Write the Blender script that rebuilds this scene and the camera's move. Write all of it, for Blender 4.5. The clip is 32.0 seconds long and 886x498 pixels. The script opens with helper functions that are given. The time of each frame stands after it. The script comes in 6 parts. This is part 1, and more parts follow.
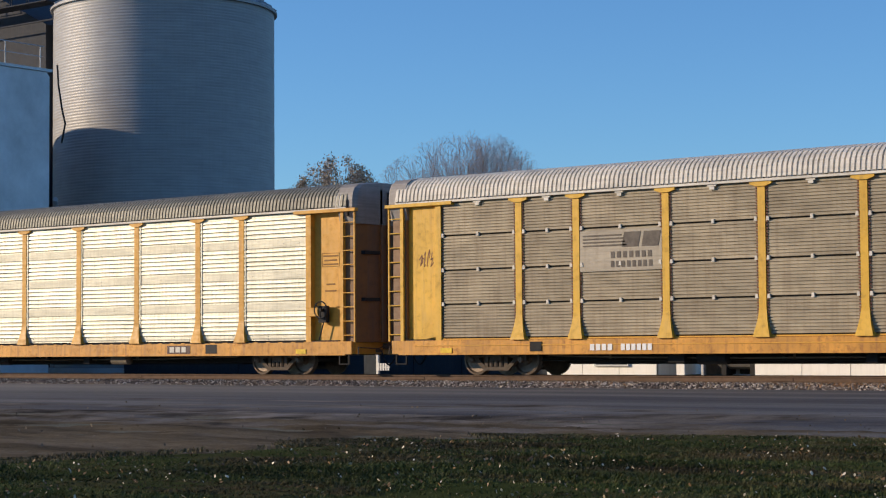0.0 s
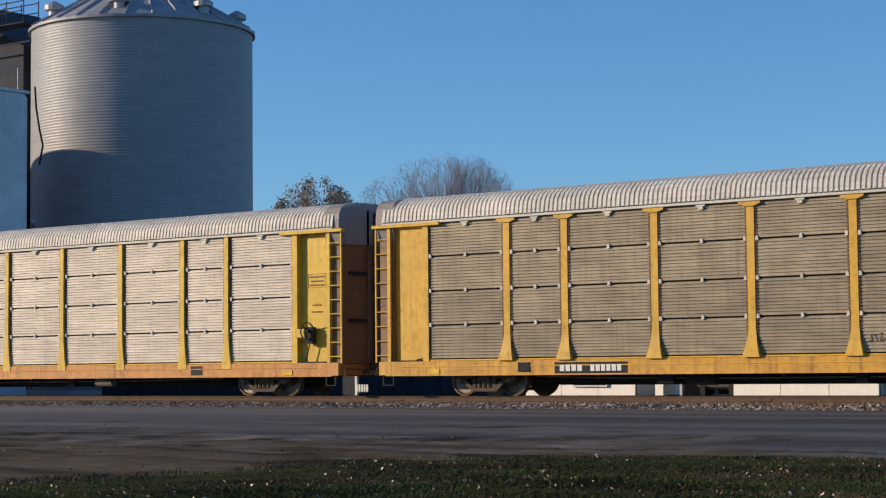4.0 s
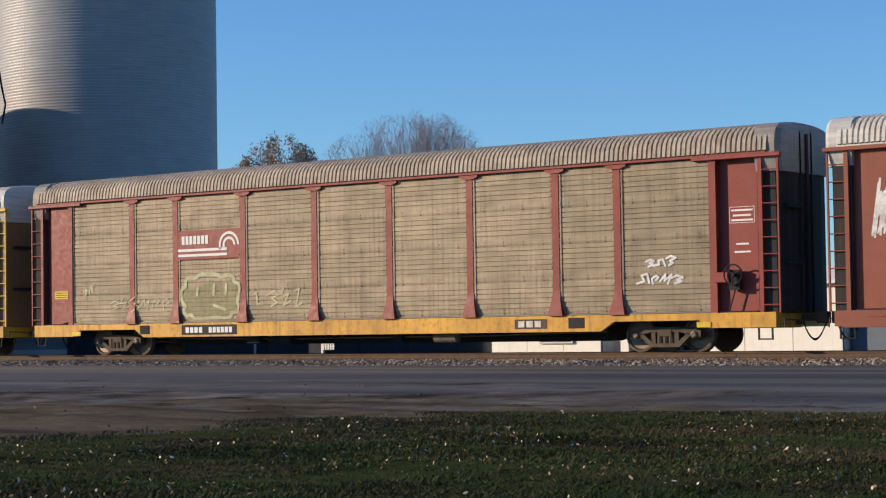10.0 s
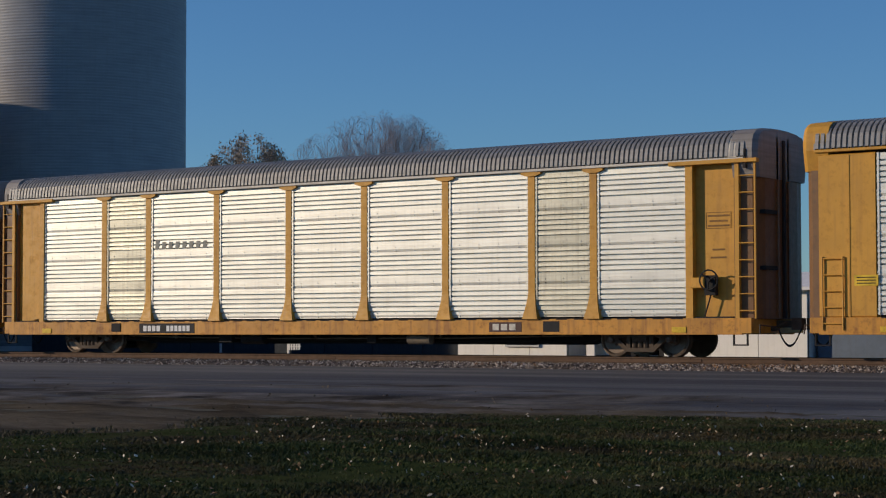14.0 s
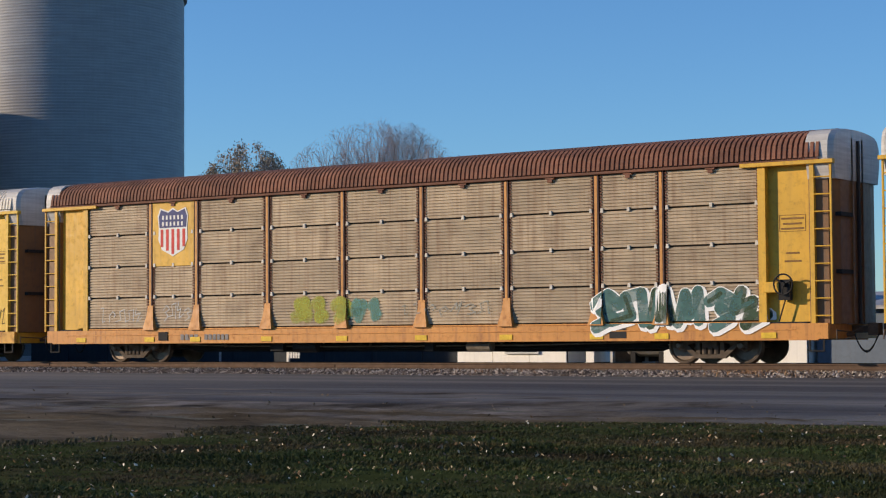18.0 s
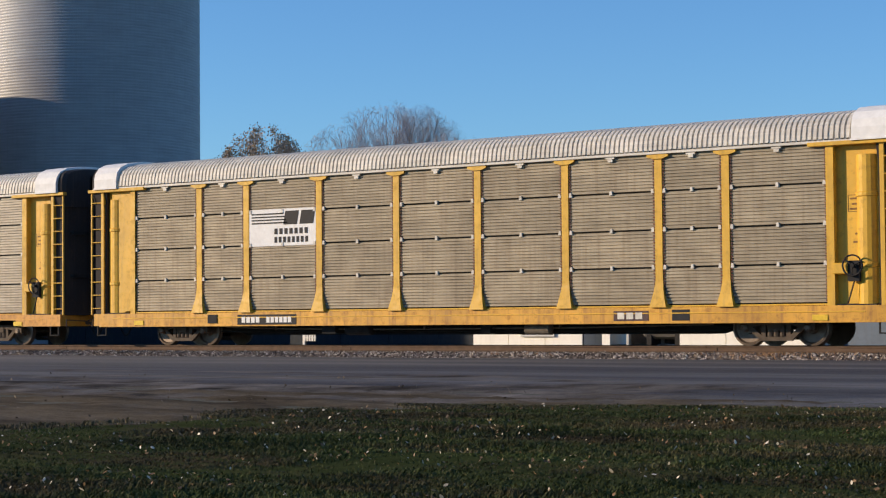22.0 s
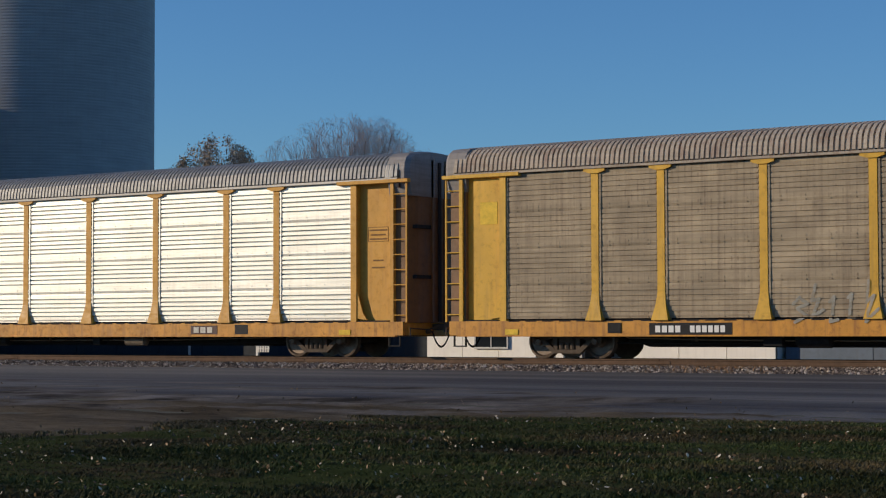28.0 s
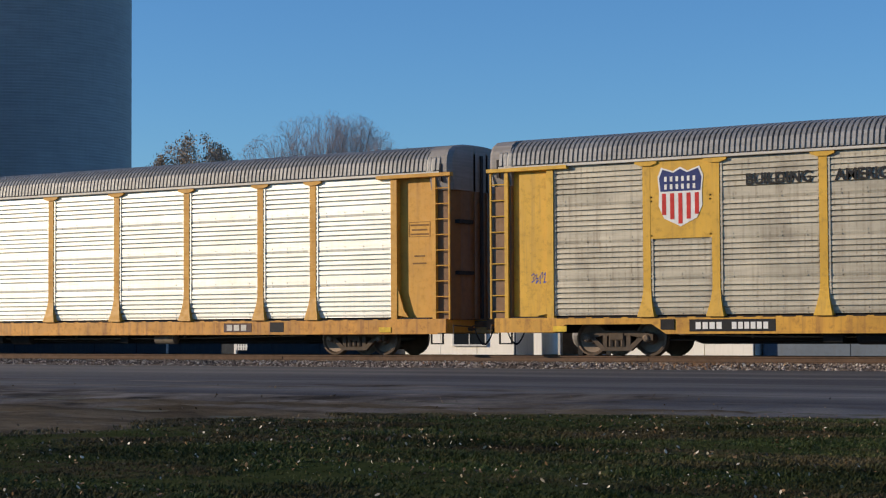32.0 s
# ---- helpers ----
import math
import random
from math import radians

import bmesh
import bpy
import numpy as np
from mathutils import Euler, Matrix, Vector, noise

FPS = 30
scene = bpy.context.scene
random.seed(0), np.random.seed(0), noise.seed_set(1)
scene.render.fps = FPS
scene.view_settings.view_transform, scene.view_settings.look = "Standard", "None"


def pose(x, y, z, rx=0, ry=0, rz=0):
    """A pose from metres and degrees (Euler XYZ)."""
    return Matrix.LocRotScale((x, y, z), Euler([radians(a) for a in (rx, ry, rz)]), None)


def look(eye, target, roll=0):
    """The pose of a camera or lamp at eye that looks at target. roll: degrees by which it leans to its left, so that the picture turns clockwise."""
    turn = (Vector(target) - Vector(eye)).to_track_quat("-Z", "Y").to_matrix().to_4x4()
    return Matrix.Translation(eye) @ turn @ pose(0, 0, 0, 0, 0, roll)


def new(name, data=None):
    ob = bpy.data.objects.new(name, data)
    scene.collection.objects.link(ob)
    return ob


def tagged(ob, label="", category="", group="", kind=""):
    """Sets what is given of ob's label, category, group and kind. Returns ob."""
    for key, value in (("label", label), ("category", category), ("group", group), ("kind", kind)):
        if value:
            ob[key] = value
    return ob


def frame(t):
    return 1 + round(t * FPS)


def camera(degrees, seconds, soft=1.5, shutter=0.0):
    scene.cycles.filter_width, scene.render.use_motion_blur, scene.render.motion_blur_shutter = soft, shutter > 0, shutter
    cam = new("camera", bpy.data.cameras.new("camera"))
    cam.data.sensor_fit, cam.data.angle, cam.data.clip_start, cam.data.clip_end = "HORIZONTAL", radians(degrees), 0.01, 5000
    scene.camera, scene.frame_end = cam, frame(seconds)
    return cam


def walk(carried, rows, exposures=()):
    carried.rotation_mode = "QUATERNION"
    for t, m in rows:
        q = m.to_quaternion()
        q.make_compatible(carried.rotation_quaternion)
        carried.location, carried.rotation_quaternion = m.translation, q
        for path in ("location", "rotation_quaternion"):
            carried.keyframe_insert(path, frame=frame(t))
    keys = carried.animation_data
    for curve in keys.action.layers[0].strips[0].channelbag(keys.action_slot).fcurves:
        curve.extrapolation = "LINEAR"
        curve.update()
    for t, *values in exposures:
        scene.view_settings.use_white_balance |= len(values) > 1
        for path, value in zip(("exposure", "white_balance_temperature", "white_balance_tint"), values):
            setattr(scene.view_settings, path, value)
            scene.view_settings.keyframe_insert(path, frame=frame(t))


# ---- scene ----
EYE = (0.0, 0.0, 0.72)
# seconds, heading from the track's normal, tilt, lean (degrees)
PATH = [
    (0, -37.744, 3.078, -0.390), (0.5, -37.725, 2.950, -0.366), (1, -37.505, 3.046, -0.444), (1.5, -37.442, 3.143, -0.725), (2, -37.255, 3.237, -0.552),
    (2.5, -37.018, 3.338, -0.568), (4.5, -37.151, 3.779, -0.591), (5, -37.334, 3.611, -0.573), (5.5, -36.993, 3.295, -0.577), (6, -37.004, 2.756, -0.476),
    (6.5, -36.636, 2.703, -0.438), (7, -36.688, 2.541, -0.514), (7.5, -36.618, 2.555, -0.656), (8, -36.618, 2.558, -0.730), (8.5, -36.506, 2.673, -0.791),
    (9, -36.220, 2.782, -0.856), (9.5, -36.059, 2.464, -0.695), (10, -36.050, 2.406, -0.861), (10.5, -35.843, 2.435, -1.065), (11, -35.558, 2.639, -1.037),
    (11.5, -35.263, 2.508, -0.459), (12, -35.075, 2.431, -0.265), (12.5, -35.232, 2.390, -0.251), (13, -35.056, 2.419, -0.200), (13.5, -35.127, 2.440, -0.261),
    (14, -35.060, 2.457, -0.098), (14.5, -34.937, 2.419, 0.124), (15, -35.058, 2.386, -0.189), (15.5, -35.073, 2.413, -0.515), (17.5, -34.900, 2.454, -0.675),
    (18, -35.028, 2.684, -0.398), (18.5, -34.998, 2.653, -0.200), (19, -34.811, 2.938, -0.346), (19.5, -34.634, 3.112, -0.317), (20, -34.797, 2.588, -0.294),
    (20.5, -34.806, 2.217, -0.279), (21, -34.979, 2.204, -0.502), (21.5, -35.024, 2.337, -0.322), (22, -35.512, 2.164, -0.460), (22.5, -35.287, 2.192, -0.149),
    (23, -35.205, 2.068, -0.341), (23.5, -35.122, 2.183, -0.474), (24, -34.974, 2.161, -0.412), (24.5, -34.994, 2.266, -0.166), (25, -35.148, 2.386, -0.114),
    (25.5, -34.921, 2.332, -0.515), (26, -34.613, 2.495, -0.186), (26.5, -34.665, 2.350, -0.320), (28.5, -34.017, 2.549, -0.112), (29, -34.157, 2.446, -0.322),
    (29.5, -33.949, 2.424, -0.477), (30, -33.759, 2.452, -0.103), (30.5, -33.757, 2.393, 0.108), (31, -33.857, 2.458, 0.002), (31.5, -33.868, 2.396, -0.279),
    (32, -33.451, 2.438, -0.309),
]

def facing(heading, tilt, lean):
    a, b = radians(heading), radians(tilt)
    way = Vector((math.sin(a) * math.cos(b), math.cos(a) * math.cos(b), math.sin(b)))
    return look(EYE, Vector(EYE) + way * 50, lean)


EXPOSURE_STOPS = [(0, 0.05), (1, -0.35), (2, -0.35), (2.5, -0.3), (4.5, 0.0), (5, 0.03), (6, -0.28), (7, -0.28), (8, -0.72), (9, -0.02), (10, 0.12), (11, 0.3), (12, 0.05),
                  (13, -0.5), (14, -0.7), (15, -0.74), (15.5, -0.5), (17.5, -0.1), (18, 0.0), (19, 0.1), (20, -0.25), (21, -0.32), (22, 0.12), (23, 0.22), (24, 0.22),
                  (25, 0.27), (26, -0.5), (28.5, -0.5), (29, -0.55), (30, -0.6), (31, -0.5), (32, -0.2)]
EXPOSURES = [(t, e, 6790 + 350 * e if t < 28 else 6580, 15 if t < 28 else 13) for t, e in EXPOSURE_STOPS]
cam = camera(26.49, 32.0, soft=1.2)
walk(cam, [(t, facing(a, b, c)) for t, a, b, c in PATH], EXPOSURES)

# ---- daylight: a low sun behind the left shoulder ----
SUN_TO = Vector((-0.82, -0.57, 0.287)).normalized()
world = bpy.data.worlds.new("sky")
scene.world = world
world.use_nodes = True
wn = world.node_tree.nodes
sky = wn.new("ShaderNodeTexSky")
sky.sky_type, sky.sun_disc = "NISHITA", False
sky.sun_elevation = math.asin(SUN_TO.z)
sky.sun_rotation = math.atan2(SUN_TO.x, SUN_TO.y)
sky.altitude, sky.air_density, sky.dust_density, sky.ozone_density = 200, 1.0, 0.0, 6.0
wn["Background"].inputs["Strength"].default_value = 0.146
deep = wn.new("ShaderNodeMix")
deep.data_type, deep.blend_type = "RGBA", "MULTIPLY"
deep.inputs[0].default_value, deep.inputs[7].default_value = 1.0, (0.79, 0.985, 1.07, 1)
world.node_tree.links.new(sky.outputs[0], deep.inputs[6])
world.node_tree.links.new(deep.outputs[2], wn["Background"].inputs["Color"])
sun = new("sun", bpy.data.lights.new("sun", "SUN"))
sun.data.energy, sun.data.angle, sun.data.color = 4.55, radians(0.6), (1.0, 0.835, 0.61)
sun.matrix_world = look((0, 0, 60), Vector((0, 0, 60)) - SUN_TO)


# ---- materials ----
def material(name, rough=0.7, metal=0.0):
    m = bpy.data.materials.new(name)
    m.use_nodes = True
    b = m.node_tree.nodes["Principled BSDF"]
    b.inputs["Roughness"].default_value, b.inputs["Metallic"].default_value = rough, metal
    return m, m.node_tree, b


def node(tree, kind, **inputs):
    n = tree.nodes.new(kind)
    for k, v in inputs.items():
        n.inputs[k].default_value = v
    return n


def coords(tree, scale, shift=True, world_space=False):
    """Object coordinates scaled per axis; shift moves them at random from object to object."""
    if world_space:
        source = tree.nodes.new("ShaderNodeNewGeometry").outputs["Position"]
    else:
        source = tree.nodes.new("ShaderNodeTexCoord").outputs["Object"]
    if shift and not world_space:
        info = tree.nodes.new("ShaderNodeObjectInfo")
        mul = node(tree, "ShaderNodeVectorMath")
        mul.operation = "SCALE"
        mul.inputs[0].default_value = (37.0, 11.0, 23.0)
        tree.links.new(info.outputs["Random"], mul.inputs["Scale"])
        add = tree.nodes.new("ShaderNodeVectorMath")
        tree.links.new(source, add.inputs[0])
        tree.links.new(mul.outputs[0], add.inputs[1])
        source = add.outputs[0]
    mp = tree.nodes.new("ShaderNodeMapping")
    mp.inputs["Scale"].default_value = scale
    tree.links.new(source, mp.inputs["Vector"])
    return mp.outputs[0]


def noise_of(tree, vec, scale=1.0, detail=4.0, rough=0.55):
    n = node(tree, "ShaderNodeTexNoise", Scale=scale, Detail=detail, Roughness=rough)
    tree.links.new(vec, n.inputs["Vector"])
    return n.outputs["Fac"]


def ramp(tree, fac, *stops):
    r = tree.nodes.new("ShaderNodeValToRGB")
    e = r.color_ramp.elements
    while len(e) < len(stops):
        e.new(0.5)
    for s, (p, c) in zip(e, stops):
        s.position, s.color = p, (*c, 1) if len(c) == 3 else c
    tree.links.new(fac, r.inputs[0])
    return r.outputs[0]


def mix(tree, fac, a, b, blend="MIX"):
    m = tree.nodes.new("ShaderNodeMix")
    m.data_type, m.blend_type = "RGBA", blend
    for socket, value in ((m.inputs[0], fac), (m.inputs[6], a), (m.inputs[7], b)):
        if isinstance(value, bpy.types.NodeSocket):
            tree.links.new(value, socket)
        elif isinstance(value, (int, float)):
            socket.default_value = value
        else:
            socket.default_value = (*value, 1)
    return m.outputs[2]


def grey(v):
    return (v, v, v)


def bump(tree, b, height, strength=0.3, distance=0.01):
    n = node(tree, "ShaderNodeBump", Strength=strength, Distance=distance)
    tree.links.new(height, n.inputs["Height"])
    tree.links.new(n.outputs[0], b.inputs["Normal"])


def painted(name, colour, rough=0.55, metal=0.0, dirt=(0.12, 0.085, 0.06), amount=0.45, streak=0.35, vary=0.12):
    """Old paint on steel: faded blotches, vertical dirt streaks, fine grain."""
    m, t, b = material(name, rough, metal)
    big = noise_of(t, coords(t, (0.9, 0.9, 0.9)), 1.0, 5)
    fade = ramp(t, big, (0.3, grey(1 - vary)), (0.7, grey(1 + vary)))
    c = mix(t, 1.0, colour, fade, "MULTIPLY")
    st = noise_of(t, coords(t, (7.0, 7.0, 0.45)), 1.0, 3)
    c = mix(t, ramp(t, st, (0.5, grey(0)), (0.78, grey(streak))), c, dirt)
    fine = noise_of(t, coords(t, (6, 6, 6)), 1.0, 8, 0.7)
    c = mix(t, ramp(t, fine, (0.52, grey(0)), (0.72, grey(amount))), c, dirt)
    t.links.new(c, b.inputs["Base Color"])
    rr = ramp(t, fine, (0.3, grey(max(rough - 0.1, 0.05))), (0.7, grey(min(rough + 0.2, 1))))
    t.links.new(rr, b.inputs["Roughness"])
    bump(t, b, fine, 0.15, 0.004)
    return m


def sheet_metal(name, colour, rough, metal, stain=(0.2, 0.17, 0.13), amount=0.3, grid=0.0, vary=0.14):
    """Galvanised sheet: spangle, run-off streaks, blotches, optional grid of scuffs."""
    m, t, b = material(name, rough, metal)
    blot = noise_of(t, coords(t, (0.8, 0.8, 1.6)), 1.0, 4)
    c = mix(t, 1.0, colour, ramp(t, blot, (0.32, grey(1 - vary)), (0.68, grey(1 + vary * 0.4))), "MULTIPLY")
    lines = noise_of(t, coords(t, (0.7, 0.7, 15.0)), 1.0, 4, 0.6)
    c = mix(t, 1.0, c, ramp(t, lines, (0.34, grey(1 - min(vary, 0.13) * 1.4)), (0.6, grey(1.03))), "MULTIPLY")
    info = t.nodes.new("ShaderNodeObjectInfo")
    c = mix(t, 1.0, c, ramp(t, info.outputs["Random"], (0.0, grey(1 - vary * 0.7)), (1.0, grey(1.0))), "MULTIPLY")
    st = noise_of(t, coords(t, (9.0, 9.0, 0.35)), 1.0, 4)
    c = mix(t, ramp(t, st, (0.48, grey(0)), (0.8, grey(amount))), c, stain)
    rust = noise_of(t, coords(t, (1.3, 1.3, 0.7)), 1.0, 6, 0.65)
    c = mix(t, ramp(t, rust, (0.56, grey(0)), (0.76, grey(amount * 0.8))), c, [0.6 * q for q in stain])
    if grid:
        wave = node(t, "ShaderNodeTexWave", Scale=1.75, Distortion=0.9)
        wave.inputs["Detail Scale"].default_value = 3.0
        t.links.new(coords(t, (1.0, 0.0, 0.02)), wave.inputs["Vector"])
        lines = ramp(t, wave.outputs["Fac"], (0.74, grey(0)), (0.94, grey(grid)))
        breaks = ramp(t, noise_of(t, coords(t, (5.0, 5.0, 9.0)), 1.0, 2), (0.42, grey(0.0)), (0.6, grey(1)))
        patch = ramp(t, noise_of(t, coords(t, (0.6, 0.6, 0.8)), 1.0, 2), (0.36, grey(0.05)), (0.62, grey(1)))
        g = mix(t, 1.0, mix(t, 1.0, lines, breaks, "MULTIPLY"), patch, "MULTIPLY")
        c = mix(t, g, c, stain)
    t.links.new(c, b.inputs["Base Color"])
    fine = noise_of(t, coords(t, (11, 11, 11)), 1.0, 6, 0.7)
    t.links.new(ramp(t, fine, (0.3, grey(max(rough - 0.08, 0.05))), (0.75, grey(min(rough + 0.16, 1)))), b.inputs["Roughness"])
    bump(t, b, blot, 0.25, 0.02)
    return m


def plain(name, colour, rough=0.7, metal=0.0, vary=0.25, scale=5.0):
    m, t, b = material(name, rough, metal)
    if not metal:
        b.inputs["Specular IOR Level"].default_value = 0.2
    n = noise_of(t, coords(t, (scale,) * 3), 1.0, 5, 0.65)
    t.links.new(mix(t, 1.0, colour, ramp(t, n, (0.3, grey(1 - vary)), (0.7, grey(1 + vary))), "MULTIPLY"), b.inputs["Base Color"])
    bump(t, b, n, 0.2, 0.01)
    return m


YELLOW = painted("faded yellow railcar paint", (0.68, 0.385, 0.03), dirt=(0.2, 0.12, 0.05))
AMBER = painted("amber railcar paint", (0.63, 0.315, 0.035), dirt=(0.26, 0.105, 0.035), amount=0.38)
LEMON = painted("pale yellow railcar paint", (0.70, 0.44, 0.035), dirt=(0.22, 0.14, 0.05))
ORANGE = painted("rust-stained yellow paint", (0.58, 0.25, 0.05), dirt=(0.22, 0.07, 0.03), amount=0.6, streak=0.6)
SILL_PAINT = {
    YELLOW: painted("rust-streaked yellow sill paint", (0.62, 0.315, 0.03), dirt=(0.23, 0.09, 0.03), amount=0.75, streak=0.7, vary=0.25),
    AMBER: painted("rust-streaked amber sill paint", (0.58, 0.265, 0.03), dirt=(0.22, 0.08, 0.03), amount=0.75, streak=0.7, vary=0.25),
    LEMON: painted("rust-streaked lemon sill paint", (0.66, 0.37, 0.032), dirt=(0.25, 0.11, 0.04), amount=0.6, streak=0.6, vary=0.2),
}
GLOSSAMBER = painted("glossy amber side sheet paint", (0.64, 0.325, 0.036), 0.36, dirt=(0.16, 0.09, 0.045), amount=0.3, streak=0.25)
OXIDE = painted("oxide brown paint", (0.255, 0.062, 0.03), amount=0.22, streak=0.25)
MAROON = painted("dull red paint", (0.25, 0.034, 0.022), amount=0.2, streak=0.25)
DARKPOST = painted("dark brown grimy paint", (0.06, 0.02, 0.016), dirt=(0.09, 0.05, 0.035), amount=0.2, streak=0.2)
ORANGE_RED = painted("orange red primer", (0.42, 0.09, 0.03), amount=0.3)
PALE_ROOF = sheet_metal("pale galvanised roof", (0.74, 0.70, 0.62), 0.65, 0.1, amount=0.2)
GREY_ROOF = sheet_metal("grey galvanised roof", (0.31, 0.31, 0.305), 0.55, 0.35, amount=0.22)
OLIVE_ROOF = sheet_metal("olive-grey weathered roof", (0.25, 0.24, 0.20), 0.6, 0.25, amount=0.3)
TAN_ROOF = sheet_metal("tan weathered roof", (0.50, 0.43, 0.34), 0.7, 0.1, stain=(0.22, 0.10, 0.07), amount=0.7, vary=0.2)
RUST_ROOF = sheet_metal("rusty roof", (0.26, 0.11, 0.065), 0.8, 0.0, stain=(0.10, 0.04, 0.03), amount=0.7, vary=0.35)
BRIGHT = sheet_metal("bright galvanised sheet", (0.79, 0.785, 0.71), 0.46, 0.5, amount=0.15, vary=0.09)
SILVER = sheet_metal("weathered silver sheet", (0.61, 0.595, 0.485), 0.48, 0.45, amount=0.3, grid=0.32)
DULLSILVER = sheet_metal("dull streaked silver sheet", (0.64, 0.625, 0.515), 0.52, 0.4, amount=0.4, grid=0.4)
# weathered sheet, greyed to stand in for the shading of the flat bands
SHADEBAND = sheet_metal("weathered band in shade grey", (0.58, 0.565, 0.465), 0.58, 0.35, amount=0.3, grid=0.2)
TANFINE = sheet_metal("tan weathered sheet", (0.48, 0.38, 0.26), 0.65, 0.1, stain=(0.19, 0.095, 0.05), amount=0.7, vary=0.22)
SCUFFED = sheet_metal("scuffed silver sheet", (0.58, 0.56, 0.44), 0.52, 0.35, amount=0.4, grid=0.5)
GREYSHEET = sheet_metal("dull grey sheet", (0.37, 0.33, 0.265), 0.6, 0.3, amount=0.35)
BROWNSHEET = sheet_metal("brown-stained grey sheet", (0.39, 0.33, 0.235), 0.65, 0.2, stain=(0.15, 0.10, 0.06), amount=0.5, vary=0.24)
PALESHEET = sheet_metal("pale grey sheet", (0.62, 0.56, 0.485), 0.6, 0.2, amount=0.3)
TANSHEET = sheet_metal("tan grimy sheet", (0.41, 0.33, 0.22), 0.65, 0.15, stain=(0.13, 0.09, 0.06), amount=0.6, vary=0.26, grid=0.5)
CREAM = sheet_metal("cream sheet", (0.76, 0.71, 0.60), 0.65, 0.1, amount=0.25)
TANSILVER = sheet_metal("tan-stained silver sheet", (0.54, 0.495, 0.39), 0.55, 0.25, stain=(0.17, 0.13, 0.09), amount=0.5, grid=0.6, vary=0.2)
UMBERSHEET = sheet_metal("dark umber sheet", (0.29, 0.24, 0.175), 0.65, 0.15, stain=(0.13, 0.09, 0.06), amount=0.4)
DARKSHEET = sheet_metal("dark grey sheet", (0.24, 0.225, 0.20), 0.6, 0.2, amount=0.3)
ENDGREY = sheet_metal("grey end sheet", (0.31, 0.29, 0.275), 0.65, 0.15, amount=0.45)
ENDWHITE = sheet_metal("white end sheet", (0.56, 0.55, 0.53), 0.6, 0.1, amount=0.25)
ENDBROWN = painted("grimy brown yellow end paint", (0.21, 0.105, 0.04), amount=0.7, streak=0.7)
ENDDARK = painted("near-black end paint", (0.028, 0.024, 0.024), 0.9, amount=0.3)
RUSTCLIP = plain("rusty edge clip", (0.17, 0.075, 0.05), 0.8)
PALECLIP = plain("pale galvanised clip", (0.62, 0.58, 0.50), 0.6)
PIPE = plain("dusty tan pipe", (0.17, 0.14, 0.105), 0.8)
DOORGREY = plain("brown-grey stencil paint", (0.14, 0.12, 0.10), 0.7)
FADEDINK = plain("washed-out dark stencil paint", (0.33, 0.325, 0.28), 0.7)
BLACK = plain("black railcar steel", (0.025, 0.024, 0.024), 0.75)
WHEELSTEEL = plain("worn wheel steel", (0.16, 0.12, 0.09), 0.5, 0.6)
TRUCKSTEEL = plain("dusty cast steel", (0.105, 0.08, 0.06), 0.8)
WHITEPAINT = plain("white paint", (0.78, 0.77, 0.74), 0.6, vary=0.08)
DECALBLACK = plain("black stencil paint", (0.02, 0.02, 0.022), 0.6)
DECALBLUE = plain("navy stencil paint", (0.03, 0.045, 0.16), 0.5)
DECALPLUM = plain("faded plum stencil paint", (0.075, 0.045, 0.06), 0.6)
DECALRED = plain("red stencil paint", (0.55, 0.035, 0.03), 0.5)
DECALYELLOW = plain("yellow stencil paint", (0.72, 0.48, 0.05), 0.5)
DECALGREY = plain("faded grey stencil paint", (0.22, 0.21, 0.20), 0.6)
DOORINK = plain("faded brown stencil paint", (0.24, 0.13, 0.045), 0.7)
FADEDRED = plain("faded red stencil paint", (0.62, 0.30, 0.24), 0.6)
def spray_paint(name, colour, thin=0.5, thick=0.93):
    """Thin sprayed paint, patchy enough to let the sheet show through."""
    m = plain(name, colour, 0.6, vary=0.1)
    t = m.node_tree
    b = t.nodes["Principled BSDF"]
    n = noise_of(t, coords(t, (2.2, 2.2, 3.0)), 1.0, 5, 0.65)
    t.links.new(ramp(t, n, (0.36, grey(thin)), (0.6, grey(thick))), b.inputs["Alpha"])
    return m


G_WHITE = spray_paint("white spray paint", (0.80, 0.80, 0.77))
G_FRESH = plain("fresh white spray paint", (0.90, 0.90, 0.87), 0.4, vary=0.05)
G_BLACK = spray_paint("black spray paint", (0.025, 0.025, 0.03))
G_GREEN = spray_paint("green spray paint", (0.10, 0.20, 0.08))
G_LIME = spray_paint("pale lime spray paint", (0.60, 0.59, 0.36))
G_TEAL = spray_paint("teal spray paint", (0.07, 0.17, 0.16))
G_BROWN = spray_paint("brown spray paint", (0.20, 0.09, 0.06))
G_MAROON = spray_paint("maroon spray paint", (0.16, 0.03, 0.04))
G_RED = spray_paint("red spray paint", (0.50, 0.05, 0.04))
G_BLUE = spray_paint("blue spray paint", (0.08, 0.12, 0.40))
G_YELLOW = spray_paint("yellow spray paint", (0.62, 0.50, 0.05))
G_SMOKE = spray_paint("smoky grey-brown spray paint", (0.17, 0.14, 0.12))
G_MAUVE = spray_paint("mauve-brown spray paint", (0.19, 0.125, 0.115))
G_DEEP = spray_paint("deep green spray paint", (0.045, 0.085, 0.05))
G_LILAC = spray_paint("faded lilac spray paint", (0.30, 0.29, 0.42))
G_PALEGREY = spray_paint("pale silver spray paint", (0.58, 0.58, 0.56))
G_MIST = spray_paint("thin olive spray mist", (0.36, 0.37, 0.18), 0.15, 0.5)
G_ROSE = spray_paint("rose red spray paint", (0.42, 0.13, 0.12))
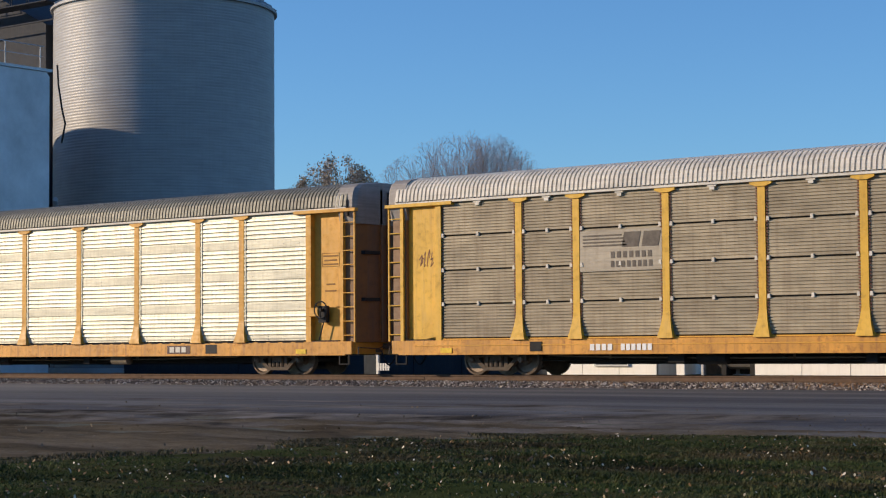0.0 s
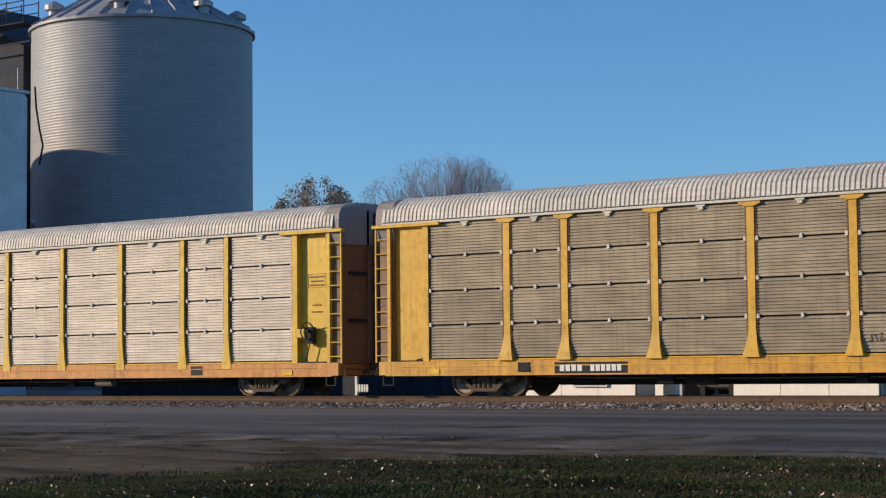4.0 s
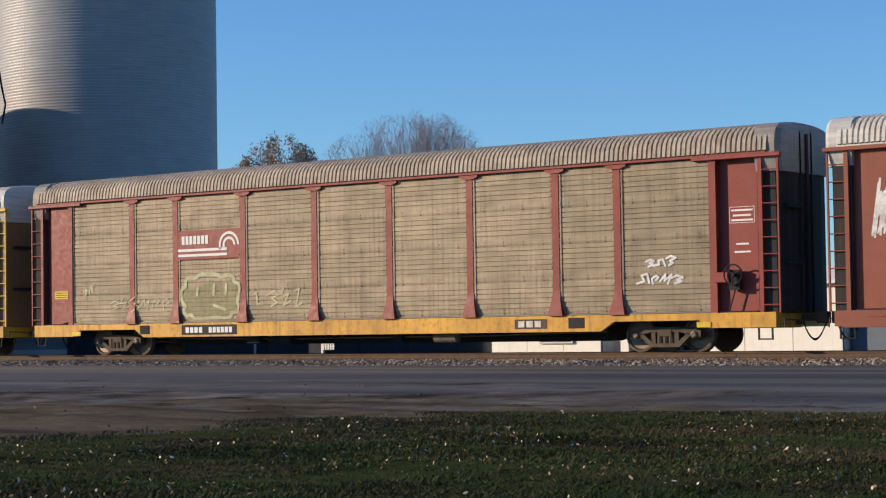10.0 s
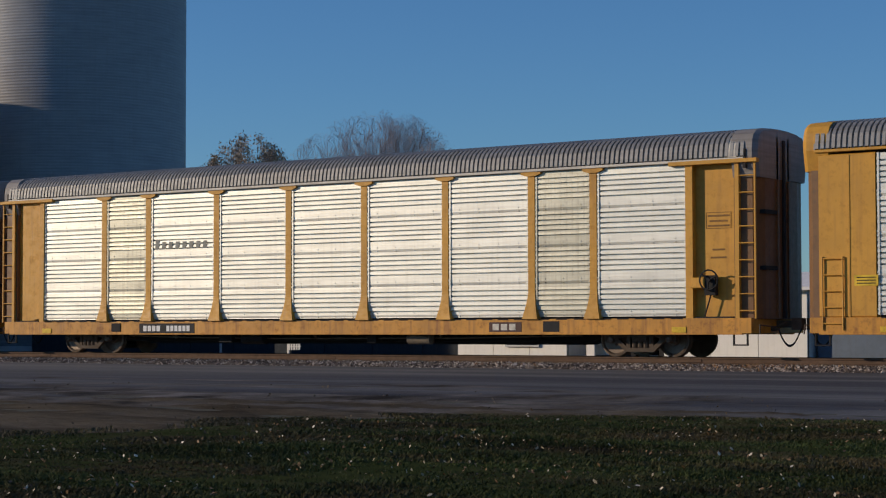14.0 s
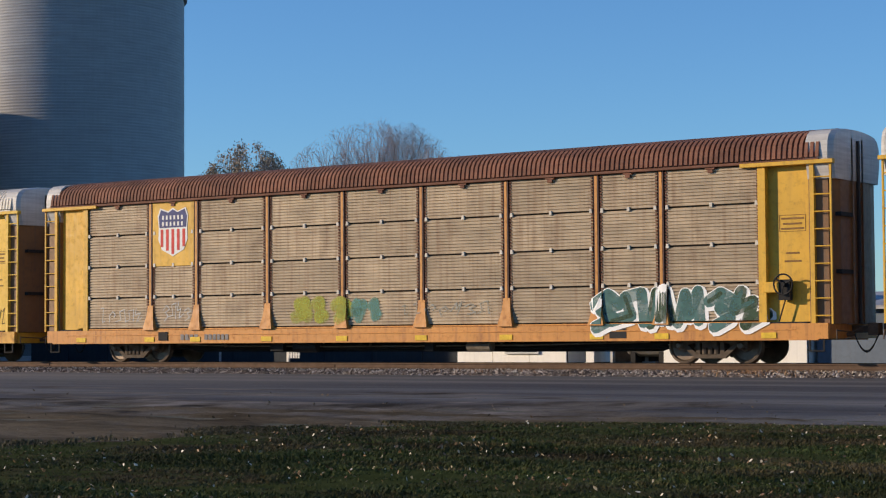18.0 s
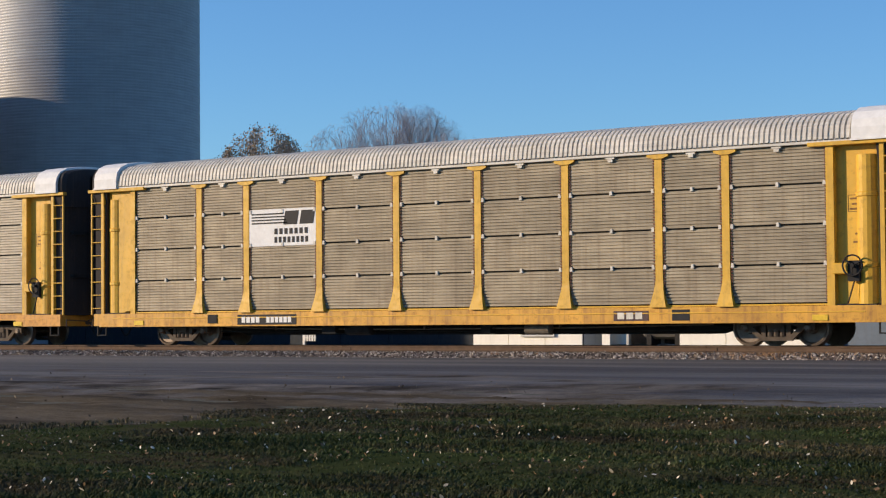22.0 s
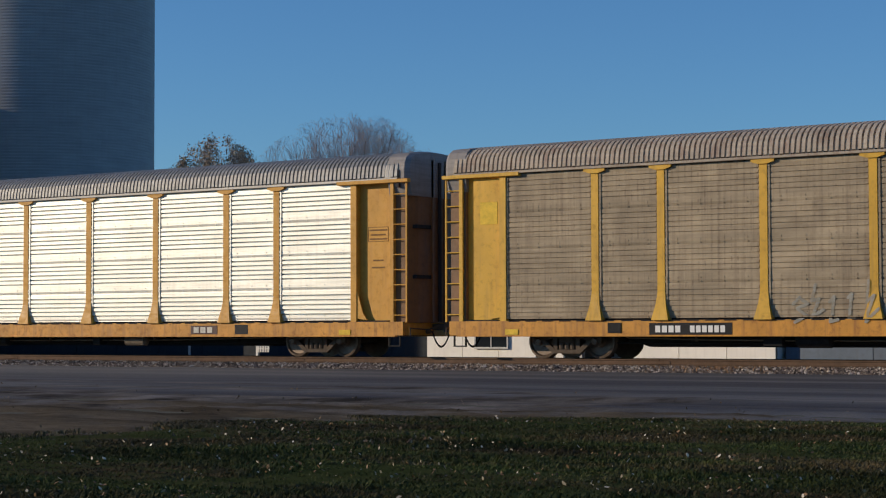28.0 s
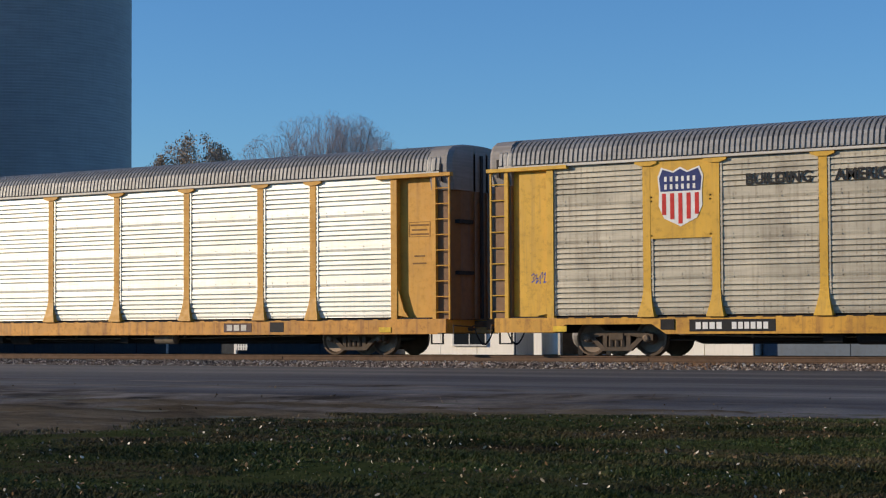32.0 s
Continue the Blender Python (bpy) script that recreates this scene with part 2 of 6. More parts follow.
G_ACID = spray_paint("acid yellow-green spray paint", (0.50, 0.55, 0.06))
G_PALELIME = spray_paint("pale lime fill paint", (0.56, 0.57, 0.33), 0.8, 0.97)
G_HAZE = spray_paint("thin lime spray haze", (0.45, 0.47, 0.08), 0.2, 0.55)
G_CYAN = spray_paint("thin blue-green spray haze", (0.14, 0.33, 0.28), 0.2, 0.6)
G_GREY = spray_paint("grey spray paint", (0.36, 0.35, 0.30))


# ---- mesh helpers ----
def mesh_of(name, verts, faces, mat=None, smooth=False):
    me = bpy.data.meshes.new(name)
    me.from_pydata([tuple(v) for v in verts], [], faces)
    me.materials.append(mat)
    if smooth:
        me.shade_smooth()
    me.update()
    return me


class Geo:
    """Collects pieces of one mesh."""

    def __init__(self):
        self.v, self.f = [], []

    def box(self, x0, x1, y0, y1, z0, z1):
        n = len(self.v)
        self.v += [(x, y, z) for x in (x0, x1) for y in (y0, y1) for z in (z0, z1)]
        self.f += [tuple(n + i for i in q) for q in ((0, 1, 3, 2), (4, 6, 7, 5), (0, 4, 5, 1), (2, 3, 7, 6), (0, 2, 6, 4), (1, 5, 7, 3))]
        return self

    def prism(self, poly, a, b, axis):
        """A polygon in the two other axes (in order), drawn out from a to b along the axis."""
        n, k = len(self.v), len(poly)
        for s in (a, b):
            for p, q in poly:
                self.v.append({"x": (s, p, q), "y": (p, s, q), "z": (p, q, s)}[axis])
        self.f += [(n + i, n + (i + 1) % k, n + k + (i + 1) % k, n + k + i) for i in range(k)]
        self.f += [tuple(n + i for i in range(k))[::-1], tuple(n + k + i for i in range(k))]
        return self

    def bar(self, x0, x1, y0, y1, z0, z1, c=0.015):
        """A box along x with chamfered long edges."""
        return self.prism([(y0 + c, z0), (y1 - c, z0), (y1, z0 + c), (y1, z1 - c), (y1 - c, z1), (y0 + c, z1), (y0, z1 - c), (y0, z0 + c)], x0, x1, "x")

    def rod(self, a, b, r, n=6, r2=None):
        a, b = Vector(a), Vector(b)
        d = (b - a).normalized()
        u = d.orthogonal().normalized()
        w = d.cross(u)
        k = len(self.v)
        for p, rr in ((a, r), (b, r if r2 is None else r2)):
            for i in range(n):
                t = math.tau * i / n
                self.v.append(tuple(p + (u * math.cos(t) + w * math.sin(t)) * rr))
        self.f += [(k + i, k + (i + 1) % n, k + n + (i + 1) % n, k + n + i) for i in range(n)]
        self.f += [tuple(k + i for i in range(n))[::-1], tuple(k + n + i for i in range(n))]
        return self

    def lathe(self, rings, centre=(0, 0, 0), axis="y", n=24):
        """rings: (distance along the axis, radius)."""
        k = len(self.v)
        for s, r in rings:
            for i in range(n):
                t = math.tau * i / n
                p, q = r * math.cos(t), r * math.sin(t)
                self.v.append(tuple(Vector(centre) + Vector({"x": (s, p, q), "y": (p, s, q), "z": (p, q, s)}[axis])))
        for j in range(len(rings) - 1):
            self.f += [(k + j * n + i, k + j * n + (i + 1) % n, k + (j + 1) * n + (i + 1) % n, k + (j + 1) * n + i) for i in range(n)]
        self.f += [tuple(k + i for i in range(n))[::-1], tuple(k + (len(rings) - 1) * n + i for i in range(n))]
        return self

    def grid(self, rows):
        """rows of equally many points, joined by quads."""
        k, w = len(self.v), len(rows[0])
        for r in rows:
            self.v += [tuple(p) for p in r]
        self.f += [(k + j * w + i, k + j * w + i + 1, k + (j + 1) * w + i + 1, k + (j + 1) * w + i) for j in range(len(rows) - 1) for i in range(w - 1)]
        return self

    def mesh(self, name, mat=None, smooth=False):
        me = mesh_of(name, self.v, self.f, mat, smooth)
        bm = bmesh.new()
        bm.from_mesh(me)
        bmesh.ops.recalc_face_normals(bm, faces=bm.faces)
        bm.to_mesh(me)
        bm.free()
        return me


def part(name, me, mat, parent, label="", at=(0, 0, 0), turn=None):
    """Links a mesh (a Geo or mesh data) as one object under a thing or part."""
    if isinstance(me, Geo):
        me = me.mesh(name, mat)
    ob = new(name, me)
    if mat is not None and me.materials[0] != mat:
        ob.material_slots[0].link = "OBJECT"
        ob.material_slots[0].material = mat
    ob.parent = parent
    ob.location = at
    if turn:
        ob.rotation_euler = turn
    if label:
        ob["label"] = label
    return ob


def thing(name, label, category, group="", kind="", at=(0, 0, 0)):
    ob = new(name)
    ob.location = at
    return tagged(ob, label, category, group, kind)


cache = {}


def kept(key, make):
    if key not in cache:
        cache[key] = make()
    return cache[key]


# ---- ground, road, track ----
GROUND_Z, TRACK_Y = -0.30, 43.95


def ground_material():
    m, t, b = material("dry grassy earth", 0.95)
    n = noise_of(t, coords(t, (0.5, 0.5, 0.5), False), 1.0, 8, 0.65)
    f = noise_of(t, coords(t, (9, 9, 9), False), 1.0, 6, 0.7)
    c = ramp(t, n, (0.35, (0.045, 0.055, 0.02)), (0.55, (0.10, 0.085, 0.045)), (0.75, (0.15, 0.12, 0.075)))
    c = mix(t, 1.0, c, ramp(t, f, (0.3, grey(0.6)), (0.7, grey(1.0))), "MULTIPLY")
    t.links.new(c, b.inputs["Base Color"])
    bump(t, b, f, 0.6, 0.03)
    return m


def math_node(t, op, a, b=0.0, clamp=False):
    n = t.nodes.new("ShaderNodeMath")
    n.operation, n.use_clamp = op, clamp
    for s, v in zip(n.inputs, (a, b)):
        if isinstance(v, bpy.types.NodeSocket):
            t.links.new(v, s)
        else:
            s.default_value = v
    return n.outputs[0]


def road_material():
    """Worn asphalt that breaks up into dirt and gravel towards the mouth of the drive."""
    m, t, b = material("worn asphalt breaking into gravel", 0.92)
    band = noise_of(t, coords(t, (0.014, 0.36, 1), False), 1.0, 3, 0.5)
    n = noise_of(t, coords(t, (0.22, 0.9, 1), False), 1.0, 7, 0.7)
    f = noise_of(t, coords(t, (26, 26, 26), False), 1.0, 4, 0.8)
    tar = ramp(t, band, (0.36, (0.05, 0.051, 0.06)), (0.45, (0.092, 0.093, 0.103)), (0.55, (0.155, 0.152, 0.15)), (0.64, (0.25, 0.238, 0.222)))
    tar = mix(t, 1.0, tar, ramp(t, n, (0.36, grey(0.72)), (0.6, grey(1.0))), "MULTIPLY")
    spots = noise_of(t, coords(t, (0.8, 0.55, 1), False), 1.0, 6, 0.6)
    dirt = ramp(t, spots, (0.33, (0.045, 0.038, 0.03)), (0.42, (0.10, 0.085, 0.069)), (0.5, (0.16, 0.14, 0.118)), (0.58, (0.21, 0.185, 0.16)), (0.66, (0.28, 0.25, 0.22)))
    xyz = t.nodes.new("ShaderNodeSeparateXYZ")
    t.links.new(coords(t, (1, 1, 1), False), xyz.inputs[0])
    wob = math_node(t, "SUBTRACT", noise_of(t, coords(t, (0.12, 0.4, 1), False), 1.0, 6, 0.65), 0.5)
    isle = math_node(t, "SUBTRACT", noise_of(t, coords(t, (0.26, 0.85, 1), False), 1.0, 7, 0.62), 0.5)
    near = math_node(t, "ADD", math_node(t, "MULTIPLY", math_node(t, "SUBTRACT", 27.0, xyz.outputs[1]), 0.16), math_node(t, "MULTIPLY", wob, 5.0), True)
    left = math_node(t, "ADD", math_node(t, "MULTIPLY", math_node(t, "SUBTRACT", -9.0, xyz.outputs[0]), 0.11), math_node(t, "MULTIPLY", wob, 2.0), True)
    edge = math_node(t, "MULTIPLY", math_node(t, "SUBTRACT", 21.7, xyz.outputs[1]), 0.42)
    edge = math_node(t, "ADD", edge, math_node(t, "MULTIPLY", isle, 7.0), True)
    shown = math_node(t, "MULTIPLY", math_node(t, "SUBTRACT", math_node(t, "MULTIPLY", near, left), 0.12), 2.2, True)
    mask = math_node(t, "MAXIMUM", shown, edge)
    # pale dust towards the drive, and two dark wheel tracks that swing in from it
    dust = math_node(t, "ADD", math_node(t, "MULTIPLY", math_node(t, "SUBTRACT", -15.0, xyz.outputs[0]), 0.03), math_node(t, "MULTIPLY", wob, 1.2), True)
    tar = mix(t, math_node(t, "MULTIPLY", dust, 0.62), tar, (0.235, 0.22, 0.2))
    swing = math_node(t, "MINIMUM", math_node(t, "ADD", xyz.outputs[0], 13.0), 0.0)
    swing = math_node(t, "MULTIPLY", math_node(t, "MULTIPLY", swing, swing), 0.011)
    across = math_node(t, "ADD", math_node(t, "ADD", xyz.outputs[1], swing), math_node(t, "MULTIPLY", wob, 1.4))
    for lane, half in ((28.2, 0.45), (31.4, 0.7), (26.0, 0.3)):
        gap = math_node(t, "ABSOLUTE", math_node(t, "SUBTRACT", across, lane))
        line = math_node(t, "SUBTRACT", 1.0, math_node(t, "DIVIDE", gap, half), True)
        tar = mix(t, math_node(t, "MULTIPLY", line, 0.6), tar, (0.055, 0.054, 0.058))
    c = mix(t, shown, tar, dirt)
    straw = ramp(t, n, (0.36, (0.062, 0.047, 0.028)), (0.5, (0.125, 0.096, 0.06)), (0.64, (0.20, 0.158, 0.105)))
    c = mix(t, edge, c, straw)
    c = mix(t, 1.0, c, ramp(t, f, (0.3, grey(0.6)), (0.7, grey(1.0))), "MULTIPLY")
    t.links.new(c, b.inputs["Base Color"])
    t.links.new(ramp(t, mask, (0.0, grey(0.3)), (0.7, grey(0.03))), b.inputs["Specular IOR Level"])
    bump(t, b, f, 0.6, 0.015)
    return m


ROAD_SURFACE = road_material()


def lawn_soil_material():
    m, t, b = material("thatch and soil under grass", 1.0)
    b.inputs["Specular IOR Level"].default_value = 0.0
    n = noise_of(t, coords(t, (1.2, 1.2, 1.2), False), 1.0, 7, 0.65)
    c = ramp(t, n, (0.35, (0.034, 0.046, 0.016)), (0.52, (0.05, 0.06, 0.022)), (0.64, (0.076, 0.066, 0.034)), (0.78, (0.10, 0.08, 0.046)))
    t.links.new(c, b.inputs["Base Color"])
    bump(t, b, n, 0.5, 0.03)
    return m


def sheet(name, xs, ys, height, mat, kind_label, category):
    rows = [[(x, y, height(x, y)) for x in xs] for y in ys]
    ob = new(name, Geo().grid(rows).mesh(name, mat, True))
    return tagged(ob, kind_label, category, kind="structure")


far = [-2500, -800, -300, -150, -90, -60, -40, -20, 0, 20, 60, 150, 400, 1200, 2500]
sheet("ground", far, [-2500, -600, -150, -40, 0, 20, 60, 100, 200, 500, 1200, 2500], lambda x, y: GROUND_Z - 0.03, ground_material(),
      "flat dry grass and bare earth around the railway", "ground")


def wavy(x, y, a=0.02):
    return a * noise.noise(Vector((x * 0.35, y * 0.35, 3.1)))


step = [i * 1.5 - 120 for i in range(131)]
sheet("road", step, [23.5 + i * 1.25 for i in range(15)], lambda x, y: GROUND_Z + (0.015 + wavy(x, y, 0.012) if y > 23.6 else -0.05), ROAD_SURFACE,
      "worn grey asphalt road running along the railway", "road")


# the grass's edge: along the road, then round the mouth of a gravel drive
EDGE_Y = (4.0, 9.0, 10.2, 11.0, 12.3, 13.8, 15.2, 16.6, 17.9, 18.7, 19.2, 19.5)
EDGE_X = (-30.0, -22.0, -15.5, -13.4, -13.2, -13.5, -13.4, -13.1, -12.3, -10.6, -7.6, -2.0)


def lawn_edge(y):
    return float(np.interp(y, EDGE_Y, EDGE_X)) + 1.3 * noise.noise(Vector((0.3, y * 0.9, 0))) + 0.6 * noise.noise(Vector((2.3, y * 3.1, 0)))


def ruts(x, y):
    p = Vector((x * 0.45, y * 1.1, 0))
    return 0.05 * noise.noise(p) + 0.035 * noise.noise(p * 2.7) + 0.022 * noise.noise(Vector((x * 3.1, y * 4.7, 1))) + 0.012 * noise.noise(Vector((x * 8, y * 9, 2)))


lot_x = [-70, -60, -50, -42] + [-36 + i * 0.16 for i in range(210)]
lot_rows = []
for j in range(110):
    y = 7.5 + j * 0.15
    fade = min(1.0, (24.2 - y) / 2.2)
    lot_rows.append([(x, y, GROUND_Z - 0.012 + fade * ruts(x, y)) for x in lot_x])
tagged(new("gravel_drive", Geo().grid(lot_rows).mesh("gravel_drive", ROAD_SURFACE, True)),
       "rutted gravel and dirt drive beside the road", "drive", kind="structure")

lawn = Geo()
rows = []
for j in range(46):
    y = 5 + j * 0.325
    e = lawn_edge(y) - 0.5
    rows.append([(e + i * 0.62 * (1 + i * 0.01), y, GROUND_Z + (0.0 if i == 0 else 0.035) + wavy(e + i * 0.6, y, 0.03)) for i in range(46)])
tagged(new("lawn", lawn.grid(rows).mesh("lawn", lawn_soil_material(), True)), "mown roadside grass verge over dark soil", "lawn", kind="structure")


def blades(total, seed, low, high, dry):
    """Grass: tufts of bent blades between two distances from the edge of the lawn."""
    rng = random.Random(seed)
    v, f = [], []
    count = 0
    while count < total:
        y = 7.2 + (16.8 if dry else 14.5) * rng.random() ** (1.05 if dry else 1.25)
        x = rng.uniform(-17.5, -2.0)
        inside = min(x - lawn_edge(y), (19.6 - y + 1.1 * noise.noise(Vector((x * 0.4, 5.0, 0)))) * 1.6) + 0.6 * noise.noise(Vector((x * 0.8, y * 0.8, 2)))
        if not low < inside < high or (not dry and rng.random() > 0.12 + 0.4 * inside) or (dry and rng.random() > 0.8 - 0.3 * abs(inside - 0.4) + 1.3 * noise.noise(Vector((x * 0.5, y * 1.1, 4)))):
            continue
        if noise.noise(Vector((x * 0.7, y * 0.7, 7))) < -0.28 and rng.random() < (0.2 if dry else 0.7):
            continue
        count += 1
        tall = (0.009 + 0.012 * rng.random() if dry else 0.012 + 0.02 * rng.random()) * (1.0 + 1.2 * max(0.0, noise.noise(Vector((x * 1.6, y * 0.7, 1)))))
        z = GROUND_Z + 0.03
        for _ in range(4):
            a = rng.uniform(0, math.tau)
            bx, by = x + rng.gauss(0, 0.03), y + rng.gauss(0, 0.03)
            lean = rng.uniform(1.2, 3.0) * tall if dry else rng.uniform(0.5, 1.7) * tall
            w = rng.uniform(0.002, 0.0045) * (1 + y / 20)
            dx, dy = math.cos(a), math.sin(a)
            n = len(v)
            v += [(bx - dy * w, by + dx * w, z - 0.02), (bx + dy * w, by - dx * w, z - 0.02),
                  (bx + dx * lean * 0.4 + dy * w * 0.8, by + dy * lean * 0.4 - dx * w * 0.8, z + tall * 0.6),
                  (bx + dx * lean * 0.4 - dy * w * 0.8, by + dy * lean * 0.4 + dx * w * 0.8, z + tall * 0.6),
                  (bx + dx * lean, by + dy * lean, z + tall)]
            f += [(n, n + 1, n + 2, n + 3), (n + 3, n + 2, n + 4)]
    return v, f


def grass_material(name, stops, patch_colour, amount):
    m, t, b = material(name, 0.75)
    b.inputs["Specular IOR Level"].default_value = 0.12
    geo = t.nodes.new("ShaderNodeNewGeometry")
    patch = noise_of(t, coords(t, (0.45, 0.85, 1), False), 1.0, 5, 0.62)
    c = ramp(t, geo.outputs["Random Per Island"], *stops)
    c = mix(t, ramp(t, patch, (0.47, grey(0)), (0.6, grey(amount))), c, patch_colour)
    big = noise_of(t, coords(t, (0.3, 0.6, 1), False), 1.0, 5, 0.6)
    c = mix(t, 1.0, c, ramp(t, big, (0.36, grey(0.5)), (0.5, grey(0.92)), (0.64, grey(1.45))), "MULTIPLY")
    t.links.new(c, b.inputs["Base Color"])
    return m


GRASS = grass_material("autumn grass blades", ((0.0, (0.037, 0.052, 0.015)), (0.6, (0.049, 0.067, 0.019)), (0.93, (0.066, 0.082, 0.026)), (1.0, (0.14, 0.12, 0.055))), (0.095, 0.07, 0.036), 0.85)
DRYGRASS = grass_material("dry grass blades", ((0.0, (0.07, 0.062, 0.03)), (0.6, (0.11, 0.092, 0.05)), (1.0, (0.18, 0.145, 0.085))), (0.06, 0.068, 0.026), 0.5)
v, f = blades(78000, 5, 0.1, 99, False)
tagged(new("grass", mesh_of("grass", v, f, GRASS)), "short green autumn grass", "grass", kind="stuff")
v, f = blades(13000, 6, -0.9, 2.8, True)
tagged(new("dry_grass", mesh_of("dry_grass", v, f, DRYGRASS)), "thin straw-coloured grass along the edge of the verge", "grass", kind="stuff")


def litter(name, n, size, mat, label, seed, region):
    rng = random.Random(seed)
    v, f = [], []
    while n:
        x, y, z = region(rng)
        n -= 1
        s = size * rng.uniform(0.5, 1.3)
        r = Euler((rng.uniform(-1.1, 1.1), rng.uniform(-1.1, 1.1), rng.uniform(0, 6.3))).to_matrix()
        k = len(v)
        for p in ((-1, 0, 0), (-0.35, -0.6, 0.12), (0.5, -0.5, 0.1), (1, 0.05, 0.3), (0.4, 0.55, 0.1), (-0.4, 0.5, 0.14)):
            q = r @ (Vector(p) * s)
            v.append((x + q.x, y + q.y, z + q.z))
        f += [(k, k + 1, k + 2, k + 5), (k + 5, k + 2, k + 3, k + 4)]
    return tagged(new(name, mesh_of(name, v, f, mat)), label, "leaves", kind="stuff")


def leaf_material(name, a, b_colour):
    m, t, b = material(name, 0.6)
    geo = t.nodes.new("ShaderNodeNewGeometry")
    t.links.new(ramp(t, geo.outputs["Random Per Island"], (0.0, a), (1.0, b_colour)), b.inputs["Base Color"])
    return m


def on_lawn(rng):
    while True:
        y = 7.5 + 12 * rng.random() ** 1.3
        x = rng.uniform(-16, -2)
        drift = noise.noise(Vector((x * 0.8, y * 0.8, 9))) + 0.6 * noise.noise(Vector((x * 2.6, y * 2.6, 9)))
        if x > lawn_edge(y) + 0.2 and drift > rng.uniform(-0.35, 0.5):
            return x, y, GROUND_Z + 0.055 + 0.03 * rng.random()


def on_drive(rng):
    y = rng.uniform(12, 26)
    return rng.uniform(-28, -8), y, GROUND_Z + 0.05


litter("pale_fallen_leaves", 560, 0.0155, leaf_material("pale dry leaf", (0.42, 0.34, 0.22), (0.70, 0.62, 0.48)), "pale dry fallen leaves scattered in the grass", 11, on_lawn)
litter("brown_fallen_leaves", 1300, 0.015, leaf_material("brown dry leaf", (0.10, 0.05, 0.02), (0.26, 0.15, 0.06)), "brown and yellow fallen leaves scattered in the grass", 12, on_lawn)
litter("drive_leaves", 200, 0.022, leaf_material("dull dry leaf", (0.09, 0.06, 0.03), (0.22, 0.15, 0.08)), "brown leaves blown over road and drive", 13, on_drive)

# ---- the railway ----
bed = Geo()
prof = [(-3.3, -0.34), (-2.9, -0.27), (-2.2, -0.2), (-1.3, -0.185), (1.3, -0.185), (2.2, -0.2), (3.4, -0.34)]
bed.grid([[(x, TRACK_Y + y, z + 0.02 * noise.noise(Vector((x * 0.7, y * 2, 0)))) for y, z in prof] for x in [i * 0.8 - 150 for i in range(325)]])


def ballast_material():
    m, t, b = material("ballast stone", 0.9)
    geo = t.nodes.new("ShaderNodeNewGeometry")
    vo = node(t, "ShaderNodeTexVoronoi", Scale=14.0)
    t.links.new(coords(t, (1, 1, 1), False), vo.inputs["Vector"])
    c = ramp(t, vo.outputs["Color"], (0.15, (0.025, 0.02, 0.015)), (0.5, (0.11, 0.08, 0.06)), (0.85, (0.34, 0.27, 0.22)))
    t.links.new(c, b.inputs["Base Color"])
    bump(t, b, vo.outputs["Distance"], 1.0, 0.05)
    return m


tagged(new("track_bed", bed.mesh("track_bed", ballast_material(), True)), "brown and grey crushed stone track bed", "track bed", kind="structure")


def stones():
    """Loose stones on the near shoulder of the bed."""
    rng = random.Random(21)
    v, f = [], []
    base = [(0, 0, 1), (1, 0, 0), (0, 1, 0), (-1, 0, 0), (0, -1, 0), (0, 0, -1)]
    tri = [(0, 1, 2), (0, 2, 3), (0, 3, 4), (0, 4, 1), (5, 2, 1), (5, 3, 2), (5, 4, 3), (5, 1, 4)]
    for _ in range(20000):
        x, y = rng.uniform(-72, -6), TRACK_Y - 0.95 - 2.3 * rng.random() ** 1.2
        yy = TRACK_Y - y
        z = -0.185 - (0.0 if yy < 1.3 else (yy - 1.3) * 0.017 if yy < 2.2 else 0.015 + (yy - 2.2) * 0.105)
        s = rng.uniform(0.022, 0.06)
        k = len(v)
        v += [(x + p[0] * s * rng.uniform(0.7, 1.2), y + p[1] * s * rng.uniform(0.7, 1.2), z + p[2] * s * rng.uniform(0.5, 1)) for p in base]
        f += [tuple(k + i for i in t) for t in tri]
    return v, f


v, f = stones()
m_stone, t_, b_ = material("loose ballast stone", 0.85)
g_ = t_.nodes.new("ShaderNodeNewGeometry")
t_.links.new(ramp(t_, g_.outputs["Random Per Island"], (0.0, (0.02, 0.014, 0.01)), (0.42, (0.12, 0.085, 0.06)), (0.72, (0.34, 0.26, 0.19)), (1.0, (0.80, 0.70, 0.56))), b_.inputs["Base Color"])
tagged(new("ballast_stones", mesh_of("ballast_stones", v, f, m_stone)), "loose grey-brown ballast stones along the rail", "gravel", kind="stuff")

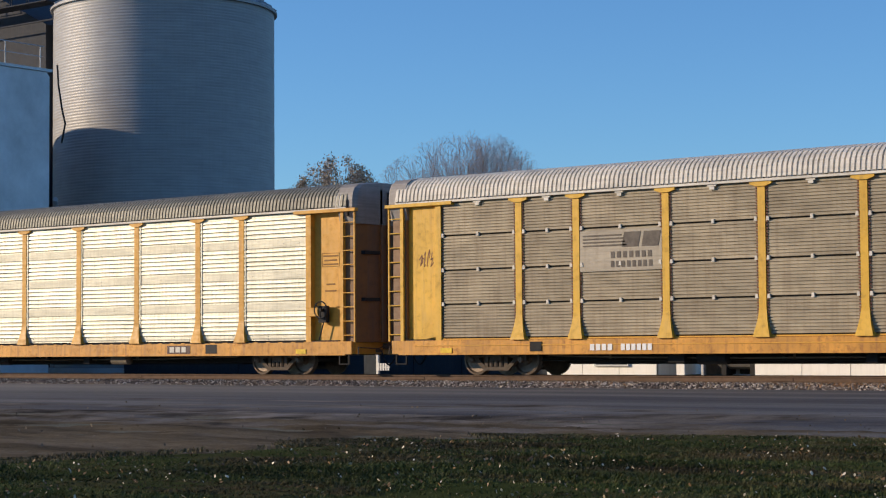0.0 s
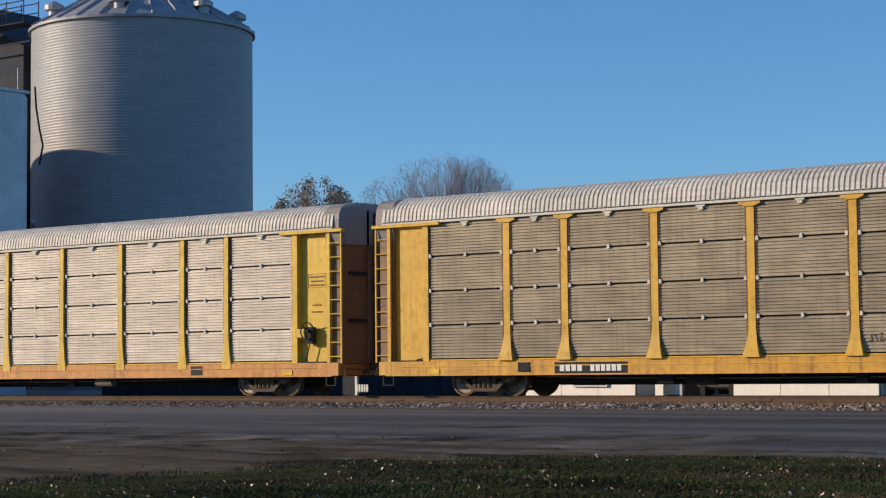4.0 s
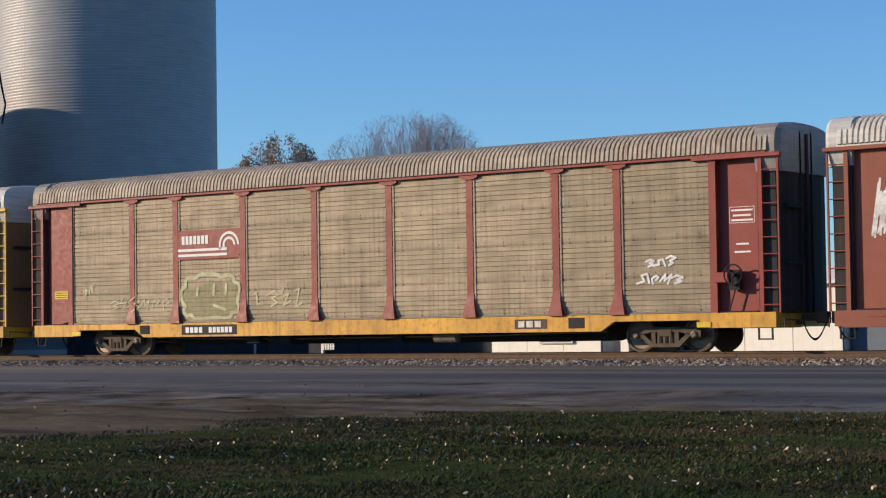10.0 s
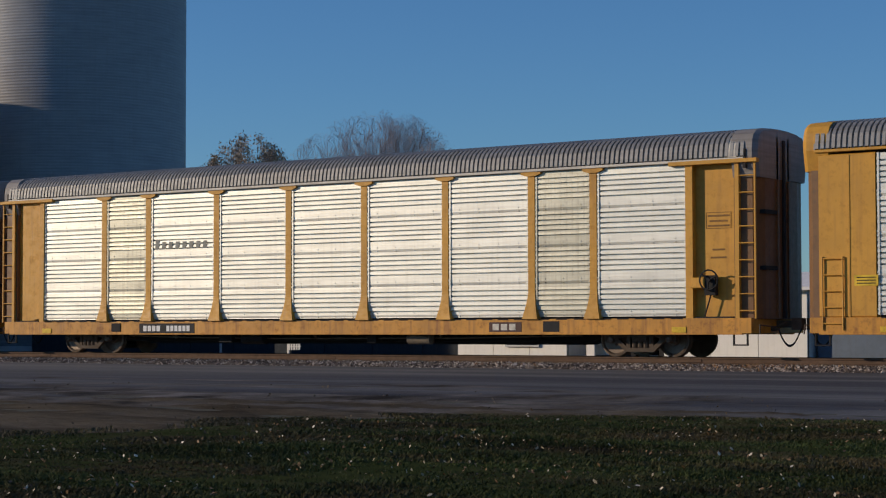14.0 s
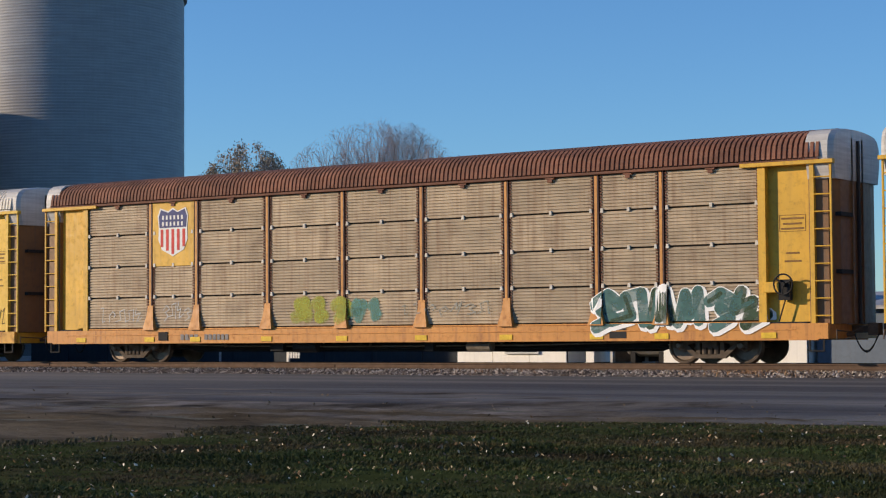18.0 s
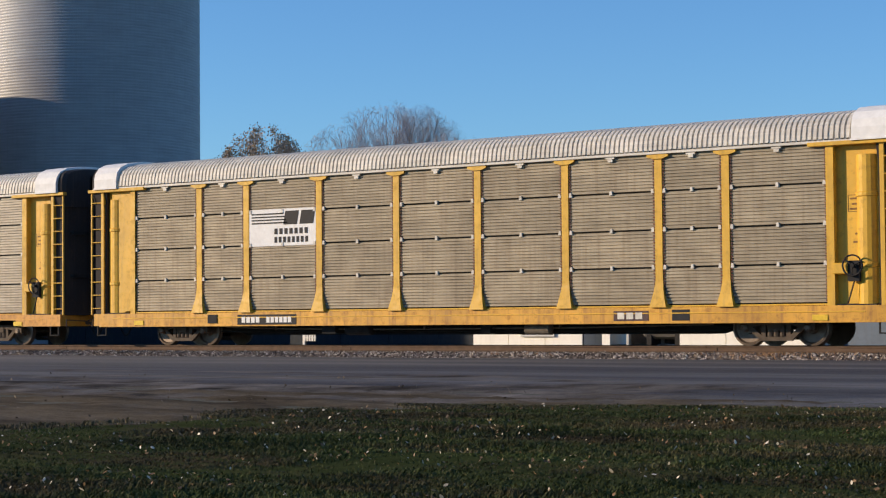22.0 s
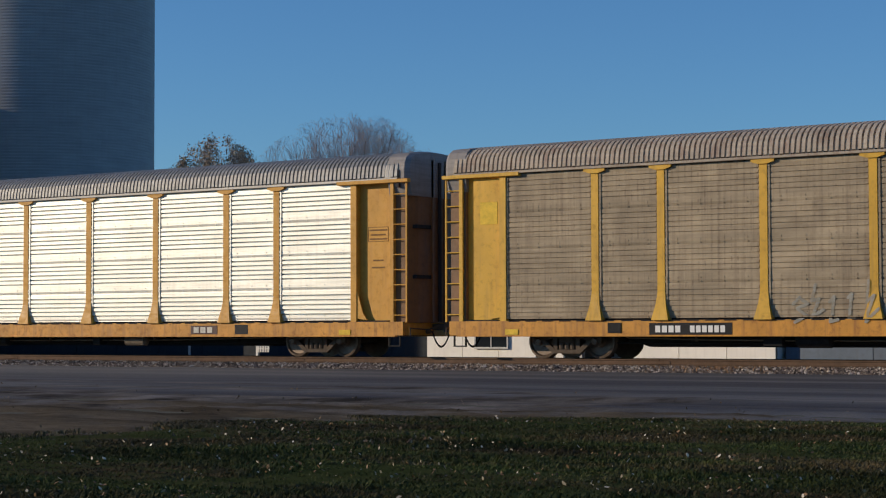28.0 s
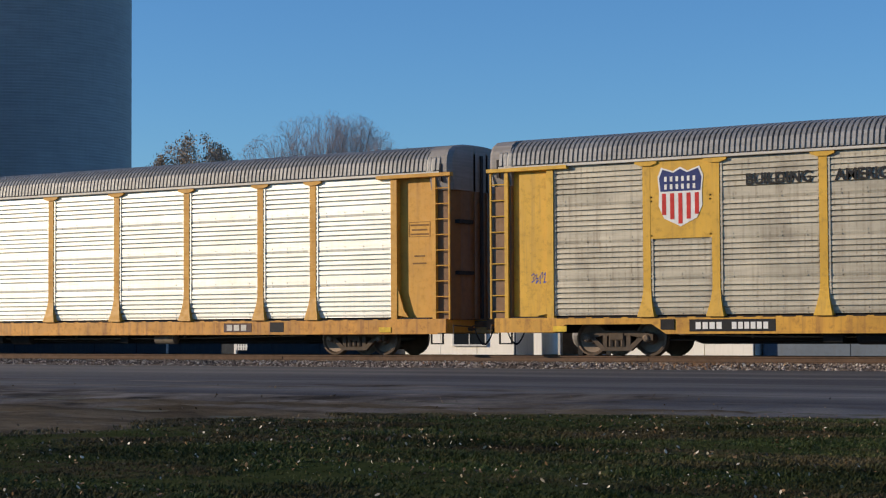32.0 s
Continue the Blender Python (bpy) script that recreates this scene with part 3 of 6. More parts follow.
RAIL_RUST = plain("rusty rail web", (0.13, 0.082, 0.055), 0.8)
TIE_WOOD = plain("creosoted tie", (0.05, 0.038, 0.03), 0.9, scale=3.0)
rail_profile = [(-0.07, -0.17), (0.07, -0.17), (0.07, -0.15), (0.012, -0.13), (0.012, -0.045), (0.036, -0.035), (0.036, -0.004), (0.03, 0.0),
                (-0.03, 0.0), (-0.036, -0.004), (-0.036, -0.035), (-0.012, -0.045), (-0.012, -0.13), (-0.07, -0.15)]
for side in (-0.75, 0.75):
    rail = thing("rail", "rust-brown steel rail with a worn top, bolted in lengths", "rail", "rails of the track", at=(0, TRACK_Y + side, 0))
    for n in range(8):
        part("rail_length", kept("rail_length", lambda: Geo().prism(rail_profile, -5.94, 5.94, "x").mesh("rail_length")), RAIL_RUST, rail, at=(-88 + n * 11.9, 0, 0))
        bar = kept("joint_bar", lambda: Geo().bar(-0.3, 0.3, -0.032, 0.032, -0.125, -0.05, 0.008).mesh("joint_bar"))
        part("joint_bar", bar, RAIL_RUST, rail, at=(-82.05 + n * 11.9, 0, 0))
    for a, b in ((-800, -93.96), (1.26, 800)):
        part("rail_length", Geo().prism(rail_profile, a, b, "x"), RAIL_RUST, rail)
tie_mesh = Geo().box(-0.11, 0.11, -1.3, 1.3, -0.36, -0.172).mesh("tie", TIE_WOOD)
ties = tagged(new("ties"), "dark creosoted wooden ties under the rails", "ties", kind="structure")
for i in range(130):
    part("tie", tie_mesh, TIE_WOOD, ties, at=(-73 + i * 0.52, TRACK_Y + random.uniform(-0.03, 0.03), random.uniform(-0.008, 0.004)), turn=(0, 0, random.uniform(-0.02, 0.02)))


def weeds(name, x, y, n, spread, tall, mat, label, seed):
    rng = random.Random(seed)
    v, f = [], []
    for _ in range(n):
        bx, by = x + rng.gauss(0, spread), y + rng.gauss(0, spread * 0.5)
        a, h = rng.uniform(0, math.tau), tall * rng.uniform(0.4, 1.1)
        dx, dy, w = math.cos(a), math.sin(a), 0.012
        k = len(v)
        z = -0.27
        v += [(bx - dy * w, by + dx * w, z), (bx + dy * w, by - dx * w, z), (bx + dx * h * 0.3 + dy * w, by + dy * h * 0.3 - dx * w, z + h * 0.6),
              (bx + dx * h * 0.3 - dy * w, by + dy * h * 0.3 + dx * w, z + h * 0.6), (bx + dx * h * 0.8, by + dy * h * 0.8, z + h)]
        f += [(k, k + 1, k + 2, k + 3), (k + 3, k + 2, k + 4)]
    return tagged(new(name, mesh_of(name, v, f, mat)), label, "weeds", kind="stuff")


STRAW = leaf_material("dry straw weed", (0.28, 0.13, 0.05), (0.46, 0.26, 0.11))
weeds("dry_weeds", -20.2, TRACK_Y - 1.9, 420, 0.8, 0.15, STRAW, "clump of dry orange-brown weeds on the track bed", 3)
weeds("dry_weeds", -27.5, TRACK_Y - 2.0, 90, 0.7, 0.14, STRAW, "thin dry weeds on the track bed", 4)

# ---- grain bins and elevator ----
GALV = sheet_metal("galvanised bin sheet", (0.345, 0.345, 0.345), 0.5, 0.1, amount=0.15, vary=0.08)
GALV.node_tree.nodes["Principled BSDF"].inputs["Specular IOR Level"].default_value = 0.25
GALV_DARK = sheet_metal("dull bin roof sheet", (0.45, 0.45, 0.46), 0.55, 0.35, amount=0.25)
CONCRETE = plain("pale weathered concrete", (0.66, 0.66, 0.66), 0.9, vary=0.2, scale=0.5)
STEEL = plain("galvanised walkway steel", (0.42, 0.43, 0.44), 0.5, 0.4)


def corrugated_wall(radius, z0, z1, pitch, n=160):
    rows = []
    z, k = z0, 0
    while z < z1:
        r = radius + (0.005 if k % 2 else -0.005)
        rows.append([(r * math.cos(math.tau * i / n), r * math.sin(math.tau * i / n), z) for i in range(n + 1)])
        z += pitch / 2
        k += 1
    return Geo().grid(rows)


def grain_bin(x, y, radius, eave, label, ribs=28):
    b = thing("grain_bin", label, "grain bin", "grain bins of the elevator", at=(x, y, GROUND_Z))
    eave -= GROUND_Z
    part("wall", corrugated_wall(radius, 0.25, eave, 0.15).mesh("wall", GALV), GALV, b)
    part("foundation", Geo().lathe([(0, radius + 0.25), (0.25, radius + 0.25), (0.25, 0.2)], axis="z", n=48), CONCRETE, b)
    top, rt = eave + radius * 0.52, 0.7
    part("roof", Geo().lathe([(eave - 0.05, radius + 0.12), (eave + 0.02, radius + 0.14), (top, rt), (top + 0.25, rt), (top + 0.3, 0.05)], axis="z", n=56), GALV_DARK, b)
    part("eave_ring", Geo().lathe([(eave - 0.12, radius + 0.03), (eave - 0.12, radius + 0.16), (eave, radius + 0.16), (eave, radius + 0.03)], axis="z", n=56), GALV, b)
    rib = Geo().prism([(0, 0), (0.09, 0), (0.07, 0.11), (0.02, 0.11)], 0, math.hypot(radius - rt, top - eave), "x").mesh("roof_rib", GALV_DARK)
    for i in range(ribs):
        a = math.tau * i / ribs
        o = part("roof_rib", rib, GALV_DARK, b, at=((radius + 0.1) * math.cos(a), (radius + 0.1) * math.sin(a), eave + 0.02))
        o.rotation_euler = Euler((0, -math.atan2(top - eave, radius - rt), 0)).to_matrix().to_4x4().to_euler()
        o.rotation_euler = (Matrix.Rotation(a + math.pi, 3, "Z") @ Matrix.Rotation(-math.atan2(top - eave, radius - rt), 3, "Y")).to_euler()
    for a in (-1.0, -0.1, -1.9, -2.7, 0.7, 2.0):
        r = radius * 0.86
        z = eave + (radius - r) / (radius - rt) * (top - eave)
        vent = Geo().lathe([(0, 0.28), (0.35, 0.28), (0.36, 0.5), (0.6, 0.5), (0.85, 0.05)], axis="z", n=14)
        part("roof_vent", vent, GALV_DARK, b, at=(r * math.cos(a), r * math.sin(a), z - 0.05))
    return b


silo = grain_bin(-72.15, 69.25, 5.78, 18.66, "tall corrugated galvanised steel grain bin with a conical roof")
LEGWALL = painted("dark slate leg house siding", (0.028, 0.033, 0.043), 0.85, amount=0.1, streak=0.15)
leg = thing("leg_house", "dark metal leg house with a sloping roof behind the elevator", "building", at=(0, 0, GROUND_Z))
part("front_wall", Geo().prism([(-92, 0), (-77.25, 0), (-77.25, 18.35), (-80.6, 19.95), (-86, 22.5), (-92, 22.5)], 65.5, 66.35, "y"), LEGWALL, leg)
part("body", Geo().prism([(-92, 0), (-78.3, 0), (-78.3, 18.7), (-86, 22.3), (-92, 22.3)], 66.37, 74, "y"), LEGWALL, leg)
part("roof_edge", Geo().prism([(-77.15, 18.3), (-77.15, 18.42), (-86, 22.65), (-86, 22.53)], 65.42, 66.4, "y"), LEGWALL, leg)
part("timber_post", Geo().box(-82.3, -81.5, 65.3, 65.5, 15.0, 17.6), ORANGE, leg, "weathered orange-brown timber post")
elevator = thing("grain_elevator", "pale concrete grain elevator house in shade beside the bins", "grain elevator", at=(0, 0, GROUND_Z))
part("house", Geo().prism([(46, 0), (59, 0), (59, 14.15), (58.8, 14.35), (46.2, 14.35), (46, 14.15)], -92, -69.3, "x"), CONCRETE, elevator)
part("parapet", Geo().box(-92.1, -69.2, 45.9, 59.1, 14.37, 14.5), CONCRETE, elevator)
part("downspout", Geo().rod((-69.9, 59.9, 8.4), (-74.9, 64.0, 5.2), 0.12, 8).rod((-74.9, 64.0, 5.2), (-75.1, 64.2, 0.2), 0.12, 8), STEEL, elevator)
rl = Geo()
for k in range(5):
    rl.rod((-69.5, 50.2 + k * 2.1, 14.5), (-69.5, 50.2 + k * 2.1, 15.6), 0.025)
rl.rod((-69.5, 50.2, 15.6), (-69.5, 58.8, 15.6), 0.025).rod((-69.5, 50.2, 15.1), (-69.5, 58.8, 15.1), 0.02)
part("roof_railing", rl, STEEL, elevator)

spout = thing("drop_pipe", "dark bent grain spout beside the elevator", "pipe", at=(0, 0, 0))
bend = [(-69.45, 59.6, 14.5), (-69.3, 59.55, 13.5), (-69.0, 59.5, 12.4), (-68.75, 59.5, 11.6), (-69.0, 59.5, 10.7)]
for a, b in zip(bend, bend[1:]):
    part("pipe_length", Geo().rod(a, b, 0.045, 8), BLACK, spout)

walkway = thing("walkway_bridge", "dark steel walkway with railings beside the grain bin", "walkway", at=(0, 0, 0))
x0, x1, wy, wz = -92, -75.6, 64.6, 19.0
part("deck", Geo().bar(x0, x1, wy - 0.5, wy + 0.5, wz, wz + 0.06), LEGWALL, walkway)
for s in (-0.5, 0.5):
    part("handrail", Geo().rod((x0, wy + s, wz + 1.15), (x1, wy + s, wz + 1.15), 0.03).rod((x0, wy + s, wz + 0.65), (x1, wy + s, wz + 0.65), 0.025), LEGWALL, walkway)
    for i in range(13):
        part("post", Geo().rod((0, 0, 0), (0, 0, 1.15), 0.028), LEGWALL, walkway, at=(x0 + i * (x1 - x0) / 12, wy + s, wz + 0.1))
part("truss", Geo().rod((x0, wy, wz - 0.9), (x1, wy, wz - 0.9), 0.05).rod((x1, wy, wz - 0.9), (x1, wy, wz), 0.05), LEGWALL, walkway)

# ---- low buildings behind the track ----
WHITEWALL = painted("white metal siding", (0.93, 0.905, 0.83), 0.6, amount=0.06, streak=0.1, vary=0.05)
# the blue-grey is the wall's shade, put into its base colour
SHADEWALL = painted("metal siding in shade blue-grey", (0.13, 0.17, 0.22), 0.7, amount=0.2, streak=0.15)
DARKWALL = painted("dark slate metal siding", (0.018, 0.026, 0.036), 0.8, amount=0.25, streak=0.2)
GLASS_M, tg, bg = material("dark window glass", 0.08)
bg.inputs["Base Color"].default_value = (0.015, 0.02, 0.025, 1)


def shed(name, x0, x1, y0, y1, height, mat, roof_mat, label, seam, lintels=()):
    s = thing(name, label, "building", at=(0, 0, GROUND_Z))
    part("roof", Geo().prism([(y0 - 0.3, height), (y1 + 0.3, height), (y1 + 0.3, height + 0.12), ((y0 + y1) / 2, height + 0.7), (y0 - 0.3, height + 0.12)], x0 - 0.3, x1 + 0.3, "x"), roof_mat, s)
    part("end_wall", Geo().box(x1 - 0.12, x1, y0 + 0.12, y1, 0, height), mat, s)
    part("end_wall", Geo().box(x0, x0 + 0.12, y0 + 0.12, y1, 0, height), mat, s)
    part("back_wall", Geo().box(x0 + 0.12, x1 - 0.12, y1 - 0.12, y1, 0, height), mat, s)
    n = max(1, round((x1 - x0) / seam))
    w = (x1 - x0) / n
    for i in range(n):
        part("wall_panel", Geo().box(x0 + i * w + 0.015, x0 + (i + 1) * w - 0.015, y0, y0 + 0.12, 0.0, height), mat, s)
    part("wall_frame", Geo().box(x0, x1, y0 + 0.07, y0 + 0.11, 0.0, height), BLACK, s)
    return s


wb = shed("white_building", -42.8, -37.7, 62, 70, 2.9, WHITEWALL, GALV_DARK, "low white metal-sided building behind the track", 1.85)
win = Geo().box(-0.72, 0.72, 0, 0.05, 0, 0.9)
fr = part("window", win, GLASS_M, wb, "dark window in a pale frame", at=(-39.7, 61.94, 0.42))
fg = Geo()
for a, b_, c, d in ((-0.78, 0.78, -0.07, 0.0), (-0.78, 0.78, 0.9, 0.97), (-0.78, -0.72, 0.0, 0.9), (0.72, 0.78, 0.0, 0.9), (-0.02, 0.02, 0.0, 0.9)):
    fg.box(a, b_, -0.03, 0.05, c, d)
part("frame", fg, STEEL, fr)
shed("white_trailer", -33.5, -27.75, 62, 65, 2.4, WHITEWALL, WHITEPAINT, "long white box trailer parked behind the track", 1.92)
shed("shaded_building", -27.6, -8, 62.5, 70, 1.9, SHADEWALL, GALV_DARK, "metal-sided shed behind the track, painted blue-grey for its shade", 3.2)
shed("dark_shed", -69, -43.0, 63.5, 76, 3.1, DARKWALL, GALV_DARK, "long dark slate metal shed behind the track", 2.6)

BARNWOOD = plain("weathered brown boards", (0.19, 0.13, 0.085), 0.9, scale=3.0)
tank = thing("fuel_tank", "grey steel tank on saddles beside the white building", "tank", at=(-34.3, 62.6, GROUND_Z))
part("shell", Geo().lathe([(-1.0, 0.1), (-0.95, 0.4), (-0.8, 0.52), (0.8, 0.52), (0.95, 0.4), (1.0, 0.1)], (0, 0, 0.75), "x", 20), ENDGREY, tank)
for s in (-0.6, 0.6):
    part("saddle", Geo().box(s - 0.1, s + 0.1, -0.4, 0.4, 0, 0.45), BLACK, tank)
crate = thing("dark_cabinet", "dark grey steel equipment cabinet behind the track", "cabinet", at=(-34.6, 63.1, GROUND_Z))
part("body", Geo().bar(-0.55, 0.45, -0.35, 0.35, 0.05, 1.3), ENDDARK, crate)
part("base", Geo().box(-0.6, 0.5, -0.4, 0.4, 0, 0.05), CONCRETE, crate)
door = thing("open_shed_bay", "shadowed timber lean-to between the white buildings", "lean-to", at=(-35.6, 64, GROUND_Z))
part("back", Geo().box(-1.7, 2.0, 1.0, 1.15, 0, 2.7), BARNWOOD, door)
part("roof", Geo().box(-1.75, 2.05, -1.4, 1.3, 2.7, 2.82), GALV_DARK, door)
part("end_panel", Geo().box(-1.26, -0.91, -1.95, -1.85, 0, 2.7), WHITEWALL, door, "narrow white siding panel")
for x in (-0.5, 1.0):
    part("post", Geo().box(x - 0.07, x + 0.07, -1.3, -1.16, 0, 2.7), STEEL, door)

marker = thing("striped_barrier", "small white slatted barrier board on a post", "barrier", at=(-48.6, 58.4, GROUND_Z))
part("post", Geo().box(-0.05, 0.05, 0, 0.06, 0, 1.3), WHITEPAINT, marker)
for i in range(5):
    part("slat", Geo().box(0.03 + i * 0.13, 0.11 + i * 0.13, -0.02, 0.0, 0.22, 0.52), WHITEPAINT, marker)
part("rail", Geo().box(0.0, 0.66, -0.015, 0.01, 0.34, 0.38), WHITEPAINT, marker)
part("board", Geo().box(-0.95, -0.1, 0.3, 0.34, 0.0, 0.95), DARKWALL, marker)
sp = thing("sign_post", "thin grey steel post behind the track", "post", at=(-52.2, 58.4, GROUND_Z))
part("pole", Geo().rod((0, 0, 0), (0, 0, 1.1), 0.05, 8), STEEL, sp)


# ---- trees ----
BARK = plain("grey-brown bark", (0.20, 0.165, 0.155), 0.95, scale=6.0)
TWIG = plain("fine grey-mauve twigs", (0.36, 0.305, 0.30), 0.95)


def grow(rng, height, width, stems, levels, twig):
    """Ascending stems that fork again and again; returns limbs, twigs and tips."""
    limbs, twigs, tips = Geo(), Geo(), []

    def branch(p, d, length, r, level):
        n = 4 if level == 0 else 3 if level < 3 else 2
        for i in range(n):
            q = p + d * (length / n)
            r2 = r * 0.8
            (limbs if level < 2 else twigs).rod(p, q, max(r, twig), 6 if level < 2 else 3, max(r2, twig * 0.8))
            p, r = q, r2
            d = (d + Vector((rng.gauss(0, 0.05), rng.gauss(0, 0.05), rng.gauss(0.04, 0.04)))).normalized()
            if level < levels:
                for _ in range(2 if i == n - 1 or level > 0 else 1):
                    a = rng.uniform(0, math.tau)
                    u = d.orthogonal().normalized()
                    side = u * math.cos(a) + d.cross(u) * math.sin(a)
                    branch(p, (d + side * rng.uniform(0.35, 0.75) + Vector((0, 0, 0.25))).normalized(), length * rng.uniform(0.42, 0.62), r * 0.6, level + 1)
            if level >= 2:
                tips.append(p)

    for k in range(stems):
        a = math.tau * (k + rng.uniform(-0.3, 0.3)) / stems
        out = rng.uniform(0.12, 0.5) * width / height * (1.4 if stems > 1 else 0.2)
        branch(Vector((0.25 * math.cos(a), 0.25 * math.sin(a), -0.1)), Vector((math.cos(a) * out, math.sin(a) * out, 1)).normalized(), height * rng.uniform(0.5, 0.62), height * 0.012, 0)
    return limbs, twigs, tips


def domed(x, y, z, height, radius):
    """Draws stray tips back under a rounded outline."""
    r = math.hypot(x, y) / radius
    if r > 0.85:
        k = (0.85 + 0.15 * math.tanh((r - 0.85) / 0.15)) / r
        x, y, r = x * k, y * k, r * k
    top = height * (1 - 0.22 * r * r)
    if z > 0.88 * top:
        z = 0.88 * top + 0.12 * top * math.tanh((z / top - 0.88) / 0.12)
    return x, y, z


def tree(x, y, height, width, seed, label, leaves=0, leaf_mat=None, leaf_size=0.16, stems=3, levels=3, twig=0.02, lower=0.0):
    rng = random.Random(seed)
    limbs, twigs, tips = grow(rng, height, width, stems, levels, twig)
    pts = np.array(limbs.v + twigs.v)
    kz = height / np.percentile(pts[:, 2], 98.0)
    kx = width / 2 / np.percentile(np.hypot(pts[:, 0], pts[:, 1]), 98)
    for g in (limbs, twigs):
        g.v = [domed(a * kx, b * kx, c * kz, height, width / 2) for a, b, c in g.v]
    t = thing("tree", label, "tree", "trees behind the railway", at=(x, y, GROUND_Z))
    part("trunk", limbs, BARK, t)
    part("twig_mass", twigs, TWIG, t)
    if leaves:
        v, f = [], []
        for _ in range(leaves):
            p = rng.choice(tips)
            p = Vector(domed(p.x * kx, p.y * kx, p.z * kz, height, width / 2)) + Vector((rng.gauss(0, 0.22), rng.gauss(0, 0.22), rng.gauss(0, 0.2)))
            r = Euler((rng.uniform(0, 6.3), rng.uniform(0, 6.3), rng.uniform(0, 6.3))).to_matrix()
            s = leaf_size * rng.uniform(0.5, 1.3)
            k = len(v)
            v += [tuple(p + r @ (Vector(q) * s)) for q in ((-1, 0, 0), (0, -0.55, 0.1), (1, 0, 0), (0, 0.55, 0.1))]
            f.append((k, k + 1, k + 2, k + 3))
        part("crown", mesh_of("crown", v, f, leaf_mat), leaf_mat, t, "thin crown of dull brown-green leaves")
    return t


OAK = leaf_material("dull oak leaf", (0.19, 0.155, 0.10), (0.40, 0.31, 0.22))
tree(-91.9, 105.9, 15.7, 7.0, 47, "small tree still holding dull brown-green leaves", 21000, OAK, 0.085, 8, 3, 0.014)
tree(-90.0, 119.4, 18.7, 15.0, 42, "broad bare tree with a fan of fine grey twigs", 0, None, 0.1, 20, 4, 0.009)
tree(-80.6, 114.0, 16.0, 5.0, 43, "slender bare tree with fine upright twigs", 0, OAK, 0.12, 5, 4, 0.013)
tree(-97.5, 104.0, 13.0, 5.0, 44, "low bare brush tree near the grain bin", 500, OAK, 0.1, 4, 3)


# ---- railcars ----
HALF, FRONT = 13.6, -1.475
POSTS = (-8.93, -7.02, -4.207, -1.394, 1.394, 4.207, 7.02, 8.93)
BAYS = [(-11.64, -9.05), (-8.81, -7.14), (-6.90, -4.33), (-4.09, -1.51), (-1.27, 1.27), (1.51, 4.09), (4.33, 6.90), (7.14, 8.81), (9.05, 11.64)]
FLUSH_BAYS = [(-11.72, -9.10), (-6.93, -4.37), (-4.12, -1.54), (-1.28, 1.28), (1.54, 4.12), (4.37, 6.93), (9.10, 11.72)]
LOW, HIGH = 1.05, 4.92
SEAMS = (1.05, 2.01, 2.98, 3.97, 4.92)
RIB_SEAMS = (1.06, 1.94, 2.91, 3.88, 4.92)


def ribbed_panel(width, back=-1.404, cut=0.041, tilt=0.0):
    """A sheet in four rows: a wide bolted band, then five overlapping ribs that stop short of the edges."""
    prof = [(1.052, -1.41), (1.056, -1.46)]
    for q in range(4):
        z, top = RIB_SEAMS[q], RIB_SEAMS[q + 1]
        band = 0.15 if q == 0 else 0.295
        prof += [(z + 0.012, -1.455), (z + 0.07, -1.466), (z + band, -1.466)]
        step = 0.135
        for i in range(5):
            s = z + band + i * step
            prof += [(s + 0.002, back), (s + cut - 0.006, back), (s + cut, FRONT - 0.001 - tilt), (s + step * 0.74, FRONT + tilt * 0.5), (s + step * 0.76, -1.466), (s + step - 0.002, -1.466)]
        prof += [(top - 0.01, -1.464), (top - 0.002, -1.45)]
    g = Geo().grid([[(x, y, zz) for x in (-width / 2 + 0.055, width / 2 - 0.025)] for zz, y in prof])
    g.box(-width / 2, -width / 2 + 0.055, -1.488, -1.41, 1.052, 4.918)
    g.box(width / 2 - 0.025, width / 2, -1.468, -1.41, 1.052, 4.918)
    n = max(2, round(width / 0.62))
    for q in range(4):
        for i in range(5):
            s = RIB_SEAMS[q] + (0.15 if q == 0 else 0.295) + i * 0.135
            for x in (-width / 2 + 0.03, width / 2 - 0.03):
                g.box(x - 0.03, x + 0.03, -1.496, -1.46, s + 0.03, s + 0.09)
        for zc in (RIB_SEAMS[q] + 0.03, RIB_SEAMS[q] + 0.13):
            for i in range(n):
                x = -width / 2 + (i + 0.5) * width / n
                g.box(x - 0.012, x + 0.012, -1.481, -1.462, zc - 0.014, zc + 0.014)
            for x in (-width / 2 + 0.02, width / 2 - 0.02):
                g.box(x - 0.03, x + 0.03, -1.50, -1.46, zc - 0.02, zc + 0.02)
    return g.mesh("panel")


def fine_panel(width, z0, z1):
    """One row of a side: fine horizontal corrugation between two flanges, with clips over the seam."""
    a, b = z0 + 0.032, z1 - 0.004
    prof = [(a, -1.40), (a, FRONT + 0.006)]
    n = 11
    d = (b - a) / n
    for i in range(n):
        z = a + i * d
        prof += [(z + d * 0.08, FRONT), (z + d * 0.66, FRONT + 0.002), (z + d * 0.74, -1.446), (z + d * 0.96, -1.446)]
    prof += [(b, FRONT + 0.01), (b, -1.40)]
    return Geo().grid([[(x, y, zz - z0) for x in (-width / 2, width / 2)] for zz, y in prof]).mesh("panel")


def edge_clips_mesh():
    """A column of short clips where the corrugation of each row meets a post."""
    g = Geo()
    for z0, z1 in zip(SEAMS, SEAMS[1:]):
        for i in range(11):
            z = z0 + 0.06 + i * (z1 - z0 - 0.05) / 11
            g.box(-0.028, 0.028, -1.492, -1.46, z, z + 0.04)
    return g.mesh("clip_column")


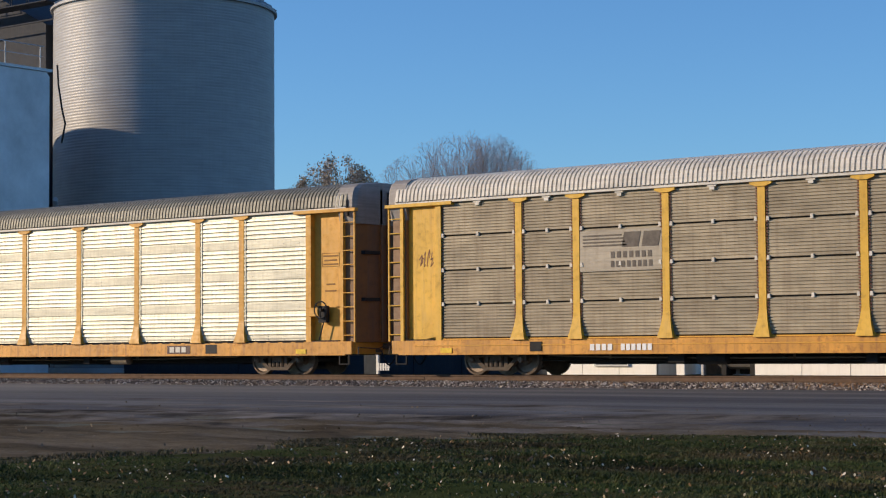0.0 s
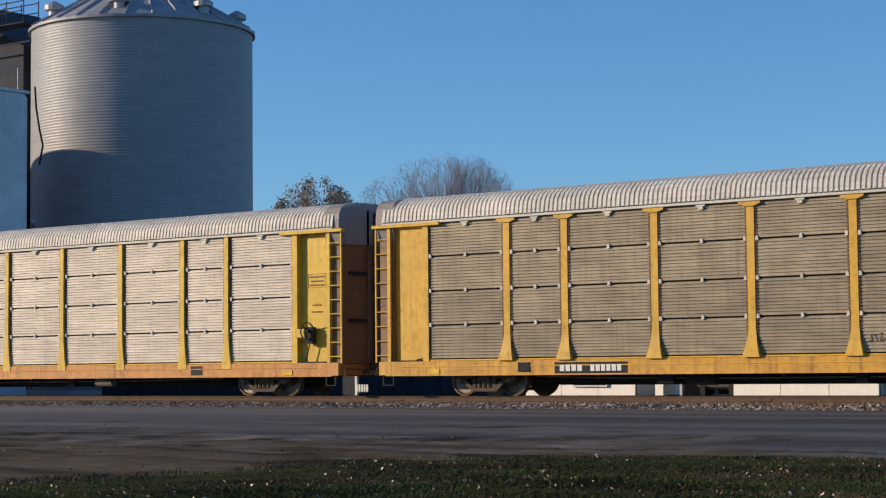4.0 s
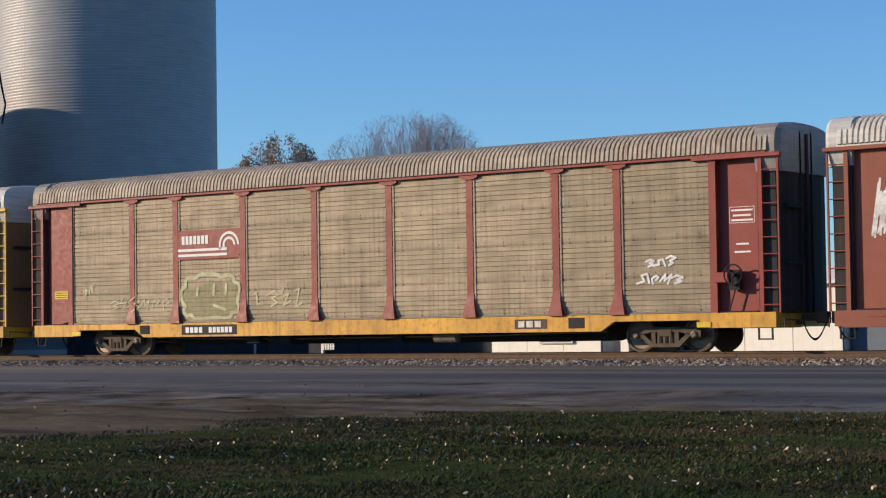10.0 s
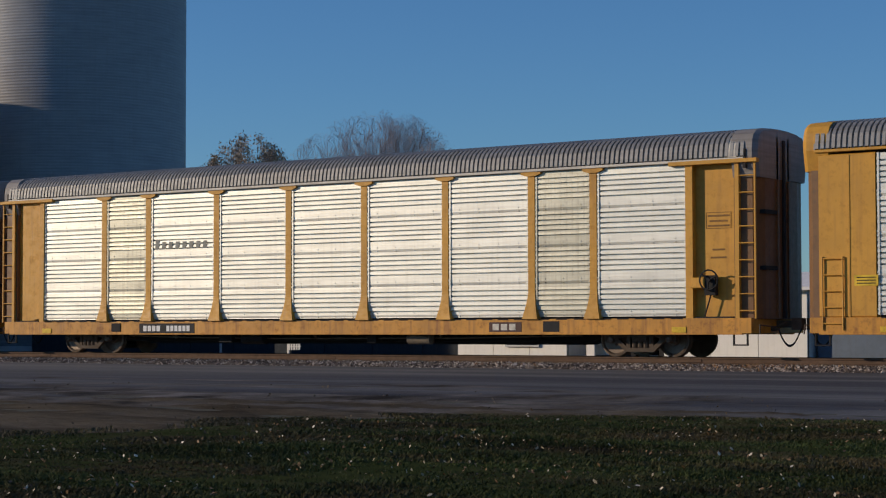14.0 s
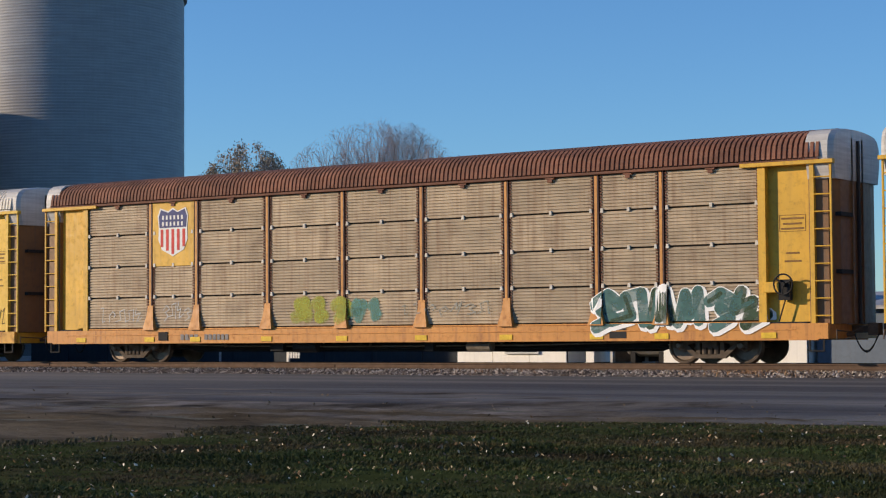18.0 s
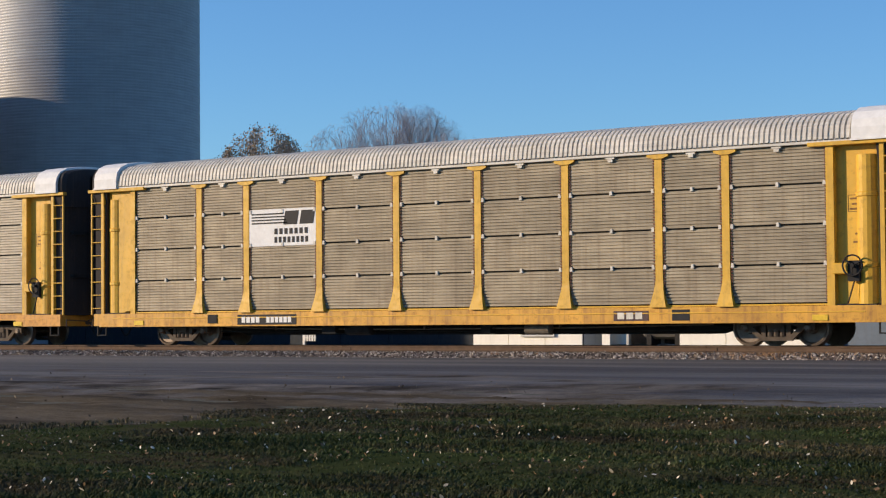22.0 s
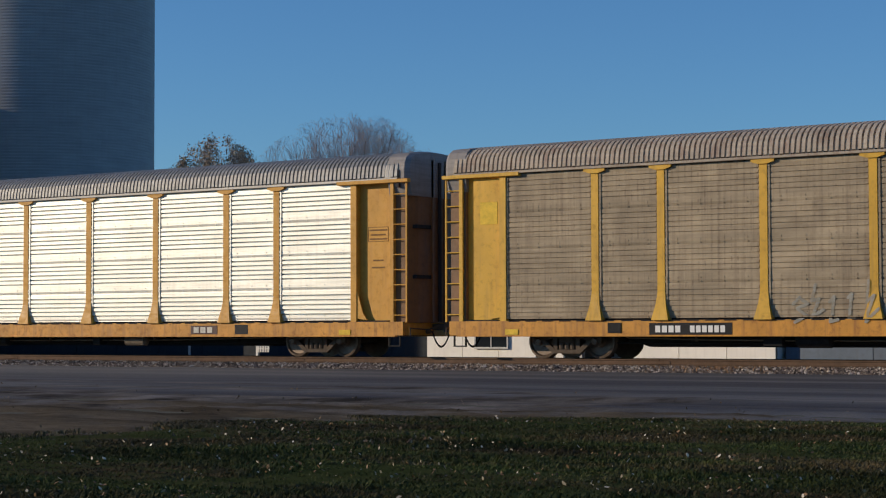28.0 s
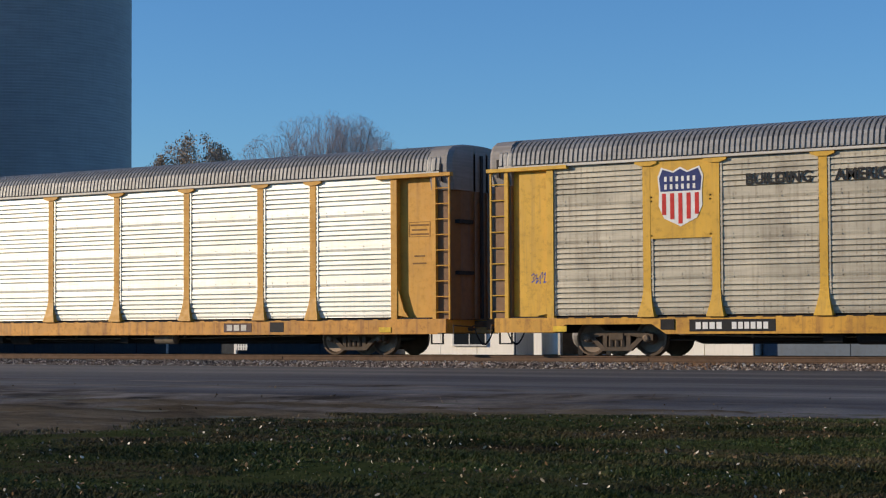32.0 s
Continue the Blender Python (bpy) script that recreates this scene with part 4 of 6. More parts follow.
def seam_clip_mesh():
    return Geo().prism([(-0.045, -0.035), (0.045, -0.035), (0.03, 0.075), (-0.03, 0.075)], -1.512, -1.45, "y").mesh("seam_clip")


def roof_mesh(length):
    prof = [(-1.555, 5.0), (-1.54, 5.14), (-1.50, 5.30), (-1.40, 5.44), (-1.2, 5.58), (-0.8, 5.69), (-0.4, 5.74), (0, 5.755)]
    prof = prof + [(-y, z) for y, z in prof[-2::-1]]
    rows, n = [], round(length / 0.1425)
    for i in range(n):
        for u, lift in ((0.0, 0.0), (0.3, 0.0), (0.35, 0.07), (0.97, 0.07)):
            x = -length / 2 + (i + u) * length / n
            rows.append([(x, y * (1 + lift * 0.35), z + lift * (0.35 + 0.65 * min(1, (z - 4.99) / 0.4))) for y, z in prof])
    rows.append([(length / 2, y, z) for y, z in prof])
    return Geo().grid(rows).mesh("roof")


FOOT = ((1.76, 0.105, -1.5), (1.6, 0.118, -1.512), (1.42, 0.14, -1.54), (1.24, 0.178, -1.575), (1.1, 0.215, -1.602), (1.0, 0.24, -1.617))


def add_foot(g):
    """The flared gusset at a post's base, deeper and wider towards the sill."""
    k = len(g.v)
    for z, w, y in FOOT:
        g.v += [(-w, -1.40, z), (-w, y, z), (w, y, z), (w, -1.40, z)]
    for j in range(len(FOOT) - 1):
        g.f += [(k + 4 * j + i, k + 4 * j + (i + 1) % 4, k + 4 * j + 4 + (i + 1) % 4, k + 4 * j + 4 + i) for i in range(4)]
    m = k + 4 * (len(FOOT) - 1)
    g.f += [(k, k + 1, k + 2, k + 3), (m + 3, m + 2, m + 1, m)]
    return g


def post_mesh():
    g = Geo().box(-0.105, 0.105, -1.506, -1.39, 1.5, 4.92)
    g.prism([(-0.31, 4.935), (-0.31, 4.87), (-0.13, 4.81), (0.13, 4.81), (0.31, 4.87), (0.31, 4.935)], -1.545, -1.40, "y")
    return add_foot(g).mesh("post")


def slim_post_mesh():
    return Geo().box(-0.07, 0.07, -1.499, -1.39, 1.02, 4.92).mesh("post")


def plain_post_mesh():
    side = [(0.085, 4.92), (0.085, 2.3), (0.1, 1.75), (0.135, 1.3), (0.19, 0.99), (0.19, 0.85)]
    return Geo().prism([(-x, z) for x, z in side] + side[::-1], -1.55, -1.39, "y").mesh("post")


def post_foot_mesh():
    return add_foot(Geo()).mesh("post_foot")


def dented_panel(a, b):
    """A plain sheet, bowed between its stiffeners in two columns of shallow pillows."""
    def face(x, z):
        u, w = (x - a) / (b - a), (z - 1.0) / 3.93
        edge = min(1.0, min(u, 1 - u) * 10, min(w, 1 - w) * 14)
        return -1.512 - edge * (0.006 + 0.018 * (1 + abs(math.sin(math.pi * u * 2)) * math.sin(math.pi * w * 4.5 + 0.8 * math.sin(u * 5))))
    rows = [[(a + (b - a) * i / 24, face(a + (b - a) * i / 24, 1.0 + 3.93 * j / 44), 1.0 + 3.93 * j / 44) for i in range(25)] for j in range(45)]
    g = Geo().grid(rows)
    g.box(a, b, -1.495, -1.40, 1.0, 4.93)
    mid = (a + b) / 2
    g.box(mid - 0.012, mid + 0.012, -1.55, -1.5, 1.02, 4.9)
    for z in (1.35, 1.95, 2.1, 2.9, 3.05, 3.85, 4.0, 4.7):
        for i in range(7):
            x = a + (i + 0.5) * (b - a) / 7
            g.box(x - 0.014, x + 0.014, -1.552, -1.5, z, z + 0.028)
    me = g.mesh("plain_panel")
    for poly in me.polygons:
        poly.use_smooth = poly.index < 24 * 44
    return me


def wheelset_mesh():
    g = Geo().rod((0, -0.98, 0), (0, 0.98, 0), 0.07, 10)
    for s in (-1, 1):
        g.lathe([(s * 0.66, 0.12), (s * 0.68, 0.38), (s * 0.685, 0.485), (s * 0.715, 0.47), (s * 0.725, 0.457), (s * 0.81, 0.45), (s * 0.82, 0.40), (s * 0.775, 0.36), (s * 0.765, 0.16), (s * 0.83, 0.13), (s * 0.83, 0.07)], n=24)
        g.lathe([(s * 0.96, 0.10), (s * 1.1, 0.10), (s * 1.12, 0.06)], n=10)
        for k in range(3):
            a = k * math.tau / 3
            g.box(0.05 * math.cos(a) - 0.015, 0.05 * math.cos(a) + 0.015, min(s * 1.10, s * 1.135), max(s * 1.10, s * 1.135), 0.05 * math.sin(a) - 0.015, 0.05 * math.sin(a) + 0.015)
    return g.mesh("wheelset", None, False)


def side_frame_mesh():
    g = Geo()
    top = [(-1.05, 0.40), (-1.05, 0.56), (-0.75, 0.62), (-0.45, 0.66), (0.45, 0.66), (0.75, 0.62), (1.05, 0.56), (1.05, 0.40), (0.72, 0.46), (0.42, 0.53), (-0.42, 0.53), (-0.72, 0.46)]
    g.prism(top, -0.06, 0.06, "y")
    g.prism([(-0.78, 0.46), (-0.66, 0.50), (-0.34, 0.24), (0.34, 0.24), (0.66, 0.50), (0.78, 0.46), (0.42, 0.14), (-0.42, 0.14)], -0.06, 0.06, "y")
    for x in (-0.40, 0.28):
        g.box(x, x + 0.12, -0.05, 0.05, 0.2, 0.56)
    for x in (-0.2, 0.0, 0.2):
        g.lathe([(0.25, 0.075), (0.52, 0.075)], (x * 0.85, 0, 0), "z", 8)
    return g.mesh("side_frame")


def truck(parent, x, keyed):
    t = new("truck")
    t.parent, t.location = parent, (x, 0, 0)
    part("bolster", kept("bolster", lambda: Geo().bar(-0.2, 0.2, -1.1, 1.1, 0.4, 0.62, 0.03).mesh("bolster")), TRUCKSTEEL, t)
    for s in (-1, 1):
        part("side_frame", kept("side_frame", side_frame_mesh), TRUCKSTEEL, t, at=(0, s * 1.02, 0))
        part("brake_beam", kept("brake_beam", lambda: Geo().rod((0, -0.8, 0), (0, 0.8, 0), 0.05).mesh("brake_beam")), BLACK, t, at=(s * 0.28, 0, 0.32))
    for dx in (-0.86, 0.86):
        w = part("wheelset", kept("wheelset", wheelset_mesh), WHEELSTEEL, t, at=(dx, 0, 0.457))
        keyed.append((w, dx, x))
    return t


def ladder_mesh():
    g = Geo()
    g.prism([(0.0, -1.53), (0.11, -1.53), (0.11, -1.40), (0.0, -1.40)], 1.0, 4.9, "z")
    g.prism([(0.52, -1.53), (0.565, -1.53), (0.565, -1.48), (0.52, -1.48)], 0.98, 4.9, "z")
    for i in range(9):
        g.rod((0.08, -1.515, 1.18 + i * 0.42), (0.54, -1.515, 1.18 + i * 0.42), 0.017, 5)
    return g.mesh("ladder")


def short_ladder_mesh():
    g = Geo()
    for x in (0.0, 0.52):
        g.rod((x, -1.56, 0.7), (x, -1.56, 2.45), 0.022, 6)
    for i in range(5):
        g.rod((0, -1.56, 0.85 + i * 0.39), (0.52, -1.56, 0.85 + i * 0.39), 0.018, 5)
    g.rod((0, -1.56, 2.45), (0, -1.44, 2.45), 0.02).rod((0.52, -1.56, 2.45), (0.52, -1.44, 2.45), 0.02)
    return g.mesh("ladder")


def end_door_mesh():
    plan = [(0, -1.42), (0.5, -1.40), (0.62, -0.95), (0.66, -0.3), (0.66, 0.3), (0.62, 0.95), (0.5, 1.46), (0, 1.46)]
    g = Geo().prism(plan, 0.98, 4.5, "z")
    for y in (-0.32, 0.32):
        g.prism([(0.64, y - 0.04), (0.7, y - 0.04), (0.7, y + 0.04), (0.64, y + 0.04)], 1.0, 4.48, "z")
    return g.mesh("end_door")


def full_end_mesh():
    """The end of a flush car: as wide as its hood, rounded in plan."""
    g = Geo().prism([(0, -1.5), (0.42, -1.49), (0.6, -1.3), (0.66, -0.9), (0.68, -0.3), (0.68, 0.3), (0.66, 0.9), (0.6, 1.3), (0.42, 1.49), (0, 1.5)], 0.98, 4.56, "z")
    for y in (-0.32, 0.32):
        g.prism([(0.66, y - 0.04), (0.72, y - 0.04), (0.72, y + 0.04), (0.66, y + 0.04)], 1.0, 4.5, "z")
    return g.mesh("end_door")


def end_hood_mesh():
    prof = [(-1.42, 4.5), (-1.54, 5.0), (-1.54, 5.22), (-1.51, 5.42), (-1.42, 5.58), (-1.24, 5.69), (-0.85, 5.75), (-0.4, 5.785), (0, 5.795)]
    prof = prof + [(-y, z) for y, z in prof[-2::-1]]
    k = len(prof)
    g = Geo()
    for x, s in ((-0.05, 1.0), (0.52, 0.995), (0.64, 0.93)):
        g.v += [(x, y * s, 4.5 + (z - 4.5) * (1 if s > 0.99 else 0.975)) for y, z in prof]
    for j in range(2):
        g.f += [(j * k + i, j * k + (i + 1) % k, (j + 1) * k + (i + 1) % k, (j + 1) * k + i) for i in range(k)]
    g.f += [tuple(range(k))[::-1], tuple(2 * k + i for i in range(k))]
    for y in (-0.32, 0.32):
        g.prism([(0.59, y - 0.05), (0.64, y - 0.05), (0.64, y + 0.05), (0.59, y + 0.05)], 4.5, 5.55, "z")
    g.box(0.45, 0.63, -1.1, -0.5, 4.95, 5.02)
    return g.mesh("end_hood")


def corner_cap_mesh():
    """A boxy white hood over the roof's last stretch."""
    half = [(1.63, 4.97), (1.63, 5.26), (1.58, 5.46), (1.42, 5.65), (1.12, 5.78), (0.5, 5.87), (0, 5.89)]
    g = Geo().prism([(-y, z) for y, z in half] + half[-2::-1], -0.36, 0.62, "x")
    g.prism([(-1.65, 4.95), (1.65, 4.95), (1.65, 5.0), (-1.65, 5.0)], -0.38, 0.64, "x")
    return g.mesh("corner_cap")


def coupler_mesh():
    g = Geo().bar(-0.3, 0.42, -0.09, 0.09, 0.76, 0.94, 0.02)
    g.prism([(0.36, -0.2), (0.62, -0.17), (0.66, 0.02), (0.5, 0.05), (0.5, 0.2), (0.36, 0.2)], 0.7, 1.0, "z")
    return g.mesh("coupler")


def hose_mesh():
    pts = [(-0.3, 0.72), (0.02, 0.72)] + [(0.1 + 0.62 * u, 0.72 - 0.42 * math.sin(math.pi * min(1, u * 1.05)) ** 0.8) for u in [i / 10 for i in range(11)]]
    ring = [(0.032 * math.cos(math.tau * k / 7), 0.032 * math.sin(math.tau * k / 7)) for k in range(8)]
    return Geo().grid([[(x, -0.38 + a, z + b) for a, b in ring] for x, z in pts]).mesh("air_hose", None, True)


def brake_wheel_mesh():
    g = Geo()
    for i in range(16):
        a, b = math.tau * i / 16, math.tau * (i + 1) / 16
        g.rod((0.25 * math.cos(a), 0, 0.25 * math.sin(a)), (0.25 * math.cos(b), 0, 0.25 * math.sin(b)), 0.022, 5)
    for i in range(3):
        a = math.tau * i / 3 + 0.4
        g.rod((0, 0, 0), (0.25 * math.cos(a), 0, 0.25 * math.sin(a)), 0.02, 5)
    g.lathe([(-0.03, 0.05), (0.2, 0.06)], n=10)
    g.box(-0.16, 0.14, 0.08, 0.24, -0.38, 0.12)
    g.rod((0.0, 0.14, -0.35), (-0.18, 0.14, -0.9), 0.02)
    return g.mesh("brake_wheel")


def text_mesh(words, height):
    cu = bpy.data.curves.new("lettering", "FONT")
    cu.body, cu.size, cu.align_x, cu.extrude, cu.offset = words, height * 1.42, "CENTER", 0.002, height * 0.035
    ob = new("lettering_source", cu)
    me = bpy.data.meshes.new_from_object(ob)
    me.transform(Matrix.Rotation(math.pi / 2, 4, "X"))
    bpy.data.objects.remove(ob)
    me.materials.clear()
    me.materials.append(None)
    return me


class LetterRow:
    """A word that is not lettered: upright bars of its size, each a piece of its own."""

    def __init__(self, width, height, n, seed, slant=0.0, gap=0.25, low=0.0):
        rng = random.Random(seed)
        w = width / n
        self.bars = []
        for i in range(n):
            h = height * (1 if i == 0 or rng.random() > low else 0.72)
            self.bars.append((round(-width / 2 + i * w, 4), round(w * (1 - gap), 3), round(h, 3), slant))


letter_bars = LetterRow


def letter_mesh(w, h, slant):
    return Geo().prism([(0, 0), (w, 0), (w + slant * h, h), (slant * h, h)], -0.003, 0.0, "y").mesh("letter")


def lettering(row, mat, parent, label="", at=(0, 0, 0)):
    e = new("lettering")
    e.parent, e.location = parent, at
    if label:
        e["label"] = label
    for x, w, h, slant in row.bars:
        part("letter", kept(("letter", w, h, slant), lambda: letter_mesh(w, h, slant)), mat, e, at=(x, 0, 0))
    return e


def shield_meshes(w, h):
    outline = [(-0.42, 0.5), (-0.16, 0.43), (0, 0.5), (0.16, 0.43), (0.42, 0.5), (0.5, 0.34), (0.47, 0.1), (0.48, -0.15), (0.36, -0.36), (0.12, -0.45), (0, -0.5),
               (-0.12, -0.45), (-0.36, -0.36), (-0.48, -0.15), (-0.47, 0.1), (-0.5, 0.34)]
    white = Geo().prism([(x * w, z * h) for x, z in outline], -0.004, 0, "y")
    top = Geo().prism([(x * w * 0.93, 0.02 * h + z * h * 0.9) for x, z in outline if z > 0] + [], -0.008, -0.004, "y")
    top = Geo().prism([(x * w * 0.93, z * h * 0.93) for x, z in [(-0.47, 0.1), (-0.5, 0.34), (-0.42, 0.5), (-0.16, 0.43), (0, 0.5), (0.16, 0.43), (0.42, 0.5), (0.5, 0.34), (0.47, 0.1)]], -0.008, -0.004, "y")
    red = Geo()
    for i in range(5):
        x = (-0.36 + i * 0.18) * w
        zb = -(0.30 + 0.15 * (1 - abs(i - 2) / 2)) * h
        red.box(x - 0.045 * w, x + 0.045 * w, -0.008, -0.004, zb, 0.06 * h)
    bars = Geo()
    for z in (0.30, 0.17):
        for i in range(6):
            x = (-0.32 + i * 0.125) * w
            bars.box(x - 0.03 * w, x + 0.026 * w, -0.012, -0.008, z * h - 0.042 * h, z * h + 0.042 * h)
    return [g.mesh(n) for g, n in ((white, "field"), (top, "top_field"), (red, "stripes"), (bars, "lettering"))]


def emblem_shield(car, x, z, w, h, faded=False):
    key = ("shield", round(w, 2), round(h, 2))
    white, top, red, bars = kept(key, lambda: shield_meshes(w, h))
    e = part("emblem", white, WHITEPAINT, car, "shield emblem with red and white stripes", at=(x, -1.508, z))
    part("top_field", top, FADEDRED if faded else DECALBLUE, e)
    part("stripes", red, FADEDRED if faded else DECALRED, e)
    part("lettering", bars, WHITEPAINT, e)


def plate(car, name, x0, x1, z0, z1, mat, label="", y=-1.50, depth=0.03):
    return part(name, Geo().bar(x0, x1, y, y + depth, z0, z1, 0.006), mat, car, label)


def spray_group(car, label):
    e = new("sprayed_piece")
    e.parent = car
    e["label"] = label
    return e


def spray_part(parent, layers, sunk=0.0):
    """One sprayed shape laid on panels, posts and sill. layers: (material, [polygons]) from the wall outwards."""
    bm = bmesh.new()
    depth = bm.faces.layers.float.new("depth")
    mats, count = [], 0
    for order, (mat, polys) in enumerate(layers):
        if mat not in mats:
            mats.append(mat)
        for poly in polys:
            count += 1
            face = bm.faces.new([bm.verts.new((x, 0, z)) for x, z in poly])
            face.material_index = mats.index(mat)
            face[depth] = 0.0012 * order + 0.00004 * count
    bmesh.ops.triangulate(bm, faces=bm.faces[:])
    xs = [v.co.x for v in bm.verts]
    zs = [v.co.z for v in bm.verts]
    for c in sorted(p + d for p in POSTS for d in (-0.16, 0.16)):
        if min(xs) < c < max(xs):
            bmesh.ops.bisect_plane(bm, geom=bm.verts[:] + bm.edges[:] + bm.faces[:], plane_co=(c, 0, 0), plane_no=(1, 0, 0))
    for c in (1.03, 1.09):
        if min(zs) < c < max(zs):
            bmesh.ops.bisect_plane(bm, geom=bm.verts[:] + bm.edges[:] + bm.faces[:], plane_co=(0, 0, c), plane_no=(0, 0, 1))
    bmesh.ops.split_edges(bm, edges=bm.edges[:])
    gone = []
    for face in bm.faces:
        c = face.calc_center_median()
        on_post = any(abs(c.x - p) < 0.16 for p in POSTS)
        if 1.03 < c.z < 1.09 and not on_post:
            gone.append(face)
        y = -1.556 if c.z < 1.03 else -1.531 if on_post else -1.347 if c.x > 11.85 else -1.438 if c.x < -11.85 else -1.486
        for v in face.verts:
            v.co.y = y + sunk - face[depth] - (max(0.0, 1.6 - max(v.co.z, 1.0)) * 0.16 if on_post and c.z > 1.03 else 0.0)
    bmesh.ops.delete(bm, geom=gone, context="FACES")
    me = bpy.data.meshes.new("sprayed_shape")
    bm.to_mesh(me)
    bm.free()
    for m in mats:
        me.materials.append(m)
    ob = new("sprayed_shape", me)
    ob.parent = parent
    return ob


def capsule(a, b, r):
    """A thick line with blunt round ends."""
    t = math.atan2(b[1] - a[1], b[0] - a[0])
    ends = [(b, (-1.57, -0.8, 0.0, 0.8, 1.57)), (a, (1.57, 2.35, 3.14, 3.93, 4.71))]
    return [(p[0] + r * math.cos(t + k), p[1] + r * math.sin(t + k)) for p, ks in ends for k in ks]


def stroke(points, r):
    return [capsule(a, b, r) for a, b in zip(points, points[1:]) if a != b]


FORMS = (((0.15, 0.85), (0.35, 1), (0.38, 0.05), (0.7, 0.15)), ((0.05, 0.3), (0.4, 1), (0.42, 0.4), (0.85, 0.95), (0.65, 0.0)), ((0.0, 0.5), (0.35, 0.9), (0.7, 0.35), (0.35, 0.08), (0.5, 0.7), (1, 0.6)),
         ((0.3, 0.0), (0.2, 0.6), (0.55, 1), (0.8, 0.7), (0.6, 0.45)), ((0.1, 0.7), (0.5, 0.95), (0.9, 0.7), (0.45, 0.5), (0.85, 0.25), (0.4, 0.02)), ((0.2, 0.1), (0.3, 0.95), (0.5, 0.3), (0.6, 1), (0.8, 0.2)),
         ((0.0, 0.15), (0.5, 0.3), (0.3, 0.9), (0.75, 1), (0.95, 0.1)), ((0.25, 1), (0.15, 0.5), (0.6, 0.65), (0.4, 0.0), (0.9, 0.3)))


def form(rng, x, z, w, h, slant):
    f = rng.choice(FORMS)
    return [(x + (p + rng.uniform(-0.08, 0.08)) * w + slant * q * h, z + (q + rng.uniform(-0.05, 0.05)) * h) for p, q in f]


def spray_bubble(car, x0, x1, z0, z1, n, fill, line, seed, label, halo=None):
    """Fat rounded shapes with a dark outline."""
    rng = random.Random(seed)
    e, w, h = spray_group(car, label), (x1 - x0) / n, z1 - z0
    for i in range(n):
        r = min(0.34 * w, 0.22 * h)
        pts = form(rng, x0 + i * w + r * 0.6, z0 + r, max(w - r * 1.2, 0.05), h - 2 * r, 0)
        layers = [(halo, stroke(pts, r + 0.14))] if halo else []
        spray_part(e, layers + [(line, stroke(pts, r + 0.02)), (fill, stroke(pts, r * 0.88))])


def spray_wild(car, x0, x1, z0, z1, n, fills, line, seed, label):
    """Slanted interlocked shapes in several colours with thin outlines."""
    rng = random.Random(seed)
    e, w, h = spray_group(car, label), (x1 - x0) / n, z1 - z0
    for i in range(n):
        r = min(0.2 * w, 0.16)
        pts = form(rng, x0 + i * w - 0.08 * w, z0 + r, w * 1.2, h - 2 * r, rng.uniform(-0.1, 0.2))
        shade = [(p + 0.05, q - 0.05) for p, q in pts]
        fill = fills[i % len(fills)]
        inner = fills[(i + 1) % len(fills)]
        spray_part(e, [(line, stroke(shade, r + 0.05)), (line, stroke(pts, r + 0.022)), (fill, stroke(pts, r)), (inner, stroke(pts[: 2 + i % 2], r * 0.35))])


def spray_columns(car, x0, x1, z0, z1, n, fill, line, seed, label, halo=None):
    """Tall fat rounded strokes side by side, outlined, with short inner marks."""
    rng = random.Random(seed)
    e, w = spray_group(car, label), (x1 - x0) / n
    r = 0.52 * w
    posts = []
    for i in range(n):
        x = x0 + (i + 0.5) * w
        top, foot = z1 - r - rng.uniform(0, 0.12), z0 + r + rng.uniform(0, 0.1)
        posts.append([(x + rng.uniform(-0.1, 0.1) * w, foot), (x + rng.uniform(-0.1, 0.1) * w, (top + foot) / 2), (x + rng.uniform(-0.12, 0.12) * w, top)])
    if halo:
        spray_part(e, [(halo, [q for pts in posts for q in stroke(pts, r + 0.13)])])
    for i, pts in enumerate(posts):
        marks = stroke([(pts[1][0] - 0.3 * w, pts[1][1] + rng.uniform(-0.2, 0.1)), (pts[1][0] + rng.uniform(0.0, 0.3) * w, pts[1][1] + rng.uniform(0.05, 0.25))], 0.016)
        spray_part(e, [(line, stroke(pts, r + 0.035)), (fill, stroke(pts, r - 0.04)), (line, marks if i % 3 else [])])


def spray_field(car, x0, x1, z0, z1, mat, seed, label):
    """A rolled-on patch of colour with an uneven edge."""
    rng = random.Random(seed)
    n = max(3, round((x1 - x0) / 0.5))
    step = (x1 - x0) / n
    top = [(x1 - i * step, z1 - rng.uniform(0, 0.3) * (z1 - z0)) for i in range(n + 1)]
    spray_part(spray_group(car, label), [(mat, [[(x0, z0), (x1, z0)] + top])], 0.003)


def spray_cloud(car, x0, x1, z0, z1, mat, seed, label, r=0.06):
    """A scalloped outline with a few marks inside."""
    rng = random.Random(seed)
    cx, cz, a, b = (x0 + x1) / 2, (z0 + z1) / 2, (x1 - x0) / 2, (z1 - z0) / 2
    ring = []
    for i in range(49):
        u = math.tau * i / 48
        k = 1 - 0.14 * (1 - abs(math.sin(u * 4.5 + 0.4)))
        ring.append((cx + a * k * math.copysign(abs(math.cos(u)) ** 0.65, math.cos(u)), cz + b * k * math.copysign(abs(math.sin(u)) ** 0.65, math.sin(u))))
    polys = stroke(ring, r)
    for d in (-0.45, 0.1, 0.5):
        x = cx + d * a
        polys += stroke([(x, cz + 0.1 * b), (x + 0.03, cz + rng.uniform(0.35, 0.6) * b)], r * 0.8)
    polys += stroke([(cx + 0.1 * a, cz - 0.35 * b), (cx + 0.5 * a, cz - 0.55 * b)], r * 0.7)
    spray_part(spray_group(car, label), [(mat, polys)])


